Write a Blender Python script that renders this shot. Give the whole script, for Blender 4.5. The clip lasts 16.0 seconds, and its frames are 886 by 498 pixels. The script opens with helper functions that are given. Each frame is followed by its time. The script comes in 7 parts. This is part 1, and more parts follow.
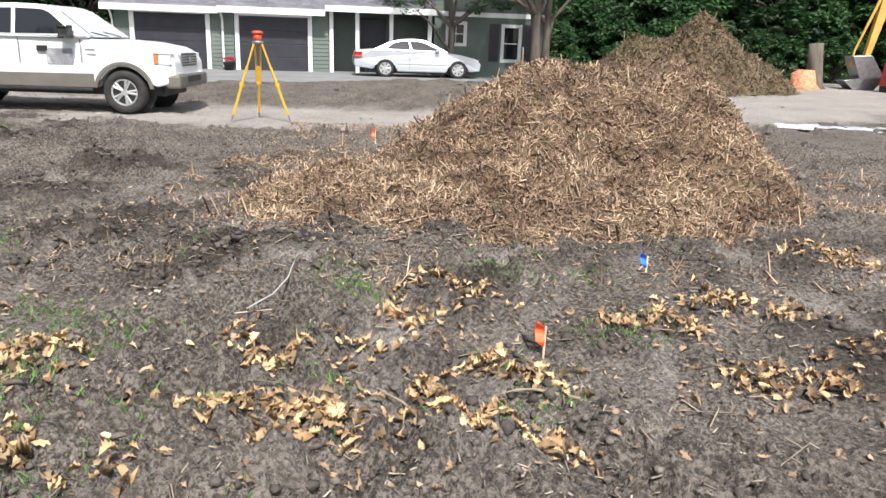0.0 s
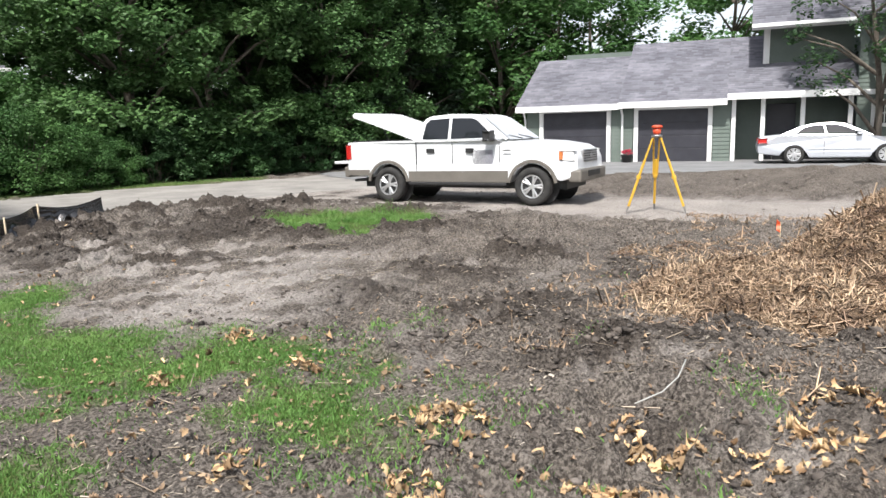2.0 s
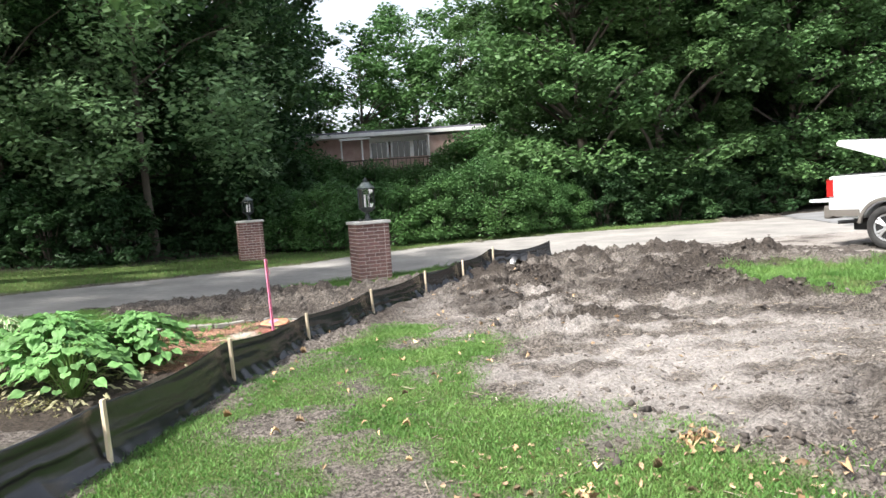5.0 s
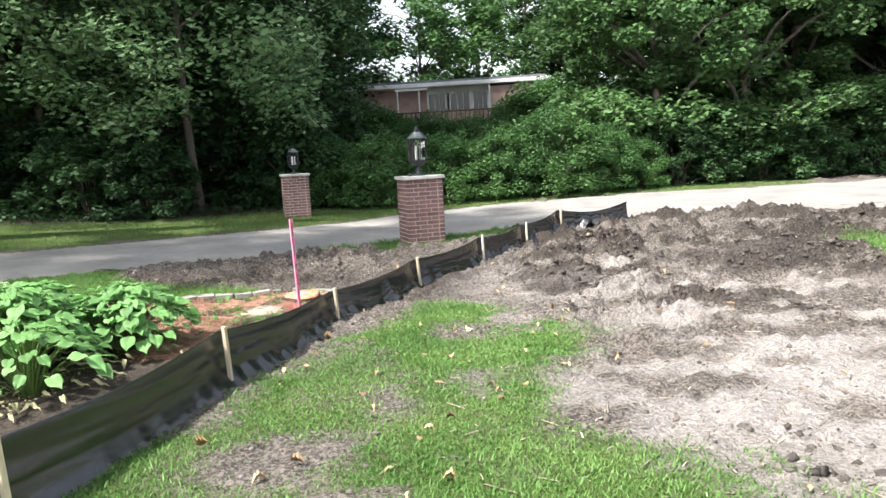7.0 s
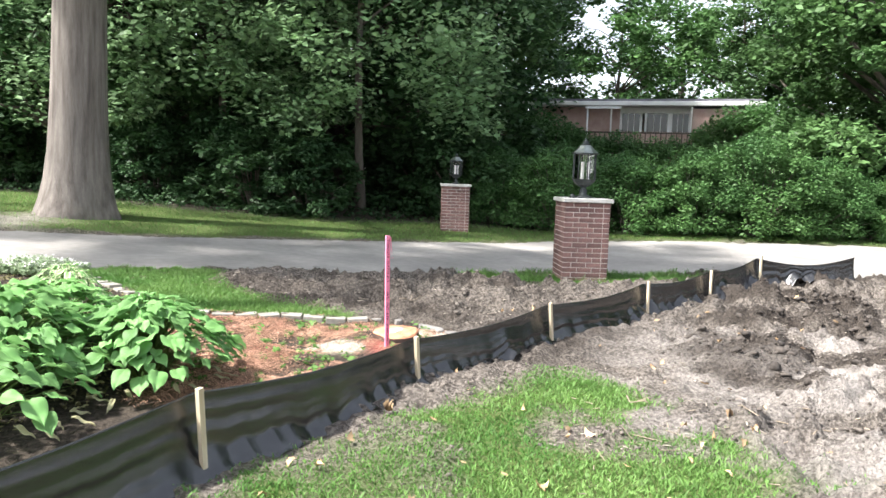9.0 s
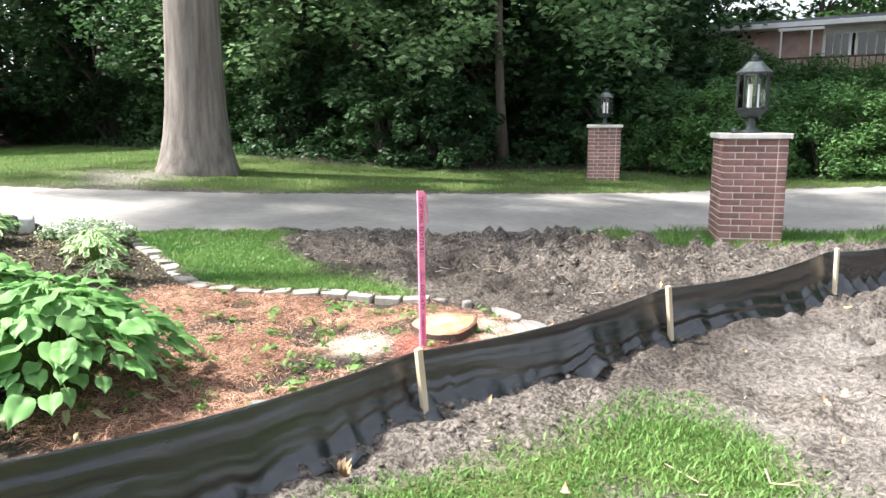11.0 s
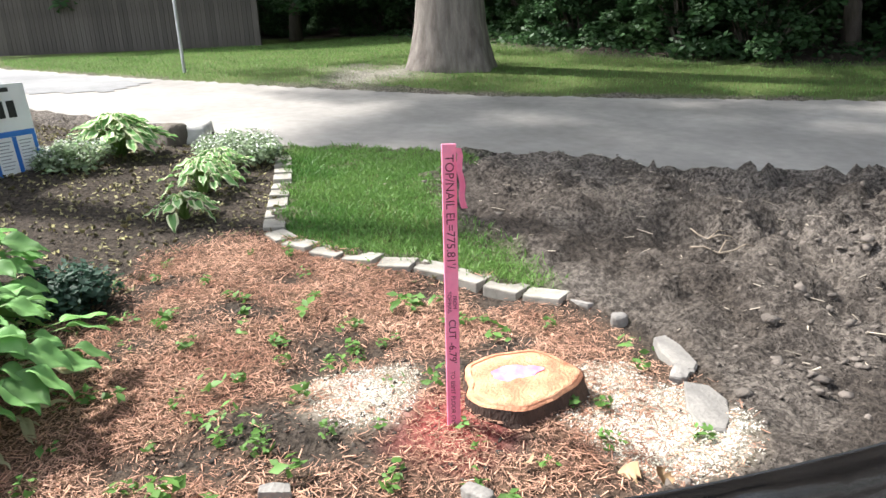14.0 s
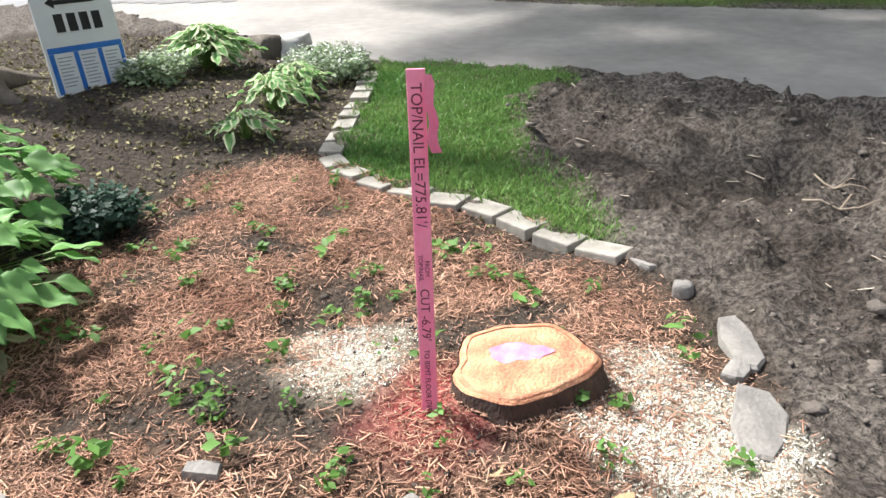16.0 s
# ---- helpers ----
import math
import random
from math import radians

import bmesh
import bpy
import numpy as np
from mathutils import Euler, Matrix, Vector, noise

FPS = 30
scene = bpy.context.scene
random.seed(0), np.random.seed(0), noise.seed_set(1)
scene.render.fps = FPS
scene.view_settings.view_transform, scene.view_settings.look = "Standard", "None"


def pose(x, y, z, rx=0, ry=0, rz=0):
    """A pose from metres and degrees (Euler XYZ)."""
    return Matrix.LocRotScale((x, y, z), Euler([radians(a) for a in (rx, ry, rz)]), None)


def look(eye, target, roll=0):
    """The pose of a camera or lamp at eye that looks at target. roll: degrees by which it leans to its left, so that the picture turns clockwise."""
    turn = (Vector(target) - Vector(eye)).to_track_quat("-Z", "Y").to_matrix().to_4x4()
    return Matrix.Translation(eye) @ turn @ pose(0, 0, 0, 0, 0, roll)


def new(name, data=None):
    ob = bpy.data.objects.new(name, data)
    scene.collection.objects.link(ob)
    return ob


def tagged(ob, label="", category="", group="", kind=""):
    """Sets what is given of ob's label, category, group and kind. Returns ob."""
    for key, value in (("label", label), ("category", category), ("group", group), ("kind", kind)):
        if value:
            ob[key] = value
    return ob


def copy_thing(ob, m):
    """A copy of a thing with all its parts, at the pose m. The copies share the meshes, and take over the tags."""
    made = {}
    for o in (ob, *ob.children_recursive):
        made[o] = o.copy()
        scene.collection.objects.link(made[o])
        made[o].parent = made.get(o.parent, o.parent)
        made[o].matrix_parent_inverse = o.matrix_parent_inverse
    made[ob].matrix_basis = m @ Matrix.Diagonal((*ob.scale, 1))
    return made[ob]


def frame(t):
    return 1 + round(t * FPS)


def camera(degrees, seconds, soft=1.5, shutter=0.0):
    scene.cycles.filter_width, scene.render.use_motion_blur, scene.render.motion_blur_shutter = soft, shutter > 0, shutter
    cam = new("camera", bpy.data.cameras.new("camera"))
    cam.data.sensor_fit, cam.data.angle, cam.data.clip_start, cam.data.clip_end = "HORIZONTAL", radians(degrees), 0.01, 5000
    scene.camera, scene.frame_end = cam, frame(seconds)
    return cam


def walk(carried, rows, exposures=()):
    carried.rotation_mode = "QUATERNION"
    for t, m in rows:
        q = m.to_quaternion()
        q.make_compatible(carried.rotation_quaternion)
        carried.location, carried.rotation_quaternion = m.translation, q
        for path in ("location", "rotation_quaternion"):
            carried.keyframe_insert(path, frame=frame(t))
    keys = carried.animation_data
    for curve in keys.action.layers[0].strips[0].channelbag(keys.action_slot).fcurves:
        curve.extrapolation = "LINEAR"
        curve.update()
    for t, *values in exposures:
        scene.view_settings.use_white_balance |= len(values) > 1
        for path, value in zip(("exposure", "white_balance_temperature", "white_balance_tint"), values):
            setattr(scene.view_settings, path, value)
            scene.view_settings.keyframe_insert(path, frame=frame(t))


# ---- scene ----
cam = camera(63.5, 16.0)
PATH = [
    (0, (-0.087, -1.623, 1.549), (1.683, -0.878, 0.99), 2.0),
    (0.5, (-0.119, -1.654, 1.558), (1.563, -0.703, 1.043), 0.8),
    (1, (-0.106, -1.642, 1.566), (1.398, -0.416, 1.081), -0.9),
    (1.5, (-0.136, -1.635, 1.582), (1.146, -0.155, 1.176), -1.6),
    (2, (-0.138, -1.614, 1.598), (1.026, -0.021, 1.273), -1.5),
    (2.5, (-0.121, -1.561, 1.605), (0.929, 0.117, 1.323), -1.6),
    (3, (-0.04, -1.411, 1.596), (0.911, 0.324, 1.302), -0.6),
    (3.5, (0.012, -1.164, 1.601), (0.887, 0.627, 1.445), -1.9),
    (4, (0.126, -0.922, 1.597), (0.643, 1.001, 1.409), -4.4),
    (4.5, (0.293, -0.52, 1.552), (0.476, 1.466, 1.4), -3.6),
    (7, (0.311, 1.52, 1.429), (0.2, 3.5, 1.17), -3.1),
    (7.5, (0.374, 2.003, 1.448), (0.124, 3.961, 1.124), -0.1),
    (8, (0.361, 2.507, 1.444), (0.061, 4.467, 1.183), -1.0),
    (8.5, (0.436, 2.97, 1.406), (-0.019, 4.908, 1.218), 0.7),
    (11, (0.6, 5.354, 1.249), (-0.445, 7.023, 0.899), -0.3),
    (11.5, (0.567, 5.807, 1.249), (-0.622, 7.364, 0.847), -0.3),
    (12, (0.427, 6.191, 1.206), (-0.872, 7.645, 0.761), 0.1),
    (12.5, (0.348, 6.568, 1.223), (-1.01, 7.934, 0.682), -0.7),
    (13, (0.318, 7.009, 1.218), (-1.203, 8.17, 0.636), -2.3),
    (13.5, (0.209, 7.309, 1.214), (-1.355, 8.409, 0.628), 0.6),
    (14, (0.103, 7.59, 1.226), (-1.522, 8.573, 0.6), -2.4),
    (14.5, (0.104, 7.875, 1.206), (-1.617, 8.67, 0.567), -3.4),
    (15, (0.08, 8.052, 1.196), (-1.668, 8.703, 0.475), -3.0),
    (15.5, (-0.008, 8.136, 1.169), (-1.773, 8.716, 0.429), -1.8),
    (16, (-0.088, 8.194, 1.154), (-1.819, 8.768, 0.332), -3.8),
]
walk(cam, [(t, look(eye, target, roll)) for t, eye, target, roll in PATH], [(0, 0.735), (2.5, 0.755), (4.5, 1.19), (7, 1.53), (11, 1.87), (13, 1.7), (14.5, 1.38), (16, 1.26)])

# ---- light ----
SUN_EL, SUN_AZ = radians(54), radians(-125)
world = bpy.data.worlds.new("world")
scene.world = world
world.use_nodes = True
wn = world.node_tree.nodes
sky = wn.new("ShaderNodeTexSky")
sky.sky_type, sky.sun_disc, sky.sun_elevation, sky.sun_rotation = "NISHITA", False, SUN_EL, SUN_AZ
sky.air_density, sky.dust_density, sky.ozone_density = 1.0, 2.0, 1.5
wn["Background"].inputs["Strength"].default_value = 0.135
haze = wn.new("ShaderNodeHueSaturation")
haze.inputs["Saturation"].default_value = 0.42
world.node_tree.links.new(sky.outputs["Color"], haze.inputs["Color"])
world.node_tree.links.new(haze.outputs["Color"], wn["Background"].inputs["Color"])
sun = new("sun", bpy.data.lights.new("sun", "SUN"))
sun.data.energy, sun.data.angle, sun.data.color = 3.8, radians(3.0), (1.0, 0.97, 0.93)
sun.matrix_world = look((0, 0, 0), (-math.sin(SUN_AZ) * math.cos(SUN_EL), -math.cos(SUN_AZ) * math.cos(SUN_EL), -math.sin(SUN_EL)))


# ---- materials ----
def mat(name, a, b, scale=8.0, rough=0.8, bump=0.0, metal=0.0, spec=0.5, fine=0.0, island=0.0, obj=0.0, stretch=(1, 1, 1), detail=6.0):
    """A two-tone material: coarse and fine noise between two colours, with relief; island and obj vary its value by piece."""
    m = bpy.data.materials.new(name)
    m.use_nodes = True
    n, l = m.node_tree.nodes, m.node_tree.links
    s = n["Principled BSDF"]
    co = n.new("ShaderNodeTexCoord")
    mp = n.new("ShaderNodeMapping")
    mp.inputs["Scale"].default_value = stretch
    l.new(co.outputs["Object"], mp.inputs["Vector"])
    t = n.new("ShaderNodeTexNoise")
    t.inputs["Scale"].default_value, t.inputs["Detail"].default_value = scale, detail
    l.new(mp.outputs[0], t.inputs["Vector"])
    r = n.new("ShaderNodeValToRGB")
    r.color_ramp.elements[0].position, r.color_ramp.elements[1].position = 0.3, 0.7
    r.color_ramp.elements[0].color, r.color_ramp.elements[1].color = (*a, 1), (*b, 1)
    l.new(t.outputs["Fac"], r.inputs[0])
    col = r.outputs[0]
    if fine:
        f = n.new("ShaderNodeTexNoise")
        f.inputs["Scale"].default_value, f.inputs["Detail"].default_value = scale * 9, 4
        l.new(mp.outputs[0], f.inputs["Vector"])
        col = value_mix(n, l, col, f.outputs["Fac"], 1 - fine, 1 + fine)
    if island:
        g = n.new("ShaderNodeNewGeometry")
        col = value_mix(n, l, col, g.outputs["Random Per Island"], 1 - island, 1 + island)
    if obj:
        o = n.new("ShaderNodeObjectInfo")
        col = value_mix(n, l, col, o.outputs["Random"], 1 - obj, 1 + obj)
    l.new(col, s.inputs["Base Color"])
    s.inputs["Roughness"].default_value, s.inputs["Metallic"].default_value = rough, metal
    s.inputs["Specular IOR Level"].default_value = spec
    if bump:
        q = n.new("ShaderNodeBump")
        q.inputs["Strength"].default_value, q.inputs["Distance"].default_value = bump, 0.02
        l.new((f if fine else t).outputs["Fac"], q.inputs["Height"])
        l.new(q.outputs[0], s.inputs["Normal"])
    return m


def value_mix(n, l, col, fac, lo, hi):
    mr = n.new("ShaderNodeMapRange")
    mr.inputs["To Min"].default_value, mr.inputs["To Max"].default_value = lo, hi
    l.new(fac, mr.inputs["Value"])
    hs = n.new("ShaderNodeHueSaturation")
    l.new(mr.outputs[0], hs.inputs["Value"])
    l.new(col, hs.inputs["Color"])
    return hs.outputs[0]


def leaf_mat(name, a, b, island=0.35, see=0.35, scale=0.5, obj=0.15):
    m = mat(name, a, b, scale=scale, rough=0.55, island=island, obj=obj, spec=0.3)
    n, l = m.node_tree.nodes, m.node_tree.links
    s = n["Principled BSDF"]
    tr = n.new("ShaderNodeBsdfTranslucent")
    col = s.inputs["Base Color"].links[0].from_socket
    l.new(col, tr.inputs["Color"])
    mx = n.new("ShaderNodeMixShader")
    mx.inputs[0].default_value = see
    l.new(s.outputs[0], mx.inputs[1])
    l.new(tr.outputs[0], mx.inputs[2])
    l.new(mx.outputs[0], n["Material Output"].inputs[0])
    return m


def glass_mat(name, tint=(0.02, 0.025, 0.03), rough=0.03):
    m = bpy.data.materials.new(name)
    m.use_nodes = True
    s = m.node_tree.nodes["Principled BSDF"]
    s.inputs["Base Color"].default_value = (*tint, 1)
    s.inputs["Roughness"].default_value = rough
    s.inputs["Specular IOR Level"].default_value = 0.45
    return m


def clear_glass(name):
    m = bpy.data.materials.new(name)
    m.use_nodes = True
    n, l = m.node_tree.nodes, m.node_tree.links
    g = n.new("ShaderNodeBsdfGlossy")
    g.inputs["Roughness"].default_value = 0.03
    t = n.new("ShaderNodeBsdfTransparent")
    f = n.new("ShaderNodeFresnel")
    mx = n.new("ShaderNodeMixShader")
    l.new(f.outputs[0], mx.inputs[0])
    l.new(t.outputs[0], mx.inputs[1])
    l.new(g.outputs[0], mx.inputs[2])
    l.new(mx.outputs[0], n["Material Output"].inputs[0])
    return m


M_ASPHALT = mat("asphalt", (0.205, 0.193, 0.18), (0.335, 0.315, 0.29), 0.9, 0.85, 0.25, fine=0.25, detail=8)
M_APRON = mat("apron_asphalt", (0.16, 0.16, 0.165), (0.24, 0.24, 0.24), 1.2, 0.85, 0.2, fine=0.2)
M_BRICK = mat("pillar_brick", (0.125, 0.07, 0.064), (0.22, 0.118, 0.102), 14, 0.85, 0.3, fine=0.2, obj=0.3)
M_MORTAR = mat("mortar", (0.52, 0.45, 0.41), (0.66, 0.59, 0.54), 30, 0.9, 0.3, fine=0.15)
M_CAPSTONE = mat("cap_stone", (0.42, 0.41, 0.38), (0.6, 0.58, 0.55), 9, 0.85, 0.3, fine=0.15)
M_PLASTIC = mat("silt_fabric", (0.012, 0.012, 0.013), (0.026, 0.026, 0.028), 6, 0.18, 0.12, spec=0.9, fine=0.2, stretch=(1, 1, 5))
M_STAKEWOOD = mat("stake_wood", (0.62, 0.49, 0.32), (0.84, 0.72, 0.54), 6, 0.75, 0.2, fine=0.15, stretch=(6, 6, 0.6), obj=0.2)
M_SIDING = mat("green_siding", (0.105, 0.135, 0.115), (0.14, 0.17, 0.15), 1.5, 0.7, 0.1, fine=0.08)
M_WHITE = mat("white_trim", (0.74, 0.74, 0.73), (0.84, 0.84, 0.83), 3, 0.55, 0.05, fine=0.04)
M_DOOR = mat("dark_door", (0.022, 0.022, 0.03), (0.035, 0.035, 0.045), 2, 0.5, 0.05, fine=0.1)
M_SHINGLE = mat("roof_shingle", (0.105, 0.105, 0.125), (0.18, 0.178, 0.205), 0.8, 0.9, 0.4, fine=0.2, island=0.22)
M_BARK = mat("bark", (0.085, 0.07, 0.055), (0.17, 0.145, 0.12), 5, 0.95, 0.9, fine=0.3, stretch=(1, 1, 0.22))
M_OAKBARK = mat("oak_bark", (0.12, 0.10, 0.088), (0.27, 0.238, 0.21), 7, 0.95, 1.0, fine=0.3, stretch=(1.6, 1.6, 0.15))
M_LEAF_A = leaf_mat("leaf_mid", (0.062, 0.132, 0.046), (0.115, 0.212, 0.072))
# Darker than the mid leaf, with the woods' shade put into its colour.
M_LEAF_B = leaf_mat("leaf_dark_shade_tone", (0.034, 0.082, 0.032), (0.066, 0.135, 0.048))
M_LEAF_C = leaf_mat("leaf_light", (0.06, 0.14, 0.045), (0.11, 0.22, 0.065))
M_NEEDLE = leaf_mat("needle", (0.022, 0.045, 0.025), (0.045, 0.075, 0.035), see=0.15)
M_GRASS = leaf_mat("grass_blade", (0.08, 0.19, 0.04), (0.18, 0.305, 0.085), scale=1.2, island=0.35)
M_CHIP = mat("wood_chip", (0.16, 0.10, 0.068), (0.54, 0.40, 0.27), 2, 0.85, 0.0, island=0.75)
# Core darker than the chips, standing in for shade in the gaps between them.
M_HEAP = mat("heap_shade_gaps", (0.06, 0.04, 0.025), (0.22, 0.145, 0.085), 24, 0.95, 0.6, fine=0.3)
M_CHIP_OLD = mat("weathered_chip", (0.15, 0.115, 0.07), (0.27, 0.21, 0.13), 3, 0.9, 0.0, island=0.5)
M_MULCH = mat("mulch_chip", (0.38, 0.19, 0.125), (0.74, 0.46, 0.325), 3, 0.85, 0.0, island=0.55)
M_CLOD = mat("mud_clod", (0.09, 0.076, 0.065), (0.19, 0.163, 0.14), 9, 0.95, 0.5, fine=0.25, island=0.25)


# ---- helpers for building ----
def thing(name, at, label, category, group="", turn=0.0, kind=""):
    e = new(name)
    e.empty_display_size = 0.2
    e.matrix_basis = pose(*at, 0, 0, turn)
    return tagged(e, label, category, group, kind)


def part(name, bm, material, parent=None, label="", smooth=False, kind=""):
    me = bpy.data.meshes.new(name)
    bmesh.ops.recalc_face_normals(bm, faces=bm.faces)
    bm.to_mesh(me)
    bm.free()
    return fin(name, me, material, parent, label, smooth, kind)


def fin(name, me, material, parent=None, label="", smooth=False, kind=""):
    me.materials.append(material)
    if smooth:
        me.polygons.foreach_set("use_smooth", [True] * len(me.polygons))
    ob = new(name, me)
    ob.parent = parent
    return tagged(ob, label, kind=kind)


def np_mesh(name, v, f):
    """A mesh from arrays of vertices and of faces with one count of corners."""
    v, f = np.asarray(v, dtype=np.float32), np.asarray(f, dtype=np.int32)
    me = bpy.data.meshes.new(name)
    me.vertices.add(len(v))
    me.vertices.foreach_set("co", v.ravel())
    k = f.shape[1]
    me.loops.add(f.size)
    me.loops.foreach_set("vertex_index", f.ravel())
    me.polygons.add(len(f))
    me.polygons.foreach_set("loop_start", np.arange(0, f.size, k, dtype=np.int32))
    me.update(calc_edges=True)
    return me


def box(bm, x0, x1, y0, y1, z0, z1, bevel=0.0):
    r = bmesh.ops.create_cube(bm, size=1)
    vs = r["verts"]
    for v in vs:
        v.co = Vector(((x0 + x1) / 2 + v.co.x * (x1 - x0), (y0 + y1) / 2 + v.co.y * (y1 - y0), (z0 + z1) / 2 + v.co.z * (z1 - z0)))
    if bevel:
        es = {e for v in vs for e in v.link_edges}
        bmesh.ops.bevel(bm, geom=list(es), offset=bevel, segments=2, affect="EDGES", profile=0.5)
    return bm


def boxed(x0, x1, y0, y1, z0, z1, bevel=0.0):
    return box(bmesh.new(), x0, x1, y0, y1, z0, z1, bevel)


def tube(bm, pts, radii, n=8, cap=True):
    """A round tube through points with a radius at each."""
    pts = [Vector(p) for p in pts]
    rings = []
    for i, p in enumerate(pts):
        d = (pts[min(i + 1, len(pts) - 1)] - pts[max(i - 1, 0)]).normalized()
        u = d.orthogonal().normalized() if i == 0 else (u - d * u.dot(d)).normalized()
        w = d.cross(u)
        rings.append([bm.verts.new(p + (u * math.cos(a) + w * math.sin(a)) * radii[i]) for a in [2 * math.pi * k / n for k in range(n)]])
    for a, b in zip(rings, rings[1:]):
        for k in range(n):
            bm.faces.new((a[k], a[(k + 1) % n], b[(k + 1) % n], b[k]))
    if cap:
        bm.faces.new(rings[0][::-1])
        bm.faces.new(rings[-1])
    return bm


def lathe(bm, prof, n=24, axis="z", off=(0, 0, 0), closed=False):
    """A turned form from (radius, height) pairs."""
    rings = []
    for r, h in prof:
        ring = []
        for k in range(n):
            a = 2 * math.pi * k / n
            p = (r * math.cos(a), r * math.sin(a), h) if axis == "z" else (r * math.cos(a), h, r * math.sin(a))
            ring.append(bm.verts.new(Vector(p) + Vector(off)))
        rings.append(ring)
    pairs = list(zip(rings, rings[1:])) + ([(rings[-1], rings[0])] if closed else [])
    for a, b in pairs:
        for k in range(n):
            bm.faces.new((a[k], a[(k + 1) % n], b[(k + 1) % n], b[k]))
    if not closed:
        bm.faces.new(rings[0][::-1])
        bm.faces.new(rings[-1])
    return bm


def prism(bm, outline, y0, y1, bevel=0.0):
    """An outline in x, z drawn out from y0 to y1."""
    a = [bm.verts.new((x, y0, z)) for x, z in outline]
    b = [bm.verts.new((x, y1, z)) for x, z in outline]
    fs = [bm.faces.new(a), bm.faces.new(b[::-1])]
    for i in range(len(a)):
        j = (i + 1) % len(a)
        fs.append(bm.faces.new((a[i], b[i], b[j], a[j])))
    if bevel:
        es = [e for e in bm.edges if e.verts[0] in a + b and e.verts[1] in a + b]
        bmesh.ops.bevel(bm, geom=es, offset=bevel, segments=2, affect="EDGES", profile=0.5)
    return bm


# ---- noise and shapes of the ground ----
def lattice(ix, iy, seed):
    h = (ix.astype(np.int64) * 374761393 + iy.astype(np.int64) * 668265263 + seed * 974711) & 0x7FFFFFFF
    h = ((h ^ (h >> 13)) * 1274126177) & 0x7FFFFFFF
    return ((h ^ (h >> 16)) & 0xFFFF) / 65535.0


def vnoise(x, y, seed=0):
    ix, iy = np.floor(x), np.floor(y)
    fx, fy = x - ix, y - iy
    fx, fy = fx * fx * (3 - 2 * fx), fy * fy * (3 - 2 * fy)
    a, b = lattice(ix, iy, seed), lattice(ix + 1, iy, seed)
    c, d = lattice(ix, iy + 1, seed), lattice(ix + 1, iy + 1, seed)
    return (a + (b - a) * fx) * (1 - fy) + (c + (d - c) * fx) * fy


def fbm(x, y, seed=0, octaves=4):
    s, k, t = 0.0, 0.5, 0.0
    for o in range(octaves):
        s, t = s + k * vnoise(x * 2**o + o * 17.3, y * 2**o - o * 9.1, seed + o), t + k
        k *= 0.55
    return s / t


def inside(x, y, poly, soft=0.25, rag=0.4, seed=5):
    """1 inside a polygon, 0 outside, with a ragged soft rim."""
    p = np.array(poly, dtype=float)
    q = np.roll(p, -1, axis=0)
    best, odd = np.full(np.shape(x), 1e9), np.zeros(np.shape(x), dtype=bool)
    for (ax, ay), (bx, by) in zip(p, q):
        ex, ey = bx - ax, by - ay
        t = np.clip(((x - ax) * ex + (y - ay) * ey) / (ex * ex + ey * ey), 0, 1)
        best = np.minimum(best, np.hypot(x - ax - t * ex, y - ay - t * ey))
        cross = ((ay > y) != (by > y)) & (x < (bx - ax) * (y - ay) / ((by - ay) if by != ay else 1e-9) + ax)
        odd ^= cross
    d = np.where(odd, best, -best) + rag * (fbm(x * 1.7, y * 1.7, seed) - 0.5) * 2 + 0.3 * rag * (fbm(x * 9, y * 9, seed + 3, 2) - 0.5)
    return np.clip(0.5 + d / (2 * soft), 0, 1)


ROAD_FAR = [(-60, -6.5), (-40, 1.7), (-23, 6.9), (-14, 9.2), (-11.4, 9.9), (-9.4, 11.3), (-8.2, 12.2), (-7.1, 13.1), (-5.15, 15.3), (-2.7, 18.0), (-2, 18.8), (0.6, 20.6), (4.5, 22.2), (10, 23.4), (14, 25)]
ROAD_NEAR = [(12, 17), (6.3, 16.5), (3.4, 15.6), (0.6, 14.6), (-0.3, 14.2), (-1.2, 13.8), (-2.1, 13.3), (-3.3, 12.0), (-4.0, 11.55), (-4.65, 10.98), (-5.1, 10.6), (-5.78, 9.75), (-6.6, 9.35), (-7.6, 8.9), (-10, 7.7), (-14, 5.5), (-24, 1), (-45, -9), (-60, -16)]
ROAD = ROAD_FAR + ROAD_NEAR
TRACK = [(4.5, 20), (6.0, 16.2), (7.2, 13.4), (8.6, 9.6), (9.7, 6.3), (11.5, 3.6), (14.5, -0.5), (20, -5), (40, -8), (40, -4), (22, -0.5), (17.5, 2.5), (14.6, 5.6), (12.6, 9.2), (12.3, 13), (12, 18), (10, 21)]
APRON = [(13, 25), (11.5, 17), (15, 14.5), (17.4, 13.2), (20.5, 10.8), (24, 7.5), (29, 4), (34, 6), (28, 17), (20, 24), (14, 26)]
LAWN = [(-1.3, 5.3), (-1.05, 6.8), (-0.78, 7.75), (-0.2, 8.4), (0.35, 8.3), (0.9, 7.5), (1.12, 7.0), (0.8, 6.4), (0.55, 5.7), (0.45, 5.15), (1.0, 4.5), (1.55, 4.5), (2.0, 3.6), (2.17, 3.2), (2.1, 2.6), (2.0, 1.9), (1.6, 1.45), (1.15, 1.85), (0.75, 2.25), (0.5, 1.9), (0.1, 1.0), (-0.8, 0.3), (-3, 0), (-3, 4)]
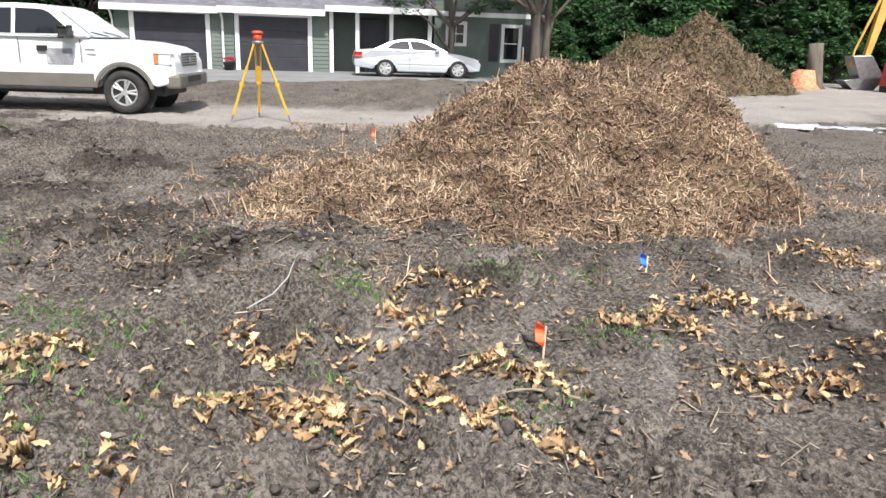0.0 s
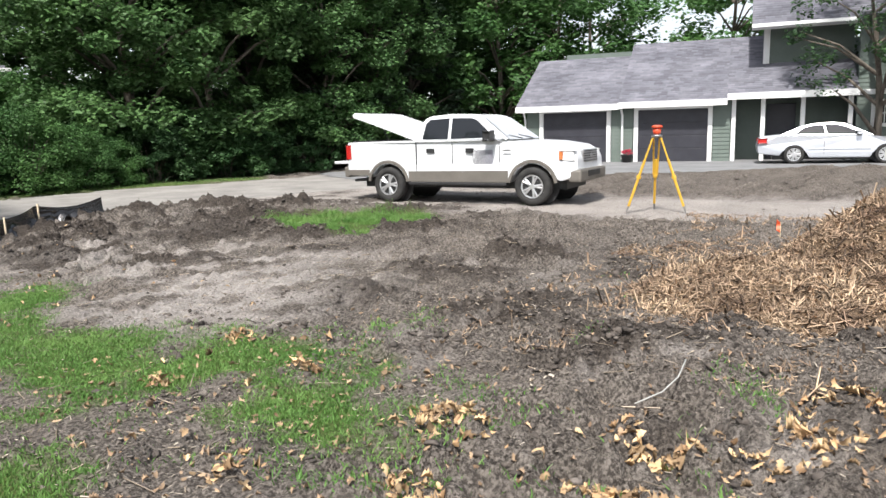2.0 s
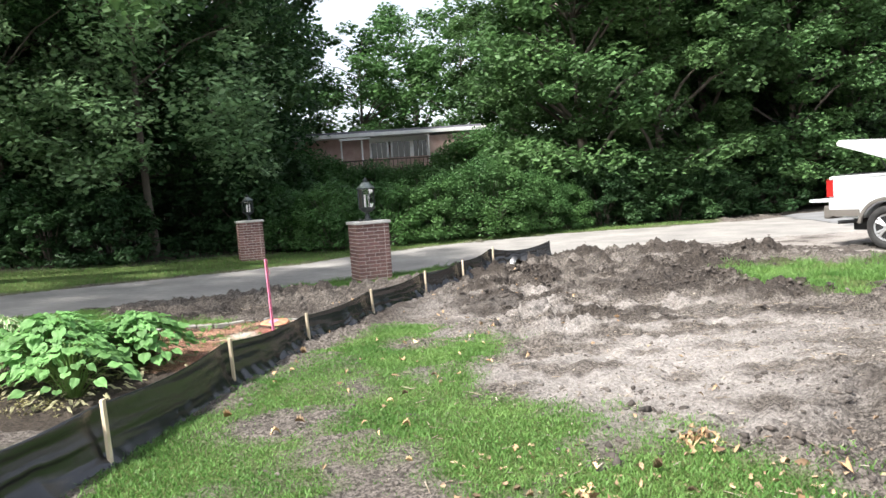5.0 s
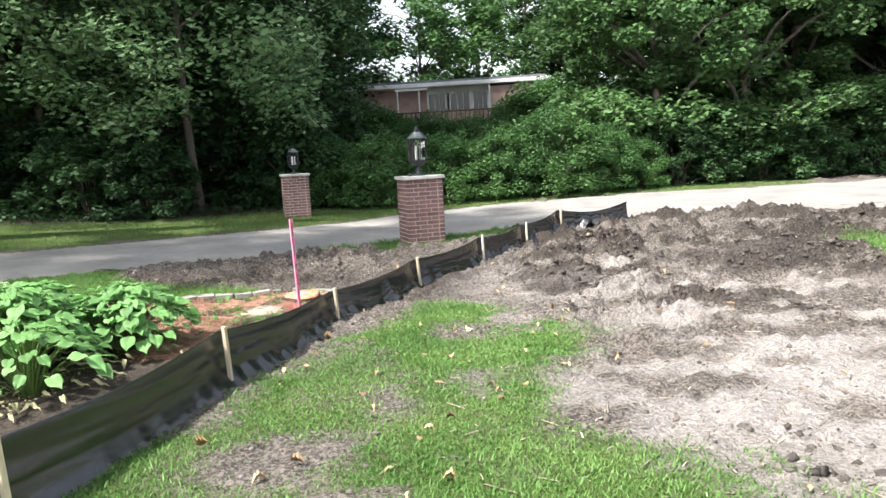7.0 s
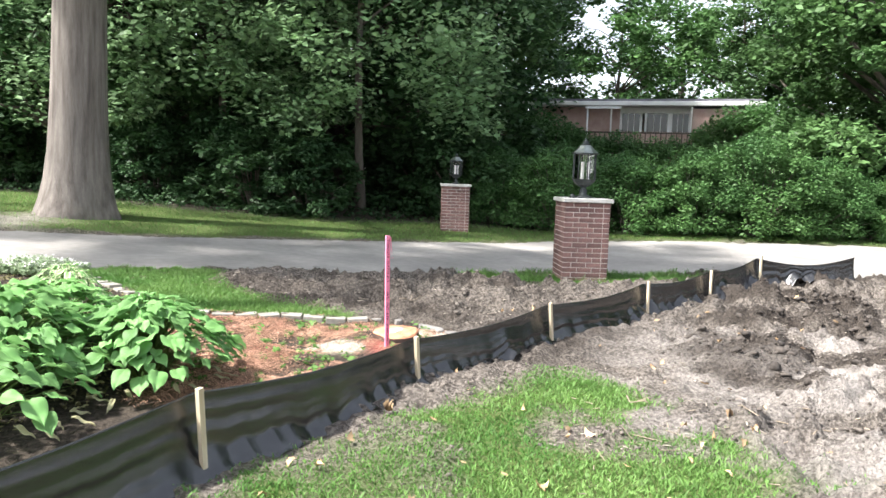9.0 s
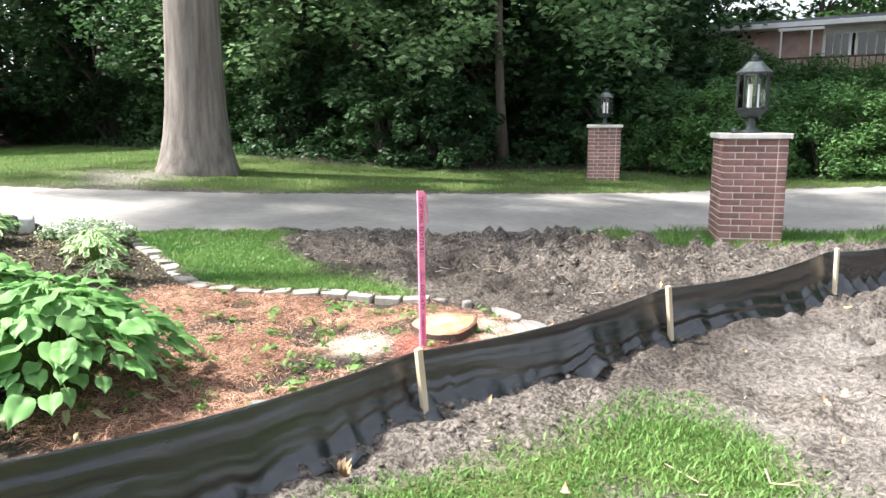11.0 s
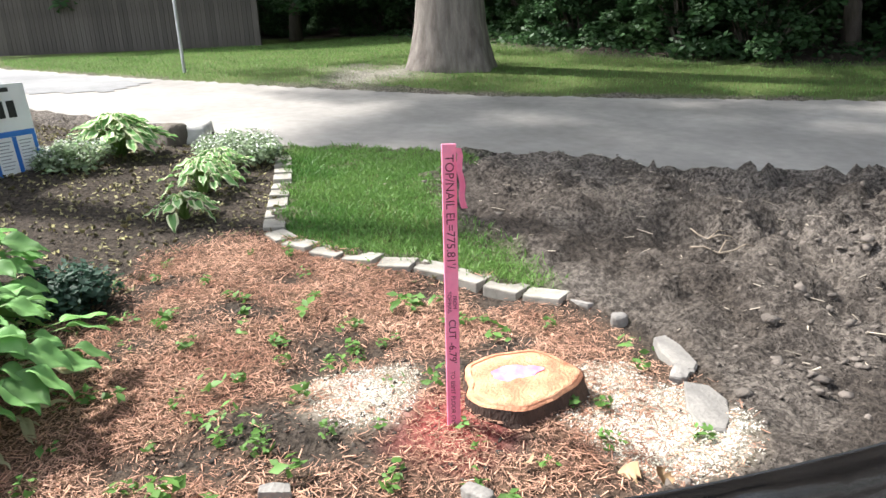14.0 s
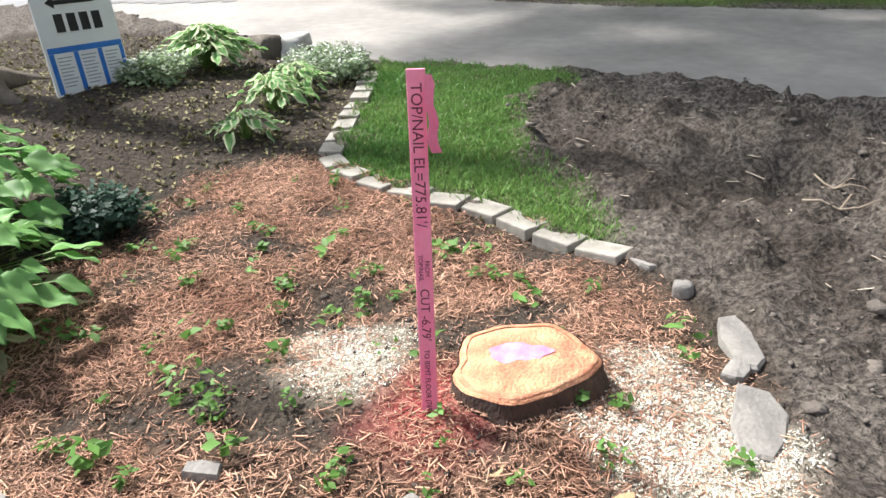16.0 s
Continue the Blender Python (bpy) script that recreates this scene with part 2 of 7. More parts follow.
SPOIL = [(-4.7, 10.5), (-3.3, 11.6), (-2.0, 12.7), (-0.6, 12.4), (-1.4, 11.3), (-2.9, 10.9), (-3.3, 10.0), (-4.0, 10.1)]
PATCH = [(5.2, 11.2), (6.8, 11.6), (7.7, 9.6), (7.0, 8.7), (5.2, 8.1), (4.9, 9.8)]
KERB = [(-5.56, 9.52), (-4.95, 9.295), (-4.5, 9.105), (-4.14, 8.95), (-3.86, 8.835), (-3.67, 8.825), (-3.5, 8.885), (-3.29, 8.985), (-3.13, 9.1), (-2.985, 9.2), (-2.815, 9.335), (-2.625, 9.41), (-2.43, 9.49), (-2.18, 9.615)]
BED_LAWN = KERB + [(-2.32, 9.72), (-2.65, 9.76), (-3.0, 9.72), (-3.5, 9.87), (-3.9, 9.95), (-4.3, 10.1), (-4.55, 10.5), (-4.7, 10.95), (-5.1, 10.6), (-5.75, 9.72)]
OAK_DIRT = [(-9.9, 11.4), (-8.8, 11.9), (-9.2, 13.0), (-10.4, 13.6), (-11.3, 12.8)]
VERGE = [(-2.3, 13.1), (-1.9, 12.75), (-1.0, 12.75), (0.0, 13.2), (1.0, 14.3), (0.6, 14.6), (-0.3, 14.2), (-1.2, 13.8), (-1.9, 13.4)]
BED = [(-6.6, 9.3), (-6.0, 9.6)] + KERB + [(-2.05, 9.66), (-1.85, 9.68), (-1.6, 9.68), (-1.3, 9.55), (-1.05, 9.3), (-0.95, 8.6), (-1.25, 7.5), (-1.6, 6.3), (-2.2, 5.0), (-5, 5.2), (-9, 6.0), (-9.8, 6.9)]
MULCHED = [(-3.86, 8.75)] + KERB[5:] + [(-2.0, 9.6), (-1.5, 9.45), (-1.1, 9.2), (-1.0, 8.5), (-1.3, 7.5), (-1.6, 6.6), (-2.4, 7.0), (-3.3, 7.7), (-3.8, 8.2)]
CHIPS = [(5.3, 3.3), (4.95, 1.5), (5.4, 0.4), (6.1, -0.3), (7.0, -0.7), (8.3, -1.9), (10.5, -2.2), (12.2, -1.5), (11.8, 1.2), (9.5, 2.9), (7.4, 3.4)]
FAR_GRASS = ROAD_FAR[:-1] + [(12, 26.2), (10, 26), (4.5, 24.6), (0.6, 22.9), (-2, 21.8), (-5, 20.6), (-7.2, 18.6), (-10.5, 17.4), (-13, 18), (-16, 19), (-24, 20), (-40, 15), (-60, 8)]
WOODS = [(16, 27.5), (10, 25.6), (4.5, 24.2), (0.6, 22.5), (-2, 21.4), (-5, 20.2), (-7.2, 18.2), (-10.5, 17.0), (-13, 17.6), (-16, 19), (-24, 20), (-40, 15), (-90, 8), (-90, 90), (90, 90), (90, -60), (40, -60), (42, 20), (28, 27)]
SPRAY = [(-1.42, 8.56), (-1.6, 8.46), (-1.78, 8.6), (-1.7, 8.78), (-1.5, 8.74)]
SAW_A = [(-1.97, 8.33), (-2.12, 8.43), (-2.08, 8.56), (-2.02, 8.66), (-1.83, 8.6), (-1.76, 8.48), (-1.83, 8.4)]
SAW_B = [(-1.4, 8.98), (-1.44, 9.12), (-1.63, 9.22), (-1.58, 9.33), (-1.42, 9.28), (-1.36, 9.36), (-1.1, 9.34), (-1.03, 9.23), (-1.06, 9.03), (-1.23, 8.98)]
BURROWS = ((-3.15, 8.66, 0.09), (-2.39, 8.54, 0.2), (-2.27, 8.68, 0.12), (-2.25, 8.38, 0.1), (-2.41, 9.35, 0.12), (-2.66, 9.13, 0.09), (-1.95, 7.85, 0.14), (-2.0, 7.7, 0.1), (-1.42, 8.72, 0.09), (-1.75, 8.2, 0.09))
PALE = [(0.5, 8.6), (1.2, 7.4), (0.9, 6.2), (0.6, 5.2), (1.4, 4.6), (2.2, 4.0), (3.2, 4.2), (3.9, 5.4), (4.4, 7.2), (3.8, 8.8), (2.8, 10.2), (1.6, 10.6), (0.4, 9.8)]


def base_z(x, y):
    """The lie of the land, without lumps."""
    x, y = np.asarray(x, float), np.asarray(y, float)
    w = np.clip(-x - 2.5, 0, 9)
    z = 0.05 * w - 0.06 * np.exp(-((x + 0.3) ** 2 + (y - 11) ** 2) / 9)
    z = z + 0.16 * np.exp(-((x + 5.6) ** 2 + (y - 7.35) ** 2) / 1.5)
    z = z + 0.2 * np.clip((x - 14) / 8, 0, 1) + 0.02 * np.clip(y - 17, 0, 60) * np.clip((12 - x) / 10, 0, 1)
    return z


def sward(x, y):
    """How thick the worn lawn grows."""
    thick = np.maximum(0.9 * np.exp(-(((x + 0.7) / 0.5) ** 2 + ((y - 6.0) / 1.0) ** 2)), 0.8 * np.exp(-(((x - 1.7) / 0.35) ** 2 + ((y - 3.6) / 0.5) ** 2)))
    worn = 1.3 * np.exp(-(((x + 0.8) / 0.45) ** 2 + ((y - 4.75) / 0.35) ** 2)) + np.exp(-(((x + 0.25) / 0.2) ** 2 + ((y - 5.5) / 0.25) ** 2))
    return np.clip(np.maximum(0.85 * thick, np.clip(fbm(x * 1.5, y * 1.5, 91) * 4.5 - 1.4, 0.0, 1)) - worn, 0, 1)


def turned(x, y):
    """Ridges and clumps of freshly turned soil."""
    band = np.clip((y - 7.0) / 3, 0, 1) * np.clip((10.5 - x) / 3, 0, 1) * np.clip((x + 0.2) / 1.5, 0, 1) + 0.45 * np.clip((x - 2.2) / 1.5, 0, 1) * np.clip((7.5 - x) / 2, 0, 1)
    band = np.maximum(band, 0.35 * inside(x, y, SPOIL, 0.3, 0.4))
    band = np.maximum(band, 0.9 * np.exp(-(((y - 5.9 + 0.4 * (x - 3.3)) / 0.45) ** 2)) * np.clip((x - 2.9) / 0.5, 0, 1) * np.clip((7.0 - x) / 0.6, 0, 1))
    ridge = np.clip(fbm(x * 1.25 + 0.5 * y, y * 1.9, 33) - 0.465, 0, 0.3) * 3.8
    return np.clip(band, 0, 1.1) * ridge * (0.55 + 0.9 * fbm(x * 6, y * 6, 35, 3))


WET = [(-2.94, 10.24), (-2.77, 10.7), (-2.39, 10.85), (-2.04, 10.39), (-2.24, 10.02)]


def bed_turf(x, y):
    """The bed's lawn: crisp along the edging, torn along the dug soil."""
    return inside(x, y, BED_LAWN, 0.1, 0.16) * (1 - inside(x, y, BED, 0.03, 0.0)) * np.clip(0.35 + 1.5 * fbm(x * 3.2, y * 3.2, 97), 0, 1)


def burrow(x, y):
    """Scraped hollows in the mulch."""
    return np.maximum.reduce([np.exp(-(((x - bx) / r) ** 2 + ((y - by) / r) ** 2)) for bx, by, r in BURROWS])


def zones(x, y):
    g = np.maximum.reduce([sward(x, y) * inside(x, y, LAWN, 0.2, 0.45), inside(x, y, PATCH, 0.25, 0.4), bed_turf(x, y), inside(x, y, VERGE, 0.2, 0.2), inside(x, y, FAR_GRASS, 0.2, 0.2) * (1 - 0.8 * inside(x, y, OAK_DIRT, 0.4, 0.5))])
    road = np.maximum(inside(x, y, ROAD, 0.15, 0.12), inside(x, y, APRON, 0.3, 0.4))
    bed = inside(x, y, BED, 0.03, 0.0)
    track = inside(x, y, TRACK, 0.5, 0.7)
    mulch = inside(x, y, MULCHED, 0.15, 0.25) * np.clip(fbm(x * 2.1, y * 2.1, 43) * 5 - 1.2, 0, 1) * (1 - burrow(x, y))
    pale = np.maximum(inside(x, y, PALE, 0.8, 0.9) * np.clip(fbm(x * 1.3, y * 2.5, 31) * 7 - 2.7, 0, 1), np.maximum(np.maximum(track, 0.55 * inside(x, y, OAK_DIRT, 0.4, 0.5)), 0.45 * np.clip(fbm(x * 1.1 - 0.4 * y, y * 3.1, 37) * 8 - 5.0, 0, 1) * np.clip((8 - x) / 3, 0, 1) * np.clip((x - 1.8) / 1.2, 0, 1)))
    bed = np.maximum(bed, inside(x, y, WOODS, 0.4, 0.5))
    g = g * (1 - inside(x, y, WOODS, 0.4, 0.5))
    return g, road, bed, track, mulch, pale


def ground_z(x, y, zz=None):
    x, y = np.asarray(x, float), np.asarray(y, float)
    g, road, bed, track, mulch, pale = zz or zones(x, y)
    mud = (1 - g) * (1 - road) * (1 - bed) * (1 - 0.8 * track)
    lumps = fbm(x * 1.1, y * 1.1, 3) - 0.5
    rough = np.abs(fbm(x * 2.3, y * 2.3, 7) - 0.5) * 2
    fine = fbm(x * 7, y * 7, 11, 3) - 0.5
    grit = np.abs(fbm(x * 13, y * 13, 15, 2) - 0.5)
    far_field = np.clip((y - 7.5) / 4, 0, 1) * np.clip((10 - x) / 4, 0, 1)
    churn = np.clip(fbm(x * 0.55, y * 0.55, 21) * 3.4 - 1.15 + 0.5 * far_field, 0.22, 1.2) * (1 - 0.6 * np.clip((1.6 - x) / 1.2, 0, 1) * np.clip((11.5 - y) / 2, 0, 1) * np.clip(0.8 + (x + 1.3) / 0.5, 0.8, 1))
    ruts = 0.5 + 0.5 * np.sin(32 * (x * 0.8 - y * 0.6) + 4 * fbm(x * 0.8, y * 0.8, 27))
    far = np.clip(1.5 - np.hypot(x, y - 5) / 60, 0, 1)
    z = base_z(x, y) + far * mud * (0.09 * lumps + churn * (0.24 * (0.28 - rough) + 0.20 * fine - 0.27 * (grit - 0.2)) + 0.03 * ruts * (1.2 - churn) * np.clip(fbm(x * 0.9, y * 0.9, 29) * 6 - 2.8, 0, 1))
    z = z + far * mud * (0.14 * turned(x, y) - 0.07 * inside(x, y, WET, 0.3, 0.2))
    z = z + 0.015 * fine * (1 - road) + 0.045 * bed * (fbm(x * 2.3, y * 2.3, 41) - 0.6) - 0.01 * bed - 0.035 * burrow(x, y) + 0.04 * np.exp(-((x + 1.6) ** 2 + (y - 8.9) ** 2) / 0.12)
    return z - 0.06 * np.clip((road - 0.55) * 3, 0, 1)


# ---- ground ----
def ground_material():
    m = bpy.data.materials.new("bare_soil_and_turf")
    m.use_nodes = True
    n, l = m.node_tree.nodes, m.node_tree.links
    s = n["Principled BSDF"]
    co = n.new("ShaderNodeTexCoord")

    def nz(scale, detail=6, rough=0.6):
        t = n.new("ShaderNodeTexNoise")
        t.inputs["Scale"].default_value, t.inputs["Detail"].default_value, t.inputs["Roughness"].default_value = scale, detail, rough
        l.new(co.outputs["Object"], t.inputs["Vector"])
        return t.outputs["Fac"]

    def ramp(fac, a, b, p=0.35, q=0.65):
        r = n.new("ShaderNodeValToRGB")
        r.color_ramp.elements[0].position, r.color_ramp.elements[1].position = p, q
        r.color_ramp.elements[0].color, r.color_ramp.elements[1].color = (*a, 1), (*b, 1)
        l.new(fac, r.inputs[0])
        return r.outputs[0]

    def blend(fac, a, b):
        x = n.new("ShaderNodeMixRGB")
        l.new(fac, x.inputs[0])
        l.new(a, x.inputs[1])
        l.new(b, x.inputs[2])
        return x.outputs[0]

    def attr(name):
        a = n.new("ShaderNodeAttribute")
        a.attribute_name = name
        return a.outputs["Fac"]

    big, mid, fine = nz(0.9, 8, 0.7), nz(4.5, 6, 0.7), nz(38, 5, 0.7)
    soil = blend(mid, ramp(big, (0.07, 0.059, 0.051), (0.24, 0.207, 0.179)), ramp(fine, (0.022, 0.018, 0.016), (0.40, 0.352, 0.305), 0.43, 0.58))
    pale = blend(mid, ramp(fine, (0.24, 0.215, 0.197), (0.60, 0.55, 0.51), 0.38, 0.6), ramp(big, (0.29, 0.26, 0.235), (0.50, 0.455, 0.415)))
    turf = blend(mid, ramp(fine, (0.06, 0.105, 0.025), (0.14, 0.205, 0.055)), ramp(big, (0.09, 0.13, 0.037), (0.155, 0.175, 0.066)))
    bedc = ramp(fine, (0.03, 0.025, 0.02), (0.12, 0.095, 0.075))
    mulch = blend(mid, ramp(fine, (0.03, 0.024, 0.02), (0.15, 0.105, 0.08)), ramp(fine, (0.11, 0.06, 0.04), (0.50, 0.28, 0.17)))
    wet = ramp(fine, (0.028, 0.023, 0.02), (0.12, 0.10, 0.084))
    # The turned mask also carries shade over the near dug soil.
    soil = blend(attr("turned"), soil, wet)
    c = blend(attr("pale"), soil, pale)
    c = blend(attr("grass"), c, turf)
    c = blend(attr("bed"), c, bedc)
    c = blend(attr("mulch"), c, mulch)
    c = blend(attr("sawdust"), c, ramp(fine, (0.72, 0.64, 0.47), (0.92, 0.88, 0.76)))
    c = blend(attr("spray"), c, ramp(fine, (0.50, 0.07, 0.07), (0.80, 0.22, 0.20)))
    l.new(c, s.inputs["Base Color"])
    s.inputs["Roughness"].default_value = 0.95
    s.inputs["Specular IOR Level"].default_value = 0.2
    b = n.new("ShaderNodeBump")
    b.inputs["Strength"].default_value, b.inputs["Distance"].default_value = 0.95, 0.04
    l.new(fine, b.inputs["Height"])
    b2 = n.new("ShaderNodeBump")
    b2.inputs["Strength"].default_value, b2.inputs["Distance"].default_value = 0.9, 0.12
    l.new(nz(11, 4, 0.65), b2.inputs["Height"])
    l.new(b2.outputs[0], b.inputs["Normal"])
    l.new(b.outputs[0], s.inputs["Normal"])
    return m


def spread(lo, a, b, hi, step, grow=1.18):
    xs = list(np.arange(a, b, step))
    d, x = step, xs[-1]
    while x < hi:
        d *= grow
        x += d
        xs.append(x)
    d, x = step, a
    while x > lo:
        d *= grow
        x -= d
        xs.insert(0, x)
    return np.array(xs)


gx, gy = spread(-500, -6.5, 12.0, 500, 0.045, 1.12), spread(-400, -1.6, 14.5, 600, 0.045, 1.12)
GX, GY = np.meshgrid(gx, gy, indexing="ij")
zz = zones(GX, GY)
GZ = ground_z(GX, GY, zz)
ii = np.arange(GX.size).reshape(GX.shape)
gf = np.stack([ii[:-1, :-1], ii[1:, :-1], ii[1:, 1:], ii[:-1, 1:]], -1).reshape(-1, 4)
gme = np_mesh("ground", np.stack([GX, GY, GZ], -1).reshape(-1, 3), gf)
spray = 0.75 * inside(GX, GY, SPRAY, 0.12, 0.08)
sawdust = np.maximum(inside(GX, GY, SAW_A, 0.12, 0.1), inside(GX, GY, SAW_B, 0.1, 0.06)) * np.clip(fbm(GX * 9, GY * 9, 71) * 5 - 0.6, 0, 1)
fresh_and_shade = np.maximum(np.clip(turned(GX, GY) * 2.6, 0, 1), inside(GX, GY, WET, 0.3, 0.25))
# Darker dug soil, its near side deepened to stand in for shade.
dug = inside(GX, GY, [(-4.6, 10.4), (-3.6, 9.6), (-2.1, 9.7), (-1.05, 9.4), (-0.8, 8.6), (-0.3, 8.9), (0.6, 10.2), (-0.2, 12.2), (-1.9, 12.0), (-3.2, 11.2)], 0.4, 0.3)
fresh_and_shade = np.maximum(fresh_and_shade, dug * np.clip(fbm(GX * 2.6, GY * 2.6, 39) * 3.2 - 0.6, 0.5, 1) * np.clip((11.4 - GY) / 1.3, 0.15, 1))
for key, layer in zip(("grass", "bed", "mulch", "pale", "spray", "sawdust", "turned"), (zz[0], zz[2], zz[4], zz[5] * (1 - 0.8 * fresh_and_shade), spray, sawdust, fresh_and_shade)):
    at_ = gme.attributes.new(key, "FLOAT", "POINT")
    at_.data.foreach_set("value", np.asarray(layer, dtype=np.float32).ravel())
ground = tagged(fin("ground", gme, ground_material(), smooth=True), "churned grey-brown bare soil with strips of trampled grass", "ground", kind="structure")


def strip(name, outline, material, label, step, lift, soft):
    """A paved sheet that follows the lie of the land inside an outline."""
    p = np.array(outline, float)
    xs, ys = np.arange(p[:, 0].min(), p[:, 0].max() + step, step), np.arange(p[:, 1].min(), p[:, 1].max() + step, step)
    X, Y = np.meshgrid(xs, ys, indexing="ij")
    keep = inside(X, Y, outline, 0.15, soft, 5) > 0.35
    Z = base_z(X, Y) + lift + 0.012 * (fbm(X * 0.6, Y * 0.6, 51) - 0.5)
    k = np.arange(X.size).reshape(X.shape)
    full = keep[:-1, :-1] & keep[1:, :-1] & keep[1:, 1:] & keep[:-1, 1:]
    f = np.stack([k[:-1, :-1], k[1:, :-1], k[1:, 1:], k[:-1, 1:]], -1)[full]
    used, inv = np.unique(f, return_inverse=True)
    v = np.stack([X, Y, Z], -1).reshape(-1, 3)[used]
    return tagged(fin(name, np_mesh(name, v, inv.reshape(-1, 4)), material, smooth=True), label, "road", kind="structure")


strip("road", ROAD, M_ASPHALT, "worn grey asphalt lane dusted with sandy soil", 0.12, -0.012, 0.12)
strip("side_street", [(-11.2, 9.6), (-10.6, 9.0), (-11.15, 7.9), (-12.2, 6.0), (-13.5, 3), (-45, -9.2), (-58, -13), (-58, -6), (-40, 1.4), (-26, 5.6), (-14, 8.9)], M_APRON, "darker grey asphalt side street joining the lane", 0.2, -0.004, 0.15)
strip("driveway", APRON, M_APRON, "grey asphalt apron in front of the garage doors", 0.2, 0.0, 0.4)


# ---- brick pillars with lanterns ----
def pillar(x, y, turn, z, courses, label):
    e = thing("brick_pillar", (x, y, z), label, "pillar", "gate pillars", turn)
    w, h = 0.31, courses * 0.0678
    part("core", boxed(-w + 0.006, w - 0.006, -w + 0.006, w - 0.006, -0.3, h), M_MORTAR, e, "pale mortar joints")
    full = boxed(-0.0965, 0.0965, -0.045, 0.045, -0.0285, 0.0285, 0.004)
    half = boxed(-0.057, 0.057, -0.045, 0.045, -0.0285, 0.0285, 0.004)
    protos = []
    for bm in (full, half):
        me = bpy.data.meshes.new("brick")
        bm.to_mesh(me)
        bm.free()
        me.materials.append(M_BRICK)
        protos.append(me)
    for c in range(courses):
        zc = 0.034 + c * 0.0678
        for side in range(4):
            row = [(-w + 0.0965, 0), (-w + 0.2995, 0), (-w + 0.463, 1)] if c % 2 == 0 else [(-w + 0.057, 1), (-w + 0.2205, 0), (-w + 0.4235, 0)]
            for px, k in row:
                b = new("brick", protos[k])
                b.parent = e
                b.matrix_basis = pose(0, 0, 0, 0, 0, side * 90) @ pose(px, -w + 0.045 + random.uniform(-0.002, 0.002), zc)
    part("cap", boxed(-w - 0.03, w + 0.03, -w - 0.03, w + 0.03, h, h + 0.055, 0.008), M_CAPSTONE, e, "weathered limestone cap")
    return e


M_IRON = mat("lantern_iron", (0.03, 0.035, 0.035), (0.07, 0.08, 0.078), 12, 0.5, 0.1, metal=0.6, fine=0.2)
M_COPPER = mat("lantern_roof", (0.11, 0.13, 0.12), (0.30, 0.33, 0.31), 8, 0.35, 0.05, metal=0.8, fine=0.15)
M_PANE = clear_glass("lantern_glass")
M_CANDLE = mat("candle_sleeve", (0.8, 0.8, 0.76), (0.88, 0.87, 0.83), 4, 0.5)


def lantern(x, y, z, size, label):
    e = thing("pillar_lantern", (x, y, z), label, "lantern", "gate lanterns")
    e.scale = (size * 0.95, size * 0.95, size)
    part("base", lathe(bmesh.new(), [(0.12, 0), (0.115, 0.02), (0.06, 0.035), (0.045, 0.06), (0.05, 0.10), (0.035, 0.12), (0.04, 0.14), (0.055, 0.15)], 20), M_IRON, e, smooth=True)
    part("bowl", lathe(bmesh.new(), [(0.045, 0.14), (0.09, 0.16), (0.135, 0.20), (0.15, 0.22), (0.152, 0.235)], 8), M_IRON, e)
    for k in range(8):
        a = math.radians(45 * k + 22.5)
        b2 = a + math.radians(45)
        p = part("bar", tube(bmesh.new(), [(0.148 * math.cos(a), 0.148 * math.sin(a), 0.23), (0.148 * math.cos(a), 0.148 * math.sin(a), 0.55)], [0.009, 0.009], 6), M_IRON, e)
        bm = bmesh.new()
        q = 0.144
        bm.faces.new([bm.verts.new(v) for v in ((q * math.cos(a), q * math.sin(a), 0.235), (q * math.cos(b2), q * math.sin(b2), 0.235), (q * math.cos(b2), q * math.sin(b2), 0.545), (q * math.cos(a), q * math.sin(a), 0.545))])
        g = part("pane", bm, M_PANE, e, "clear glass pane")
        g.visible_shadow = False
    part("rim", lathe(bmesh.new(), [(0.15, 0.54), (0.175, 0.545), (0.175, 0.56), (0.15, 0.565)], 8), M_IRON, e)
    part("hood", lathe(bmesh.new(), [(0.175, 0.558), (0.12, 0.605), (0.085, 0.645), (0.06, 0.66)], 8), M_COPPER, e, "tarnished faceted metal hood")
    part("finial", lathe(bmesh.new(), [(0.06, 0.655), (0.065, 0.67), (0.03, 0.68), (0.045, 0.695), (0.03, 0.71), (0.012, 0.72), (0.014, 0.73), (0.003, 0.745)], 14), M_IRON, e, smooth=True)
    for dx, dy in ((0.045, 0), (-0.025, 0.04), (-0.025, -0.04)):
        part("candle_tube", tube(bmesh.new(), [(dx, dy, 0.22), (dx, dy, 0.45)], [0.016, 0.016], 10), M_CANDLE, e, "white candle sleeve")
    return e


P1, P2 = (-0.695, 13.48), (-4.24, 19.06)
z1, z2 = -0.158, 0.106
pillar(*P1, 21, z1, 18, "square dark red brick gate pillar with pale stone cap")
pillar(*P2, 20, z2, 15, "square red brick gate pillar across the lane")
lantern(*P1, z1 + 1.275, 1.1, "eight-sided dark metal lantern with glass panes on brick pillar")
lantern(*P2, z2 + 1.072, 0.93, "eight-sided dark metal lantern on the far brick pillar")
b = thing("lantern_knob", (P1[0] - 0.12, P1[1] - 0.2, z1 + 1.275), "small dark round cover lying on the pillar cap", "cover")
part("knob", lathe(bmesh.new(), [(0.035, 0), (0.04, 0.02), (0.03, 0.045), (0.012, 0.055)], 14), M_IRON, b, smooth=True)


# ---- silt fence ----
FENCE = [(-2.75, 1.2), (-2.2, 2.8), (-1.73, 4.2), (-1.46, 6.05), (-1.08, 7.8), (-0.47, 9.5), (0.26, 11.25), (0.93, 12.4), (1.62, 13.85), (2.95, 14.55)]
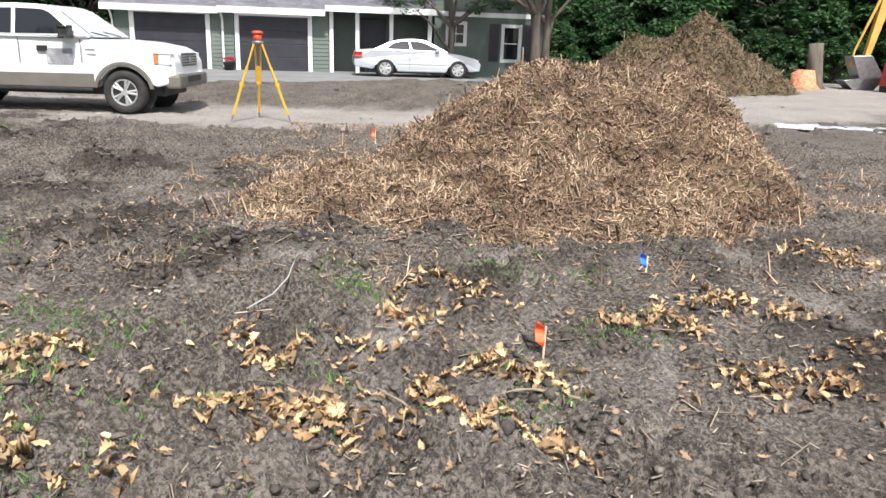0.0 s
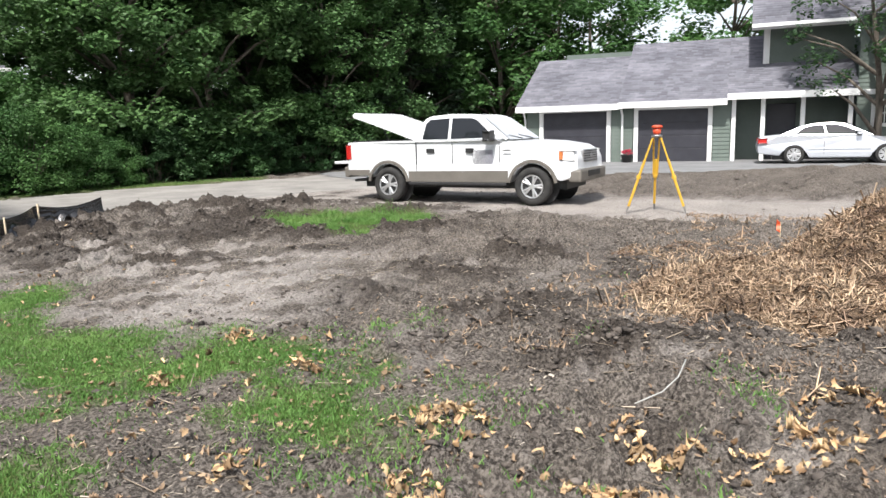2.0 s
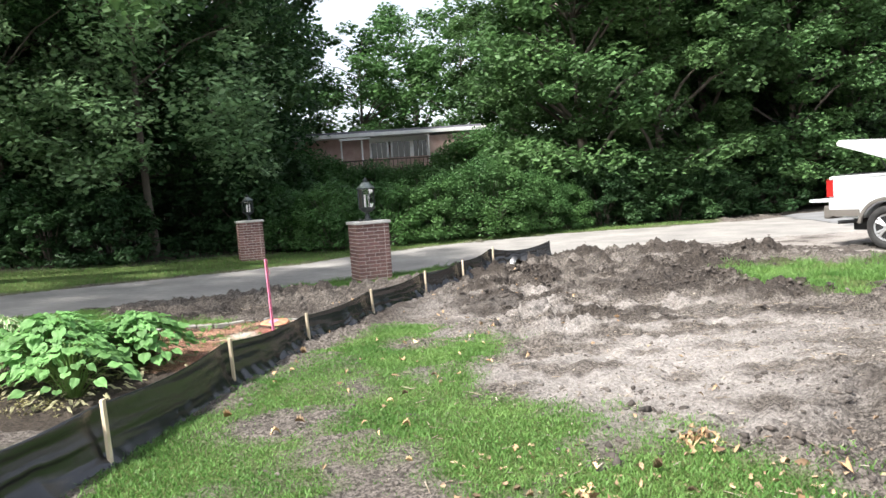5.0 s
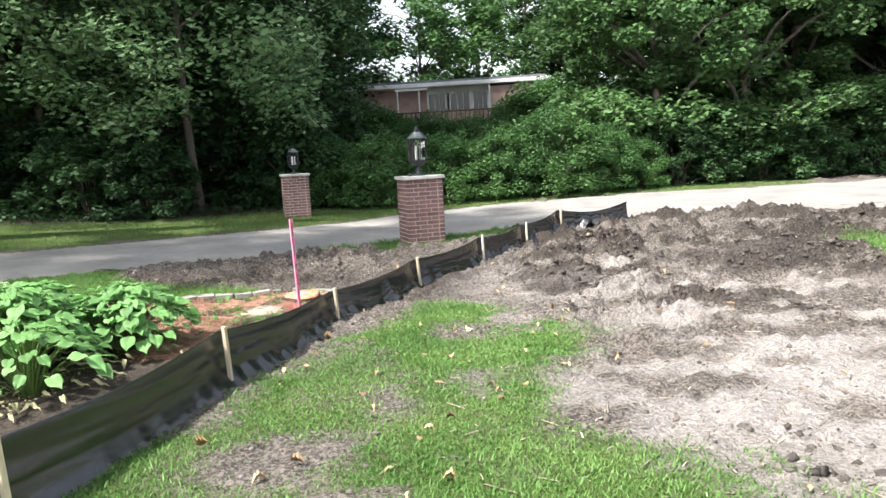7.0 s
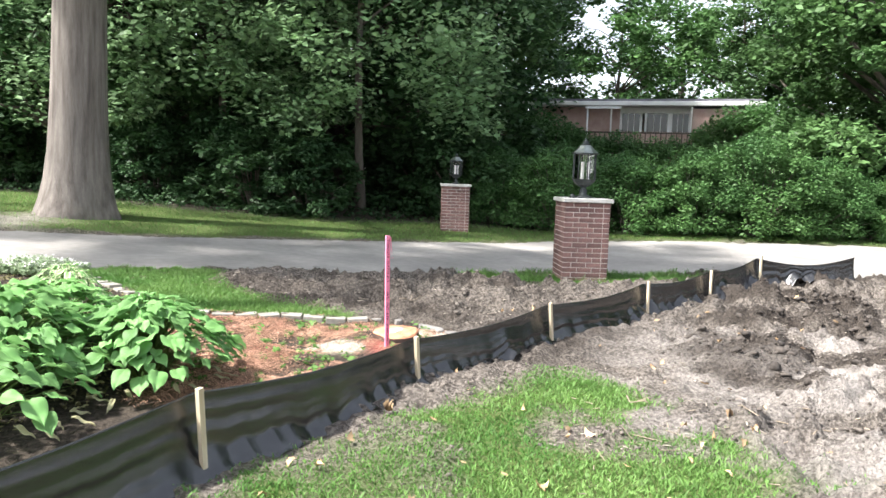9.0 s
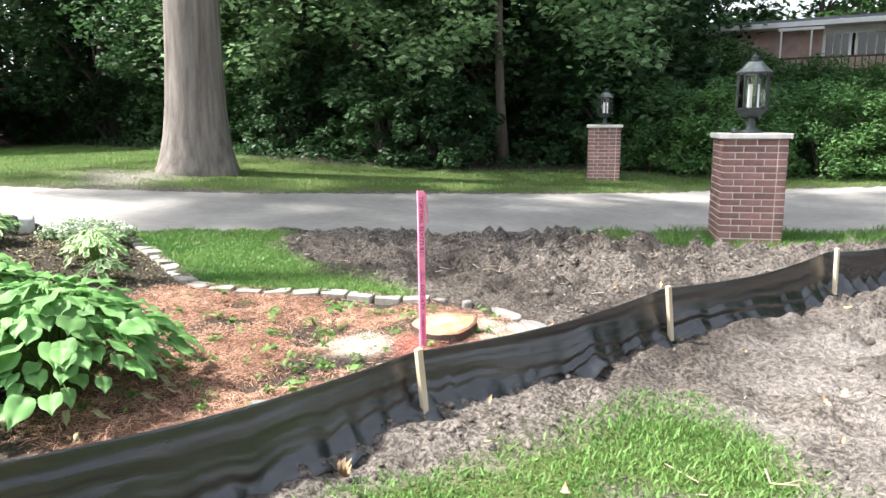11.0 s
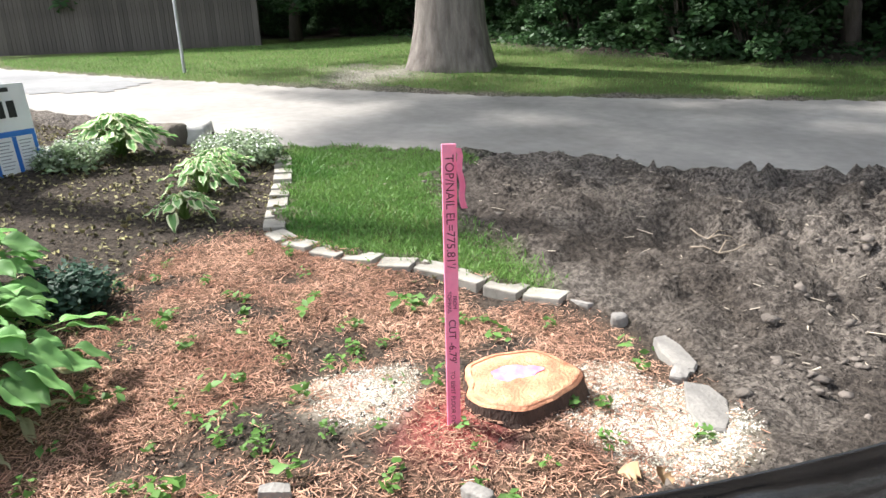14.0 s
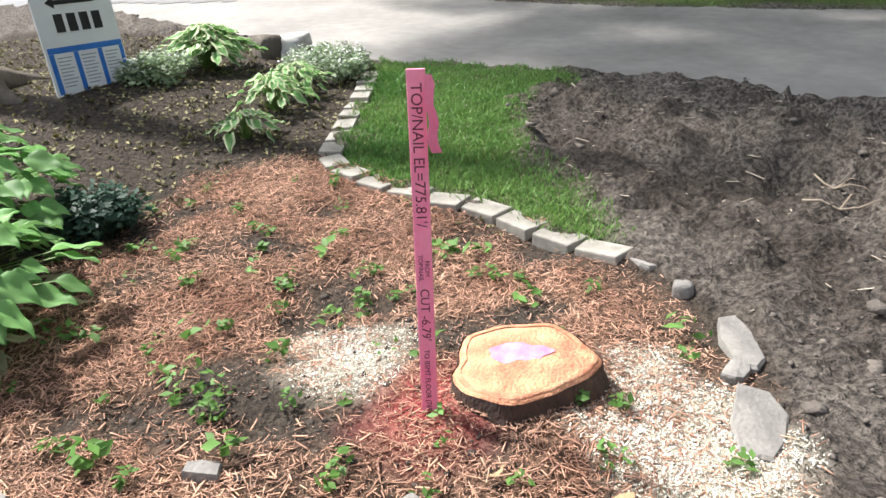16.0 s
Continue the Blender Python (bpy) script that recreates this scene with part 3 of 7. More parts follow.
FTOP = [0.42, 0.42, 0.40, 0.38, 0.29, 0.30, 0.31, 0.34, 0.42, 0.46]


def fence():
    e = thing("silt_fence", (0, 0, 0), "sagging black plastic silt fence along the bare soil", "fence")
    P = np.array(FENCE)
    seg = np.hypot(*np.diff(P, axis=0).T)
    s = np.concatenate([[0], np.cumsum(seg)])
    u = np.arange(0, s[-1], 0.035)
    X, Y, T = np.interp(u, s, P[:, 0]), np.interp(u, s, P[:, 1]), np.interp(u, s, FTOP)
    dx, dy = np.gradient(X), np.gradient(Y)
    L = np.hypot(dx, dy)
    nx, ny = dy / L, -dx / L
    k = np.searchsorted(s, u, side="right") - 1
    k = np.clip(k, 0, len(seg) - 1)
    f = (u - s[k]) / seg[k]
    sag = np.sin(np.pi * f)
    rows, V = 34, []
    B = ground_z(X, Y) - 0.03
    for r in range(rows + 1):
        h = r / rows
        top = T - np.where(k == 8, 0.10, 0.035) * sag - 0.02
        wave = 0.013 * sag * np.sin(h * 7 + 1.5 * f + k) + 0.05 * (fbm(u * 0.45 - h * 0.5, h * 4 + u * 0.35, 61, 2) - 0.5)
        fold = np.clip(fbm(u * 0.8, h * 3, 65, 2) * 5 - 2.2, 0, 1)
        wave = wave + 0.0085 * fold * np.sin(h * 24 + u * 0.7 + 9 * fbm(u * 0.35, h * 0.8, 67, 2)) + 0.0016 * np.sin(h * 43 + u * 5 + 20 * fbm(u * 0.9, h * 2, 69, 2))
        off = wave * (1 - 0.6 * h) + 0.14 * (1 - h) ** 4 + 0.03 * sag
        V.append(np.stack([X + nx * off, Y + ny * off, B + (top - B) * h], -1))
    V = np.array(V)
    idx = np.arange(V.shape[0] * V.shape[1]).reshape(V.shape[:2])
    F = np.stack([idx[:-1, :-1], idx[:-1, 1:], idx[1:, 1:], idx[1:, :-1]], -1).reshape(-1, 4)
    cloth = fin("fabric", np_mesh("fabric", V.reshape(-1, 3), F), M_PLASTIC, e, "wrinkled glossy black plastic sheet", smooth=True)
    so = cloth.modifiers.new("thickness", "SOLIDIFY")
    so.thickness = 0.004
    for i, ((x, y), t) in enumerate(zip(FENCE[:-1], FTOP)):
        g = float(ground_z(np.array([x]), np.array([y]))[0])
        lean = [0, .03, .05, .07, .11, .15, .04, .02, 0][i]
        d = np.array(FENCE[min(i + 1, 9)]) - np.array(FENCE[max(i - 1, 0)])
        a = math.degrees(math.atan2(d[1], d[0]))
        w = part("post", boxed(-0.015, 0.015, -0.012, 0.012, -0.1, t - g + 0.02, 0.002), M_STAKEWOOD, e, "bare wooden stake")
        w.matrix_basis = pose(x + 0.03 * d[1] / np.hypot(*d) * 2.2, y - 0.03 * d[0] / np.hypot(*d) * 2.2, g, 0, -lean * 60, a)
    return e


fence()


# ---- wood-chip piles ----
def chips(P, L, W, T, seed, tilt=0.5, frame_n=None):
    """Three-sided splinters at the points P, as one array of vertices and faces."""
    r = np.random.RandomState(seed)
    n = len(P)
    a, b = r.uniform(0, 2 * np.pi, n), r.normal(0, tilt, n)
    d = np.stack([np.cos(a) * np.cos(b), np.sin(a) * np.cos(b), np.sin(b)], -1)
    side = np.stack([-np.sin(a), np.cos(a), r.normal(0, 0.3, n)], -1)
    up = np.cross(d, side)
    L, W, T = [np.asarray(q).reshape(-1, 1) * np.ones((n, 1)) for q in (L, W, T)]
    c = r.uniform(0.5, 1, (n, 1))
    V = np.stack([P - d * L + side * W, P - d * L - side * W, P - d * L * 0.9 + up * T, P + d * L + side * W * c, P + d * L - side * W * c, P + d * L * 0.9 + up * T], 1)
    o = (np.arange(n) * 6)[:, None]
    quads = np.concatenate([o + np.array([[0, 3, 5, 2]]), o + np.array([[1, 2, 5, 4]]), o + np.array([[0, 1, 4, 3]])])
    return V.reshape(-1, 3), quads


def pile(name, at, axis, mounds, seed, material, label, n, size, reach):
    """A heap out of mounds (u, v, half ridge along v, fall along u, fall along v, height), covered in splinters."""
    e = thing(name, (at[0], at[1], float(base_z(at[0], at[1]))), label, "wood chips", turn=axis)
    r = np.random.RandomState(seed)

    def hz(u, v):
        z = np.full(np.shape(u), -0.25)
        for u0, v0, w, fu, fv, h in mounds:
            q = np.hypot((u - u0) / fu, np.maximum(np.abs(v - v0) - w, 0) / fv) * (1 + 0.22 * (fbm(u * 0.8 + 9, v * 0.8, seed) - 0.5))
            z = np.maximum(z, h * (1 - np.clip(q, 0, 1.25)) * (1 + 0.18 * np.clip(q, 0, 1)))
        k = np.clip((z + 0.05) * 3, 0, 1)
        return z + k * (0.30 * (fbm(u * 1.4, v * 1.4, seed + 1) - 0.5) + 0.17 * (fbm(u * 5, v * 5, seed + 2) - 0.5) + 0.05 * (fbm(u * 14, v * 14, seed + 4) - 0.5)) - 0.02

    us, vs = np.linspace(-reach, reach, 210), np.linspace(-reach, reach, 210)
    U, V = np.meshgrid(us, vs, indexing="ij")
    k = np.arange(U.size).reshape(U.shape)
    F = np.stack([k[:-1, :-1], k[1:, :-1], k[1:, 1:], k[:-1, 1:]], -1).reshape(-1, 4)
    fin("mound", np_mesh("mound", np.stack([U, V, hz(U, V)], -1).reshape(-1, 3), F), M_HEAP, e, smooth=True)
    u, v = r.uniform(-reach, reach, n * 3), r.uniform(-reach, reach, n * 3)
    z = hz(u, v)
    keep = np.nonzero((z > -0.02) | ((z > -0.12) & (r.uniform(0, 1, n * 3) < 0.25)))[0][:n]
    u, v, z = u[keep], v[keep], np.maximum(z[keep], 0.0)
    m = len(u)
    P = np.stack([u, v, z + 0.006 + 0.012 * r.uniform(0, 1, m)], -1)
    l = (0.15 + 0.85 * r.uniform(0, 1, m) ** 3) * size * (1 + 2.4 * (r.uniform(0, 1, m) > 0.975))
    cv, cf = chips(P, l, np.minimum(l * r.uniform(0.06, 0.28, m), size * 0.18), np.minimum(l * 0.12, size * 0.10), seed, 0.65)
    tagged(fin("chip_cover", np_mesh("chip_cover", cv, cf), material, e, "shredded wood splinters"), kind="stuff")
    return e


pile("chip_pile", (8.7, 0.35), 23, [(0.0, -0.35, 0.85, 2.6, 1.35, 1.40), (-0.1, 0.4, 0.2, 2.5, 2.0, 1.38), (-1.6, 2.0, 0.5, 1.5, 1.3, 0.30), (-2.0, 0.6, 0.5, 1.6, 1.6, 0.45), (-1.0, -1.2, 0.2, 1.7, 0.9, 0.50)], 3, M_CHIP, "heap of shredded tan-brown wood chips on bare soil", 150000, 0.06, 4.4)
pile("chip_pile", (27.2, 0.6), 23, [(0.0, -0.2, 0.1, 3.0, 2.1, 2.6), (-0.3, 1.5, 0.8, 2.6, 1.7, 1.7), (0.2, -1.6, 0.4, 2.4, 1.5, 1.3)], 9, M_CHIP_OLD, "tall heap of weathered greyish wood chips and brush", 34000, 0.15, 5.0)


# ---- the green house with its garage ----
HX, HY, HT = 24.3, 14.7, -58.5


def house():
    e = thing("green_house", (HX, HY, 0.2), "green clapboard house with white trim and grey shingle roof", "house", turn=HT)

    def wall(x0, x1, z0, z1, y=0.0, thick=0.2, name="wall"):
        w = part(name, boxed(x0, x1, y + 0.012, y + thick, z0, z1), M_SIDING, e)
        k = 0
        z = z0
        bm = bmesh.new()
        while z < z1 - 0.02:
            t = min(z + 0.15, z1)
            vs = [bm.verts.new(p) for p in ((x0, y - 0.012, z), (x1, y - 0.012, z), (x1, y + 0.008, t), (x0, y + 0.008, t), (x0, y + 0.012, z), (x1, y + 0.012, z))]
            bm.faces.new(vs[:4])
            bm.faces.new((vs[0], vs[4], vs[5], vs[1]))
            z = t
        part("siding", bm, M_SIDING, w, "green lap siding boards")
        return w

    def door(x0, x1, h):
        d = part("garage_door", boxed(x0, x1, 0.06, 0.11, 0, h), M_DOOR, e, "dark panelled garage door")
        for i in range(4):
            z0 = i * h / 4
            part("panel", boxed(x0 + 0.02, x1 - 0.02, 0.045, 0.062, z0 + 0.012, z0 + h / 4 - 0.012, 0.006), M_DOOR, d)
        for a, b in ((x0 - 0.16, x0), (x1, x1 + 0.16)):
            part("door_trim", boxed(a, b, -0.035, 0.12, 0, h + 0.0), M_WHITE, e)
        part("lintel", boxed(x0 - 0.16, x1 + 0.16, -0.03, 0.12, h + 0.003, h + 0.16), M_WHITE, e)

    hd = 2.0
    wall(-7.0, -6.48, 0, 2.2)
    door(-6.3, -3.72, hd)
    wall(-3.54, -2.7, 0, 2.2)
    door(-2.5, 0.08, hd)
    wall(0.26, 0.86, 0, 2.3)
    part("wall", boxed(-7.0, 0.86, 0.2, 0.3, 2.0, 2.3), M_SIDING, e)
    part("side_wall", boxed(-7.0, -6.8, 0.22, 7.0, 0, 2.3), M_SIDING, e)
    part("floor_slab", boxed(-7, 9.6, 0.3, 8, -0.3, -0.02), M_CAPSTONE, e)
    # entry porch between the garage and the two-storey end
    wall(0.86, 5.0, 0, 2.35, 1.3)
    for x in (0.98, 1.98, 3.3, 4.82):
        part("porch_post", boxed(x - 0.075, x + 0.075, -0.05, 0.1, 0, 2.3, 0.008), M_WHITE, e)
    part("porch_beam", boxed(0.86, 5.0, -0.05, 0.12, 2.3, 2.45), M_WHITE, e)
    d = part("entry_door", boxed(2.15, 3.15, 1.2, 1.28, 0.02, 2.1, 0.01), M_DOOR, e, "dark screen door")
    part("knob", lathe(bmesh.new(), [(0.03, 0), (0.035, 0.02), (0.02, 0.04)], 10, off=(2.25, 1.17, 1.0)), M_IRON, d)
    part("porch_side", boxed(0.84, 0.98, 0.1, 1.3, 0, 2.3), M_SIDING, e)
    # two-storey end
    wall(5.0, 5.5, 0, 5.0)
    wall(5.5, 6.25, 0, 1.2)
    wall(5.5, 6.25, 2.05, 5.0)
    wall(6.25, 7.75, 0, 5.0)
    wall(7.75, 8.5, 0, 0.62)
    wall(7.75, 8.5, 2.0, 5.0)
    wall(8.5, 9.6, 0, 5.0)
    part("corner_board", boxed(9.5, 9.64, -0.04, 0.1, 0, 5.0), M_WHITE, e)
    part("belt_board", boxed(5.0, 9.6, -0.04, 0.012, 2.28, 2.46), M_WHITE, e)
    part("side_wall", boxed(9.42, 9.62, 0.2, 8, 0, 5.0), M_SIDING, e)
    part("back_wall", boxed(-7, 9.6, 7.6, 7.8, 0, 5.0), M_SIDING, e)
    G = glass_mat("house_glass", (0.015, 0.018, 0.02))

    def window(x0, x1, z0, z1, bars):
        w = part("window", boxed(x0, x1, 0.06, 0.08, z0, z1), G, e, "dark reflecting pane")
        for a, b, c, d2 in ((x0 - 0.1, x0 + 0.03, z0 - 0.1, z1 + 0.1), (x1 - 0.03, x1 + 0.1, z0 - 0.1, z1 + 0.1)):
            part("frame", boxed(a, b, -0.04, 0.06, c, d2), M_WHITE, w)
        for c, d2 in ((z0 - 0.1, z0 + 0.03), (z1 - 0.03, z1 + 0.1)):
            part("frame", boxed(x0 + 0.031, x1 - 0.031, -0.036, 0.06, c, d2), M_WHITE, w)
        part("bar", boxed(x0 + 0.03, x1 - 0.03, 0.03, 0.06, (z0 + z1) / 2 - 0.02, (z0 + z1) / 2 + 0.02), M_WHITE, w)
        if bars:
            part("bar", boxed((x0 + x1) / 2 - 0.012, (x0 + x1) / 2 + 0.012, 0.035, 0.058, z0 + 0.03, z1 - 0.03), M_WHITE, w)

    window(5.55, 6.2, 1.25, 2.0, True)
    window(7.8, 8.45, 0.67, 1.95, False)
    for x0, x1 in ((7.22, 7.62), (8.64, 9.0)):
        s = part("shutter", boxed(x0, x1, -0.05, -0.013, 0.6, 2.05, 0.006), M_DOOR, e, "dark louvred shutter")
        for i in range(14):
            part("slat", boxed(x0 + 0.05, x1 - 0.05, -0.06, -0.045, 0.66 + i * 0.097, 0.73 + i * 0.097), M_DOOR, s)

    # roofs: decks with rows of shingles laid over them
    def roof(x0, x1, ye, ze, yr, zr, seed):
        r = np.random.RandomState(seed)
        bm = bmesh.new()
        prismless = [(x0, ye, ze), (x1, ye, ze), (x1, yr, zr), (x0, yr, zr)]
        lo = [bm.verts.new(p) for p in prismless]
        hi = [bm.verts.new((p[0], p[1], p[2] + 0.06)) for p in prismless]
        bm.faces.new(lo[::-1])
        bm.faces.new(hi)
        for i in range(4):
            bm.faces.new((lo[i], lo[(i + 1) % 4], hi[(i + 1) % 4], hi[i]))
        rf = part("roof", bm, M_SHINGLE, e, "grey mottled asphalt shingle roof")
        n = int(math.hypot(yr - ye, zr - ze) / 0.15)
        V, F = [], []
        for k in range(n):
            y0, z0 = ye + (yr - ye) * k / n, ze + (zr - ze) * k / n + 0.065
            y1, z1 = ye + (yr - ye) * (k + 1.1) / n, ze + (zr - ze) * (k + 1.1) / n + 0.062
            x = x0 - r.uniform(0, 0.3)
            while x < x1:
                w = r.uniform(0.2, 0.42)
                a, b = max(x, x0), min(x + w - 0.004, x1)
                if b > a:
                    o, h = len(V), r.uniform(0.008, 0.018)
                    V += [(a, y0, z0 + h), (b, y0, z0 + h), (b, y1, z1), (a, y1, z1), (a, y0, z0), (b, y0, z0)]
                    F += [(o, o + 1, o + 2, o + 3), (o, o + 4, o + 5, o + 1)]
                x += w
        fin("shingles", np_mesh("shingles", V, F), M_SHINGLE, rf, "overlapping grey shingles", kind="stuff")
        part("fascia", boxed(x0, x1, ye - 0.035, ye - 0.003, ze - 0.16, ze + 0.07), M_WHITE, e, "white gutter board")
        part("soffit", boxed(x0, x1, ye, 0.3, ze - 0.14, ze - 0.11), M_WHITE, e)
        return rf

    roof(-7.35, -3.2, -0.45, 2.2, 3.6, 4.35, 1)
    roof(-3.2, 0.75, -0.55, 2.24, 3.9, 4.85, 2)
    roof(0.75, 5.0, -0.5, 2.42, 3.9, 4.86, 4)
    bm = prism(bmesh.new(), [(-0.4, 2.2), (3.6, 4.35), (7.8, 2.2)], -7.0, -6.85)
    for v in bm.verts:
        v.co = Vector((v.co.y, v.co.x, v.co.z))
    part("gable", bm, M_SIDING, e)
    part("roof", boxed(-7.35, 5.0, 3.6, 8.2, 4.1, 4.25), M_SHINGLE, e)
    part("downpipe", tube(bmesh.new(), [(-3.1, -0.5, 2.15), (-3.1, -0.3, 2.0), (-3.1, -0.06, 1.85), (-3.1, -0.06, 0.1)], [0.045] * 4, 8), M_WHITE, e)
    part("downpipe", tube(bmesh.new(), [(-7.05, -0.4, 2.1), (-7.05, -0.2, 1.9), (-7.05, -0.06, 1.7), (-7.05, -0.06, 0.1)], [0.04] * 4, 8), M_WHITE, e)
    # upper storey
    part("upper_wall", boxed(2.0, 5.0, 1.6, 1.8, 2.5, 5.2), M_SIDING, e)
    part("upper_side", boxed(2.0, 2.2, 1.8, 7.6, 2.5, 5.2), M_SIDING, e)
    part("corner_board", boxed(1.94, 2.16, 1.54, 1.6, 3.4, 5.1), M_WHITE, e)
    roof(1.5, 10.0, -0.45 + 1.5, 5.0, 5.2, 8.6, 6)
    part("roof", boxed(5.0, 10.0, -0.5, 1.3, 4.95, 5.05), M_SHINGLE, e)
    return e


house()


# ---- trees ----
def leaf_cloud(C, R, per, size, seed, flat=0.6, droop=0.2):
    """Folded leaf sprays round the clump centres C with radii R."""
    r = np.random.RandomState(seed)
    C, R = np.repeat(C, per, 0), np.repeat(R, per)[:, None]
    n = len(C)
    d = r.normal(0, 1, (n, 3))
    d /= np.linalg.norm(d, axis=1)[:, None]
    P = C + d * R * r.uniform(0.25, 1, (n, 1)) ** 0.6 * np.array([1, 1, flat])
    a = r.uniform(0, 2 * np.pi, n)
    ax = np.stack([np.cos(a), np.sin(a), r.normal(-droop, 0.35, n)], -1)
    ax /= np.linalg.norm(ax, axis=1)[:, None]
    up = d * 0.6 + np.array([0, 0, 0.8]) + r.normal(0, 0.35, (n, 3))
    sd = np.cross(ax, up)
    sd /= np.linalg.norm(sd, axis=1)[:, None] + 1e-6
    up = np.cross(sd, ax)
    s = (size * r.uniform(0.55, 1.25, n))[:, None]
    tip, b = P + ax * s, P - ax * s
    V = np.stack([b, P + sd * s * 0.55 + up * s * 0.12, tip, P - sd * s * 0.55 + up * s * 0.12], 1).reshape(-1, 3)
    o = (np.arange(n) * 4)[:, None]
    F = np.concatenate([o + np.array([[0, 1, 2]]), o + np.array([[0, 2, 3]])])
    return V, F


def tree(name, h, trunk_r, crown_lo, spread_r, clumps, per, size, leafm, barkm, seed, label, lean=0.0, shape="round", limbs=False):
    e = thing(name, (0, 0, 0), label, "tree", "trees along the lane")
    r = np.random.RandomState(seed)
    bm = bmesh.new()
    top = h * 0.86
    tp = [(lean * t * t * h * 0.1 + 0.12 * math.sin(t * 5 + seed), 0.12 * math.cos(t * 4 + seed) - 0.12, t * top - 0.2) for t in np.linspace(0, 1, 8)]
    rr = [trunk_r * (1.45 if i == 0 else 1) * (1 - 0.85 * i / 7) for i in range(8)]
    tube(bm, tp, rr, 10)
    C, R = [], []
    for i in range(clumps):
        t = r.uniform(0, 1)
        z = crown_lo + (h - crown_lo) * t
        if shape == "cone":
            w = spread_r * (1 - t) ** 0.8 + 0.3
        else:
            w = spread_r * math.sqrt(max(0.05, 1 - (1.6 * t - 0.65) ** 2 / 1.1))
        a = r.uniform(0, 2 * math.pi)
        q = w * r.uniform(0.35, 1.0) ** 0.6
        c = (math.cos(a) * q, math.sin(a) * q, z - (0.25 * q if shape == "cone" else 0))
        C.append(c)
        R.append((0.9 if shape != "cone" else 0.75) * r.uniform(0.6, 1.25) * spread_r / 4.0)
        if i % 3 == 0:
            k = min(7, max(1, int((z - 0.25 * q) / top * 7)))
            p0 = tp[k]
            mid = ((p0[0] + c[0]) / 2, (p0[1] + c[1]) / 2, (p0[2] + c[2]) / 2 + 0.1 * q)
            if limbs and c[2] < 6:
                continue
            if limbs:
                part("limb", tube(bmesh.new(), [p0, mid, c], [rr[k] * 0.35 + 0.012, rr[k] * 0.2 + 0.01, 0.008], 5, False), barkm, e, smooth=True)
            else:
                tube(bm, [p0, mid, c], [rr[k] * 0.5 + 0.015, rr[k] * 0.3 + 0.012, 0.01], 5, False)
    part("trunk", bm, barkm, e, "rough brown bark", smooth=True)
    V, F = leaf_cloud(np.array(C), np.array(R), per, size, seed + 1, 0.6 if shape != "cone" else 0.35)
    fin("crown", np_mesh("crown", V, F), leafm, e, "ragged green foliage")
    return e


def plant(proto, spots):
    """Stands copies of a tree at (x, y, scale) spots; the first spot takes the tree itself."""
    for i, (x, y, s) in enumerate(spots):
        z = float(base_z(x, y)) - 0.05
        m = pose(x, y, z, 0, 0, (x * 77 + y * 131) % 360)
        o = proto if i == 0 else copy_thing(proto, m)
        o.matrix_basis = m
        o.scale = (s, s, s * (0.92 + 0.16 * ((x * 13.7 + y * 7.1) % 1)))


T1 = tree("broadleaf_tree", 15, 0.2, 1.2, 4.0, 150, 230, 0.12, M_LEAF_A, M_BARK, 11, "tall leafy green tree at the edge of the lane")
plant(T1, [(6.6, 27.4, 1.0), (9.8, 27.8, 1.0), (15, 33, 1.1), (11, 36, 1.2), (12.5, 30.0, 1.1), (6, 42, 1.0), (15.5, 28.5, 0.85), (18.5, 29.5, 0.95), (24.5, 33.5, 0.85), (16, 41, 1.2), (7.2, 29.5, 1.05), (-8.5, 31, 1.1), (-11, 27, 1.1)])
T2 = tree("dark_tree", 17, 0.22, 1.6, 4.6, 160, 150, 0.135, M_LEAF_B, M_BARK, 23, "dense dark green tree in the woods, darkened for shade")
# Copies at (-29.5, 10.8) and (-34, 13.5) are added to shade the plank fence.
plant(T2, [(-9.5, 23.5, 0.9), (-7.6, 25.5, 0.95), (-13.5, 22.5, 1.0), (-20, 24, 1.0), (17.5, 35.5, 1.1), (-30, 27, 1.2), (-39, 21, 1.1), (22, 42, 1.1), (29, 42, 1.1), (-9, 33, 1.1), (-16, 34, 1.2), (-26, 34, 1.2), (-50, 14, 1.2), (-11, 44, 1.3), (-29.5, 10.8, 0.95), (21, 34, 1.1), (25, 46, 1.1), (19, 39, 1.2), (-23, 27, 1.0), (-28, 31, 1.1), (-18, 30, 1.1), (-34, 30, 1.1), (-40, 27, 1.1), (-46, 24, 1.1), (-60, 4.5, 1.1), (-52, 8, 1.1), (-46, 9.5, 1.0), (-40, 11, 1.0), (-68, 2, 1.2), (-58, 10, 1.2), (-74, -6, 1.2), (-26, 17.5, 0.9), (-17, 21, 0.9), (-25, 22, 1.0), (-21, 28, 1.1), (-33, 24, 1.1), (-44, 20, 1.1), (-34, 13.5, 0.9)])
T3 = tree("pine_tree", 20, 0.22, 1.0, 3.6, 200, 70, 0.17, M_NEEDLE, M_BARK, 31, "tall dark pine behind the drive", shape="cone")
plant(T3, [(17.0, 30.5, 0.95), (19.8, 33.0, 1.0), (14.5, 36, 1.1), (23, 37, 0.95), (-15, 29, 1.0), (21.5, 30.5, 0.8), (42, -2, 0.7), (43, 5, 0.75), (41, -9, 0.7), (43, -14, 0.8)])
T4 = tree("maple_tree", 14, 0.22, 1.2, 4.8, 130, 105, 0.19, M_LEAF_C, M_BARK, 41, "light green maple behind the house")
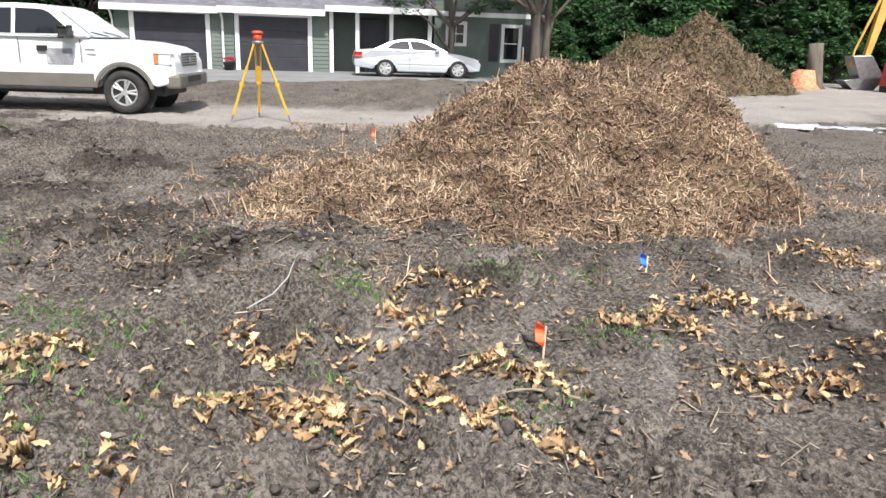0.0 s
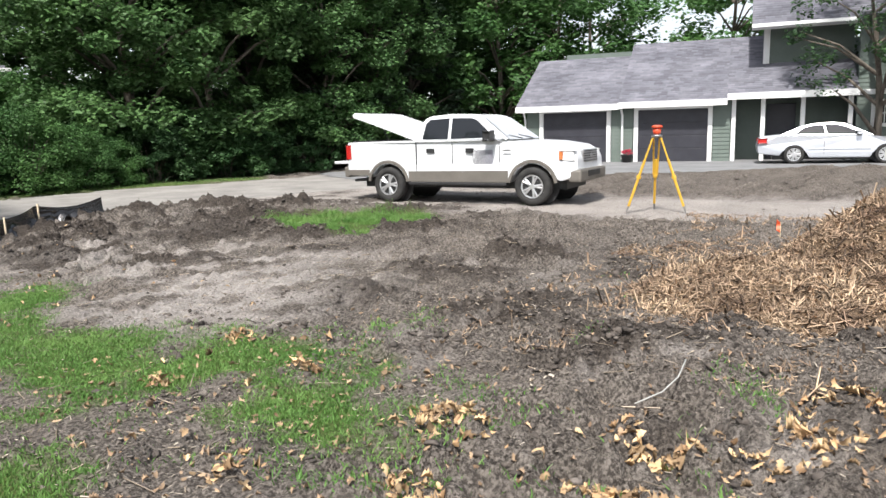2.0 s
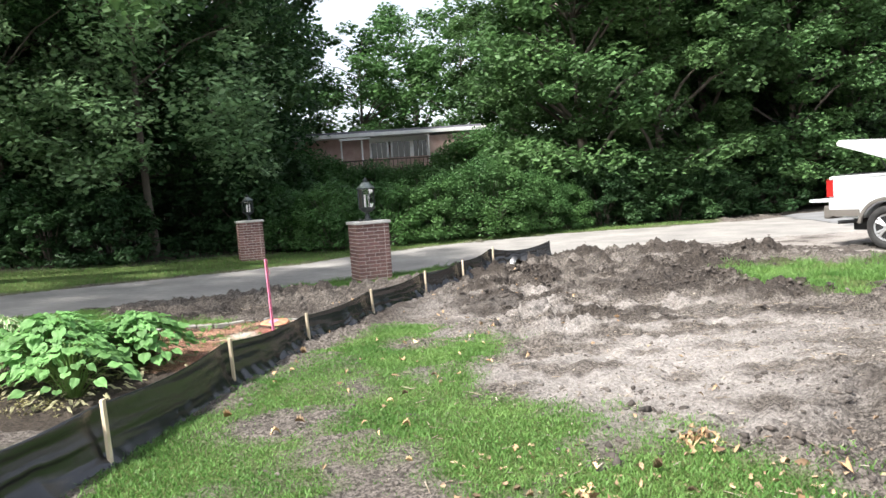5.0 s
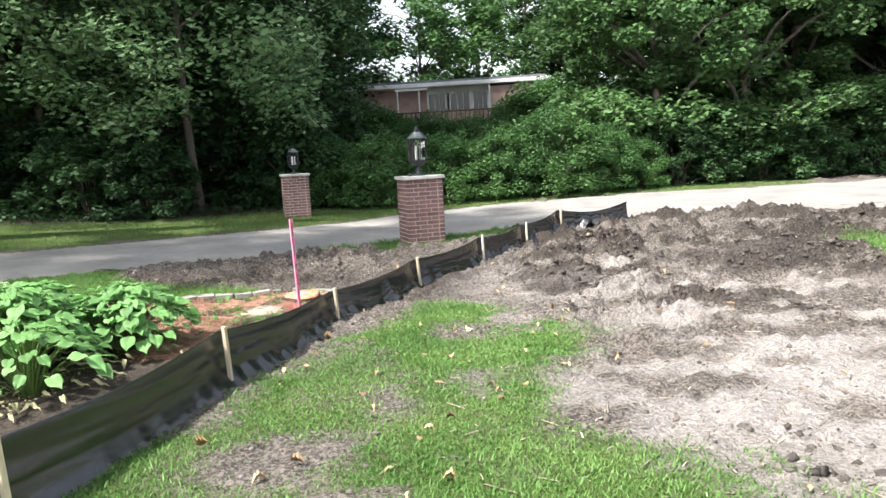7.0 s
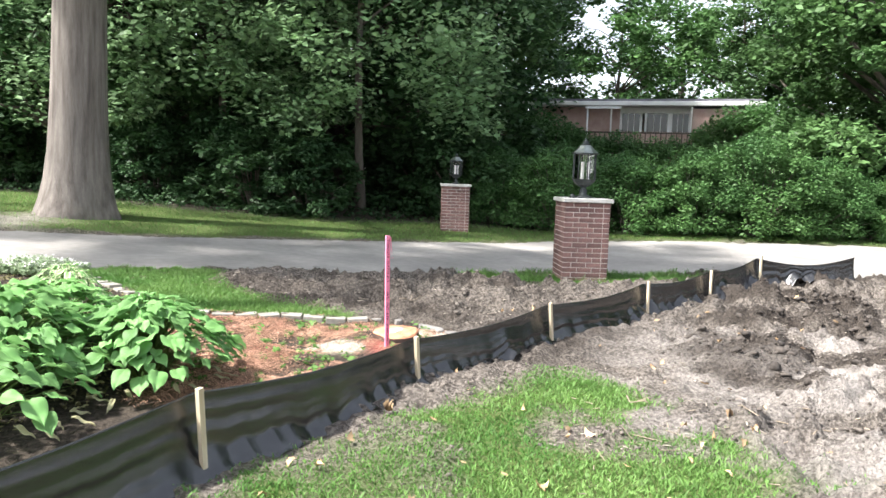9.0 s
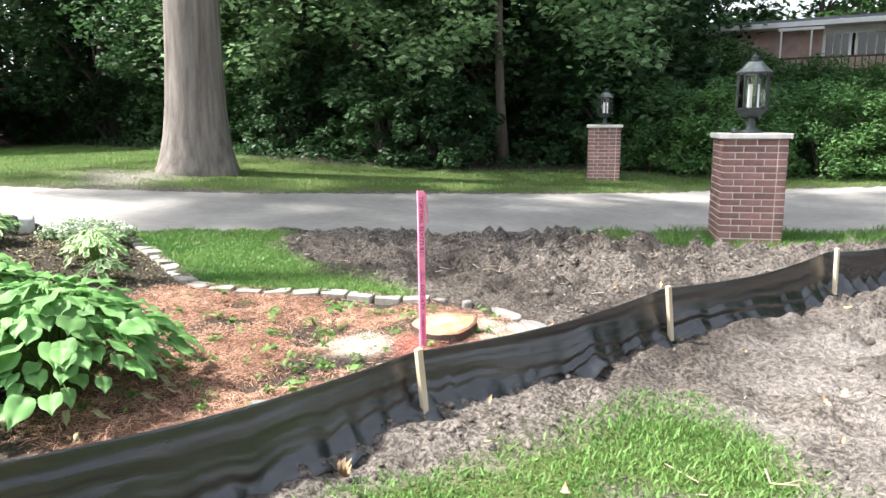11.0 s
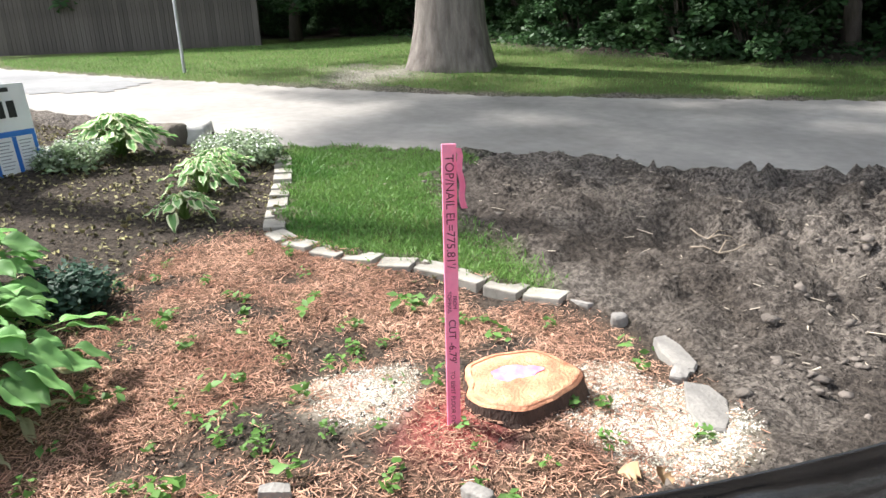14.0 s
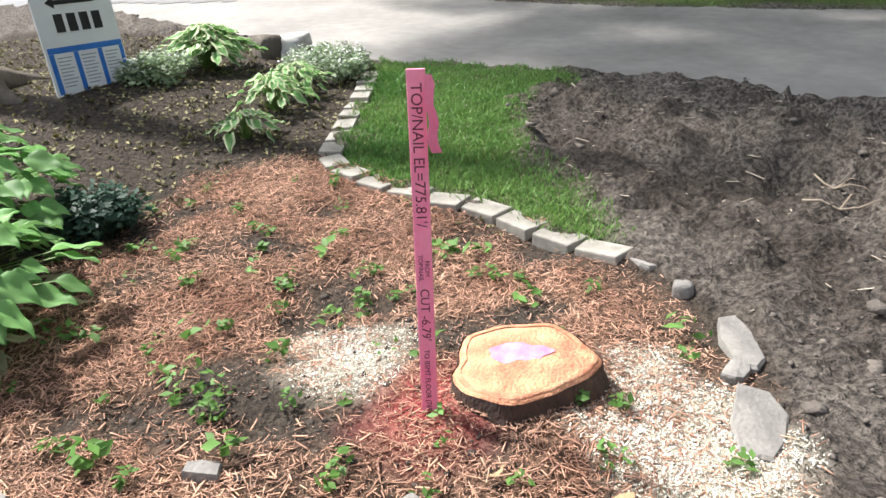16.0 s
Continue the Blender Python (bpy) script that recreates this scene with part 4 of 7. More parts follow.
plant(T4, [(28, 31, 0.95), (32, 30, 1.0), (30, 36, 1.1), (25.5, 36, 1.0), (38, 33, 1.0), (33, 38, 1.0), (44, 26, 1.1), (47, 12, 1.0), (48, 2, 1.0), (48, -8, 1.0), (46, -17, 1.1), (44, 18, 1.0), (-36, 40, 1.2), (52, -24, 1.2), (40, -26, 1.1), (46, -4, 1.0), (46, 7, 1.0), (45, -12.5, 1.0), (43, -21, 1.0), (-3, 46, 0.85), (3.5, 47, 0.9), (-9, 48, 1.0), (10, 46, 1.1), (0.5, 56, 1.1)])


# Grey-green leaf, lightened to put sunlight on the crowns into its colour.
M_LEAF_D = leaf_mat("leaf_grey_green_sunlit", (0.15, 0.26, 0.12), (0.25, 0.38, 0.19), see=0.45)
T5 = tree("sunlit_maple", 14, 0.13, 2.3, 4.3, 170, 150, 0.105, M_LEAF_D, M_BARK, 47, "tall grey-green maple in front of the wood, leaves lightened as if sunlit", limbs=True)
plant(T5, [(-7.6, 21.2, 1.0), (-14.5, 20.8, 1.0), (-11, 20.2, 0.95)])


def shrub(h, w, clumps, per, size, seed, label, leafm):
    e = thing("shrub", (0, 0, 0), label, "shrub", "shrubs along the lane")
    r = np.random.RandomState(seed)
    bm = bmesh.new()
    C, R = [], []
    for i in range(clumps):
        a, q, t = r.uniform(0, 6.283), math.sqrt(r.uniform(0, 1)), r.uniform(0.08, 1)
        c = (math.cos(a) * q * w * math.sqrt(1 - 0.75 * t * t), math.sin(a) * q * w * math.sqrt(1 - 0.75 * t * t), t * h * (1 - 0.25 * q))
        C.append(c)
        R.append(r.uniform(0.25, 0.45))
        if i % 4 == 0:
            tube(bm, [(c[0] * 0.15, c[1] * 0.15, -0.1), (c[0] * 0.5, c[1] * 0.5, c[2] * 0.6), c], [0.03, 0.02, 0.006], 5, False)
    part("stem", bm, M_BARK, e, "thin brown stems", smooth=True)
    V, F = leaf_cloud(np.array(C), np.array(R), per, size, seed + 1, 0.8)
    fin("crown", np_mesh("crown", V, F), leafm, e, "dense foliage")
    return e


S1 = shrub(2.9, 1.8, 130, 150, 0.055, 51, "broad bright green shrub beside the lane", M_LEAF_C)
plant(S1, [(-4.0, 22.0, 0.75), (-2.4, 21.6, 0.78), (-0.6, 22.2, 0.76), (1.0, 22.6, 0.84), (2.5, 23.0, 0.95), (4.0, 23.6, 0.78), (5.2, 24.3, 0.6), (-1.5, 23.2, 0.78), (-5.4, 32.0, 1.35), (-3.6, 32.6, 1.15), (2.9, 32.2, 1.55), (3.6, 31.6, 1.5), (1.6, 33.0, 1.0), (-1.6, 31.2, 1.08), (0.2, 31.5, 1.06), (-3.0, 31.0, 1.2), (-4.4, 30.5, 1.35)])
S2 = shrub(3.4, 2.2, 110, 120, 0.10, 57, "dark green undergrowth shrub at the wood's edge, darkened for shade", M_LEAF_B)
under = []
for k in range(46):
    t = k / 45
    px = -46 + 66 * t
    py = float(np.interp(px, [-60, -40, -24, -16, -12, -8.5, -5, -2, 0.6, 4.5, 10, 16, 21], [10, 17, 22, 21, 19, 18.4, 19.8, 23.6, 25.8, 25.4, 25.8, 28.6, 30])) + 0.9 * math.sin(k * 2.4) + 0.6
    if -3.4 < px < 4.2:
        continue
    if -6.8 < px < -3.0:
        py += 2.4
    under.append((px, py, 0.62 + 0.3 * ((k * 37) % 10) / 10))
under += [(u_[0] * 1.05, u_[1] + 6.5, 0.95) for u_ in under[::2]] + [(-3, 41, 0.9), (2, 41, 0.9), (5, 33, 1.0)]
under += [(40, -1.5, 0.8), (39.5, -5, 0.7), (41, -8, 0.9), (40, 2.5, 0.9), (39, -11.5, 0.8), (41, 6, 1.0), (38, 9, 0.9), (40, -15, 1.0), (36, 12.5, 0.9), (43, -3, 1.5), (44, -7, 1.6), (43, 1, 1.5), (44, -12, 1.5), (43.5, 4.5, 1.6), (42, 9, 1.5), (42, -17, 1.6), (38, -20, 1.4)]
under += [(-36, 8.6, 1.0), (-41, 7.5, 1.0), (-46, 5.6, 1.0), (-52, 3, 1.1), (-58, 0.5, 1.2), (-65, -2, 1.2), (-31, 11.5, 0.9)]
plant(S2, under)


# ---- vehicles ----
M_CARWHITE = mat("white_car_paint", (0.68, 0.695, 0.71), (0.73, 0.745, 0.76), 1.5, 0.22, spec=0.6)
M_SILVER = mat("silver_car_paint", (0.48, 0.50, 0.54), (0.55, 0.57, 0.61), 1.5, 0.3, metal=0.35, spec=0.6)
M_TAN = mat("tan_cladding", (0.125, 0.114, 0.10), (0.165, 0.15, 0.132), 2.5, 0.5, 0.05, fine=0.1)
M_RUBBER = mat("tyre_rubber", (0.018, 0.018, 0.018), (0.04, 0.038, 0.036), 9, 0.85, 0.2, fine=0.2)
M_ALLOY = mat("alloy_rim", (0.55, 0.56, 0.57), (0.68, 0.68, 0.69), 4, 0.35, metal=0.7)
M_BLACK = mat("black_plastic", (0.015, 0.015, 0.016), (0.035, 0.035, 0.036), 6, 0.5, 0.1)
M_CARGLASS = glass_mat("car_glass", (0.012, 0.014, 0.017), 0.02)
# Pale pane: silver sunshade, with the bright sky reflection put into its colour.
M_SUNSHADE = mat("sunshade_and_sky_glass", (0.46, 0.48, 0.50), (0.60, 0.62, 0.64), 4, 0.08, spec=0.6)
M_CHROME = mat("grille_metal", (0.35, 0.35, 0.36), (0.5, 0.5, 0.5), 6, 0.3, metal=0.8)
M_LAMPRED = mat("tail_lamp_red", (0.35, 0.015, 0.015), (0.5, 0.03, 0.025), 6, 0.15)
M_LAMPCLEAR = mat("headlamp_lens", (0.6, 0.6, 0.6), (0.8, 0.8, 0.8), 14, 0.1)
M_AMBER = mat("amber_lens", (0.55, 0.16, 0.05), (0.65, 0.22, 0.08), 6, 0.2)
M_PAPER = mat("paper_white", (0.74, 0.75, 0.78), (0.84, 0.84, 0.85), 5, 0.8)
M_INK = mat("grey_ink", (0.22, 0.22, 0.26), (0.36, 0.36, 0.40), 6, 0.8)


def arch(cx, cz, r, a0, a1, n=12):
    return [(cx + r * math.cos(math.radians(a0 + (a1 - a0) * i / n)), cz + r * math.sin(math.radians(a0 + (a1 - a0) * i / n))) for i in range(n + 1)]


def wheel(parent, x, y, r, w, spokes, rim_r):
    out = -1 if y < 0 else 1
    hub = new("wheel")
    hub.parent = parent
    hub.matrix_basis = pose(x, y, r)
    part("tyre", lathe(bmesh.new(), [(rim_r, -w / 2), (r * 0.93, -w / 2), (r, -w * 0.36), (r, w * 0.36), (r * 0.93, w / 2), (rim_r, w / 2)], 36, "y", closed=True), M_RUBBER, hub, smooth=True)
    bm = lathe(bmesh.new(), [(rim_r, -w * 0.4), (rim_r * 0.97, out * w * 0.47), (rim_r * 0.88, out * w * 0.46), (rim_r * 0.85, out * w * 0.2), (0.02, out * w * 0.18)], 30, "y")
    part("rim_well", bm, M_BLACK, hub)
    bm = bmesh.new()
    lathe(bm, [(rim_r * 0.99, out * w * 0.36), (rim_r * 1.0, out * w * 0.49), (rim_r * 0.88, out * w * 0.47), (rim_r * 0.87, out * w * 0.36)], 36, "y", closed=True)
    for i in range(spokes):
        for d in (-0.10, 0.10):
            a = 2 * math.pi * i / spokes + d * 1.7
            p0, p1 = (0.2 * rim_r * math.cos(a - d), 0.2 * rim_r * math.sin(a - d)), (0.92 * rim_r * math.cos(a), 0.92 * rim_r * math.sin(a))
            tube(bm, [(p0[0], out * w * 0.43, p0[1]), (p1[0], out * w * 0.44, p1[1])], [0.024, 0.026], 6)
    lathe(bm, [(0.25 * rim_r, out * w * 0.3), (0.24 * rim_r, out * w * 0.5), (0.06, out * w * 0.52), (0.005, out * w * 0.53)], 16, "y")
    part("rim", bm, M_ALLOY, hub, "bright alloy rim")


def pane_on(bm, pts, side, yof, lift=0.006):
    """A flat polygon of (x, z) points laid on a flank whose y is yof(z)."""
    bm.faces.new([bm.verts.new((x, side * (yof(z) + lift), z)) for x, z in pts])


def pickup(at, turn):
    e = thing("pickup_truck", at, "white pickup truck with tan lower panels and raised bed cover", "truck", turn=turn)
    W = 0.97
    up = [(-2.86, 0.60), (-2.90, 0.78), (-2.88, 1.36), (-1.02, 1.385), (1.0, 1.36), (1.12, 1.345), (1.9, 1.30), (2.4, 1.22), (2.62, 1.10), (2.69, 0.95), (2.70, 0.60)]
    low = arch(1.76, 0.40, 0.50, 20, 160) + arch(-1.76, 0.40, 0.50, 20, 160) + []
    bm = prism(bmesh.new(), up + [(2.35, 0.5)] + low[:13] + [(1.2, 0.46), (-1.2, 0.46)] + low[13:] + [(-2.32, 0.55)], -W, W, 0.035)
    for v in bm.verts:
        if v.co.z > 1.0 and v.co.x > 1.0:
            v.co.y *= 1 - 0.10 * (v.co.z - 1.0) / 0.35
        if v.co.x > 2.2:
            v.co.y *= 1 - 0.10 * (v.co.x - 2.2) / 0.5
    part("body", bm, M_CARWHITE, e, smooth=False)
    part("bed_floor", boxed(-2.8, -1.06, -0.85, 0.85, 1.372, 1.392), M_BLACK, e, "black bed rails")
    yof = lambda z: 0.945 - 0.20 * max(0.0, (z - 1.36)) / 0.56
    cab = [(-0.99, 1.35), (-0.98, 1.60), (-0.90, 1.83), (-0.72, 1.91), (-0.2, 1.94), (0.30, 1.925), (0.52, 1.87), (1.22, 1.36)]
    bm = prism(bmesh.new(), cab, -1, 1)
    for v in bm.verts:
        v.co.y = math.copysign(yof(v.co.z), v.co.y)
    bmesh.ops.bevel(bm, geom=list(bm.edges), offset=0.035, segments=2, affect="EDGES")
    part("cab", bm, M_CARWHITE, e)
    for s in (-1, 1):
        bm = bmesh.new()
        pane_on(bm, [(-0.86, 1.40), (-0.82, 1.74), (-0.72, 1.83), (-0.24, 1.85), (-0.22, 1.40)], s, yof)
        part("rear_window", bm, M_CARGLASS, e, "dark tinted side window")
        bm = bmesh.new()
        pane_on(bm, [(-0.15, 1.40), (-0.17, 1.85), (0.30, 1.84), (0.44, 1.79), (0.90, 1.42)], s, yof)
        part("front_window", bm, M_CARGLASS, e, "dark side window")
        clad = part("cladding", prism(bmesh.new(), [(-1.22, 0.47), (-1.22, 0.70), (1.22, 0.72), (1.22, 0.47)], s * W, s * (W + 0.014)), M_TAN, e, "tan painted lower panel")
        part("cladding", prism(bmesh.new(), [(-2.88, 0.60), (-2.89, 0.73), (-2.27, 0.73), (-2.27, 0.60)], s * W, s * (W + 0.014)), M_TAN, e, "tan painted lower panel")
        part("step_bar", boxed(-1.2, 1.2, s * W - 0.06, s * W + 0.06, 0.40, 0.46, 0.015), M_BLACK, e)
        for cx in (1.76, -1.76):
            o, i = arch(cx, 0.40, 0.55, 8, 172, 16), arch(cx, 0.40, 0.49, 8, 172, 16)
            part("wheel_flare", prism(bmesh.new(), o + i[::-1], s * (W - 0.02), s * (W + 0.035)), M_TAN, e, "tan wheel arch flare")
            part("wheel_well", lathe(bmesh.new(), [(0.49, -0.02), (0.49, 0.0), (0.3, 0.0)], 24, "y", (cx, s * (W - 0.30), 0.40)), M_BLACK, e)
            wheel(e, cx, s * (W - 0.105), 0.395, 0.26, 5, 0.245)
        for x in (-0.75, 0.22):
            part("door_handle", boxed(x, x + 0.2, s * W - 0.005, s * W + 0.022, 1.10, 1.20, 0.012), M_BLACK, e, "black door handle")
        part("bed_gap", boxed(-1.025, -1.0, s * W - 0.0, s * W + 0.003, 0.5, 1.35), M_BLACK, e, "dark gap between cab and bed")
        for x in (-0.10, 1.02):
            part("door_seam", boxed(x - 0.006, x + 0.006, s * W + 0.0, s * W + 0.002, 0.82, 1.33), M_BLACK, e)
        part("mirror", boxed(0.74, 0.90, s * 0.98, s * 1.16, 1.37, 1.54, 0.03), M_BLACK, e, "black door mirror")
        part("headlight", boxed(2.36, 2.63, s * 0.74, s * 0.905, 0.93, 1.12, 0.02), M_LAMPCLEAR, e, "clear headlamp")
        part("turn_lamp", boxed(2.33, 2.40, s * 0.85, s * 0.945, 0.95, 1.11, 0.01), M_AMBER, e)
        part("tail_light", boxed(-2.905, -2.78, s * 0.80, s * 0.983, 0.98, 1.30, 0.012), M_LAMPRED, e, "red tail lamp")
        part("fog_lamp", boxed(2.66, 2.735, s * 0.60, s * 0.80, 0.66, 0.76, 0.012), M_LAMPCLEAR, e)
        part("badge", boxed(1.1, 1.28, s * W - 0.003, s * W + 0.006, 1.13, 1.16), M_CHROME, e)
        sg = part("door_sign", boxed(0.40, 0.86, s * W, s * W + 0.005, 0.87, 1.15), M_PAPER, e, "white magnetic sign with bars")
        part("sign_rim", boxed(0.392, 0.868, s * W, s * W + 0.003, 0.862, 1.158), M_INK, sg)
        for zz_, a, b in ((1.07, 0.46, 0.55), (1.07, 0.57, 0.63), (1.07, 0.65, 0.72), (1.07, 0.74, 0.80), (0.985, 0.50, 0.76), (0.94, 0.54, 0.72)):
            part("bar", boxed(a, b, s * W + 0.004, s * W + 0.008, zz_ - 0.018, zz_ + 0.03 if zz_ > 1.05 else zz_ - 0.004), M_INK, sg)
    bm = bmesh.new()
    f = lambda x, y, z: bm.verts.new((x, y, z))
    bm.faces.new([f(1.235, -0.86, 1.37), f(1.235, 0.86, 1.37), f(0.575, 0.70, 1.855), f(0.575, -0.70, 1.855)])
    part("windscreen", bm, M_SUNSHADE, e, "raked windscreen, pale for a silver sunshade and reflected sky")
    part("front_bumper", boxed(2.50, 2.78, -0.90, 0.90, 0.48, 0.74, 0.05), M_TAN, e, "tan front bumper")
    part("air_intake", boxed(2.74, 2.79, -0.42, 0.42, 0.58, 0.70, 0.01), M_BLACK, e)
    g = part("grille", boxed(2.62, 2.70, -0.50, 0.50, 0.86, 1.13, 0.03), M_CHROME, e, "grey mesh grille")
    for k in range(5):
        part("slat", boxed(2.695, 2.708, -0.45, 0.45, 0.89 + k * 0.05, 0.905 + k * 0.05), M_BLACK, g)
    part("grille_emblem", lathe(bmesh.new(), [(0.06, 2.71), (0.05, 2.725), (0.01, 2.727)], 16), M_CHROME, g).matrix_basis = pose(0, 0, 1.0, 0, 90, 0)
    part("rear_bumper", boxed(-3.02, -2.84, -0.94, 0.94, 0.55, 0.80, 0.03), M_TAN, e)
    part("tailgate", boxed(-3.42, -2.90, -0.80, 0.80, 0.86, 0.92, 0.012), M_CARWHITE, e, "lowered white tailgate")
    part("exhaust", tube(bmesh.new(), [(-2.4, -0.7, 0.5), (-2.75, -0.9, 0.48)], [0.035, 0.035], 10), M_BLACK, e)
    part("underbody", boxed(-2.6, 2.4, -0.65, 0.65, 0.32, 0.55), M_BLACK, e)
    lid = [(0.0, 0.0), (-0.5, 0.055), (-1.0, 0.10), (-1.55, 0.10), (-1.80, 0.05), (-1.84, -0.02), (-1.80, -0.07), (-1.5, -0.06), (0.0, -0.09)]
    o = part("bed_cover", prism(bmesh.new(), lid, -0.86, 0.86, 0.015), M_CARWHITE, e, "raised white hard bed cover")
    o.matrix_basis = pose(-1.03, 0, 1.44, 0, 18, 0)
    for s in (-0.7, 0.7):
        part("strut", tube(bmesh.new(), [(-1.9, s, 1.39), (-2.1, s, 1.80)], [0.012, 0.012], 6), M_BLACK, e)
    part("wiper", tube(bmesh.new(), [(1.24, 0.4, 1.385), (1.12, -0.15, 1.47)], [0.01, 0.008], 5), M_BLACK, e)
    part("wiper", tube(bmesh.new(), [(1.24, -0.2, 1.385), (1.12, -0.7, 1.46)], [0.01, 0.008], 5), M_BLACK, e)
    return e


def coupe(at, turn):
    e = thing("silver_car", at, "silver two-door car parked on the asphalt apron", "car", turn=turn)
    W = 0.86
    a1, a2 = arch(1.345, 0.31, 0.37, 12, 168), arch(-1.345, 0.31, 0.37, 12, 168)
    up = [(-2.45, 0.35), (-2.50, 0.6), (-2.42, 0.90), (-1.75, 0.98), (-0.6, 0.97), (0.7, 0.93), (1.5, 0.84), (2.05, 0.70), (2.22, 0.52), (2.18, 0.28)]
    bm = prism(bmesh.new(), up + [(1.75, 0.24)] + a1 + [(0.9, 0.2), (-0.9, 0.2)] + a2 + [(-1.8, 0.27)], -W, W, 0.04)
    for v in bm.verts:
        if abs(v.co.x) > 1.7:
            v.co.y *= 1 - 0.16 * (abs(v.co.x) - 1.7) / 0.75
        if v.co.z > 0.6:
            v.co.y *= 1 - 0.12 * (v.co.z - 0.6) / 0.37
    part("body", bm, M_SILVER, e)
    yof = lambda z: 0.79 - 0.22 * max(0.0, z - 0.93) / 0.42
    bm = prism(bmesh.new(), [(-1.85, 0.94), (-1.2, 1.22), (-0.75, 1.33), (-0.2, 1.36), (0.15, 1.32), (1.0, 0.91)], -1, 1)
    for v in bm.verts:
        v.co.y = math.copysign(yof(v.co.z), v.co.y)
    bmesh.ops.bevel(bm, geom=list(bm.edges), offset=0.03, segments=2, affect="EDGES")
    part("cabin", bm, M_SILVER, e)
    for s in (-1, 1):
        bm = bmesh.new()
        pane_on(bm, [(-1.35, 0.99), (-1.05, 1.20), (-0.75, 1.27), (-0.5, 1.28), (-0.42, 0.98)], s, yof)
        part("rear_window", bm, M_CARGLASS, e, "dark tinted window")
        bm = bmesh.new()
        pane_on(bm, [(-0.36, 0.98), (-0.44, 1.285), (-0.1, 1.28), (0.12, 1.23), (0.72, 0.96)], s, yof)
        part("front_window", bm, M_CARGLASS, e, "dark tinted window")
        for cx in (1.345, -1.345):
            part("wheel_well", lathe(bmesh.new(), [(0.36, -0.02), (0.36, 0.0), (0.2, 0.0)], 24, "y", (cx, s * (W - 0.25), 0.31)), M_BLACK, e)
            wheel(e, cx, s * (W - 0.115), 0.31, 0.2, 7, 0.215)
        part("mirror", boxed(0.5, 0.62, s * 0.78, s * 0.95, 0.97, 1.08, 0.02), M_SILVER, e)
        part("tail_light", boxed(-2.47, -2.2, s * 0.60, s * 0.775, 0.70, 0.86, 0.03), M_LAMPRED, e, "red tail lamp")
        part("door_seam", boxed(-0.46, -0.45, s * W - 0.012, s * W + 0.001, 0.32, 0.8), M_BLACK, e)
        part("side_trim", boxed(-0.95, 0.9, s * W - 0.01, s * W + 0.008, 0.47, 0.50), M_SILVER, e)
        part("headlight", boxed(1.9, 2.13, s * 0.52, s * 0.74, 0.56, 0.68, 0.02), M_LAMPCLEAR, e)
    bm = bmesh.new()
    bm.faces.new([bm.verts.new(p) for p in ((0.99, -0.72, 0.935), (0.99, 0.72, 0.935), (0.20, 0.56, 1.315), (0.20, -0.56, 1.315))])
    part("windscreen", bm, M_CARGLASS, e)
    bm = bmesh.new()
    bm.faces.new([bm.verts.new(p) for p in ((-1.78, -0.70, 0.985), (-1.78, 0.70, 0.985), (-1.22, 0.60, 1.235), (-1.22, -0.60, 1.235))])
    part("back_window", bm, M_CARGLASS, e)
    part("underbody", boxed(-2.0, 1.9, -0.6, 0.6, 0.14, 0.3), M_BLACK, e)
    return e


TD = Vector((10.15 - 8.65, 9.27 - 12.45)).normalized()
TL = Vector((-TD.y, TD.x))
tc = (Vector((8.65, 12.45)) + Vector((10.15, 9.27))) / 2 + TL * 0.97
pickup((tc.x, tc.y, 0.02), math.degrees(math.atan2(TD.y, TD.x)))
CD = Vector((25.2 - 23.75, 8.65 - 10.95)).normalized()
cc = (Vector((23.75, 10.95)) + Vector((25.2, 8.65))) / 2 + Vector((-CD.y, CD.x)) * 0.86
coupe((cc.x, cc.y, float(base_z(cc.x, cc.y)) + 0.0), math.degrees(math.atan2(CD.y, CD.x)))


# ---- survey tripod ----
M_YELLOW = mat("yellow_tripod", (0.62, 0.36, 0.03), (0.78, 0.48, 0.06), 5, 0.5, 0.05, fine=0.1)
M_ORANGE = mat("orange_housing", (0.70, 0.07, 0.03), (0.80, 0.12, 0.05), 5, 0.4)
M_STEEL = mat("steel_tip", (0.25, 0.25, 0.25), (0.4, 0.4, 0.4), 8, 0.4, metal=0.8)


def tripod(at):
    e = thing("survey_tripod", at, "yellow survey tripod on the sandy drive", "tripod")
    part("head", lathe(bmesh.new(), [(0.085, 1.34), (0.10, 1.36), (0.10, 1.385), (0.05, 1.40)], 16), M_STEEL, e, smooth=True)
    for fx, fy in ((-0.30, 0.37), (0.30, -0.39), (0.40, 0.33)):
        d = Vector((fx, fy, 0)).normalized()
        s = Vector((-d.y, d.x, 0))
        top, foot = d * 0.07 + Vector((0, 0, 1.34)), Vector((fx, fy, 0.10))
        mid = top.lerp(foot, 0.55)
        bm = bmesh.new()
        for k in (-1, 1):
            tube(bm, [top + s * 0.05 * k, mid + s * 0.035 * k], [0.017, 0.017], 6)
        leg = part("leg", bm, M_YELLOW, e)
        bm = bmesh.new()
        tube(bm, [top.lerp(foot, 0.32), foot], [0.026, 0.024], 6)
        part("lower_leg", bm, M_YELLOW, leg)
        part("clamp", tube(bmesh.new(), [mid, mid.lerp(foot, 0.1)], [0.045, 0.04], 8), M_YELLOW, leg)
        part("foot", tube(bmesh.new(), [foot, foot + (foot - mid).normalized() * 0.14], [0.022, 0.006], 8), M_STEEL, leg, "steel point")
    return e


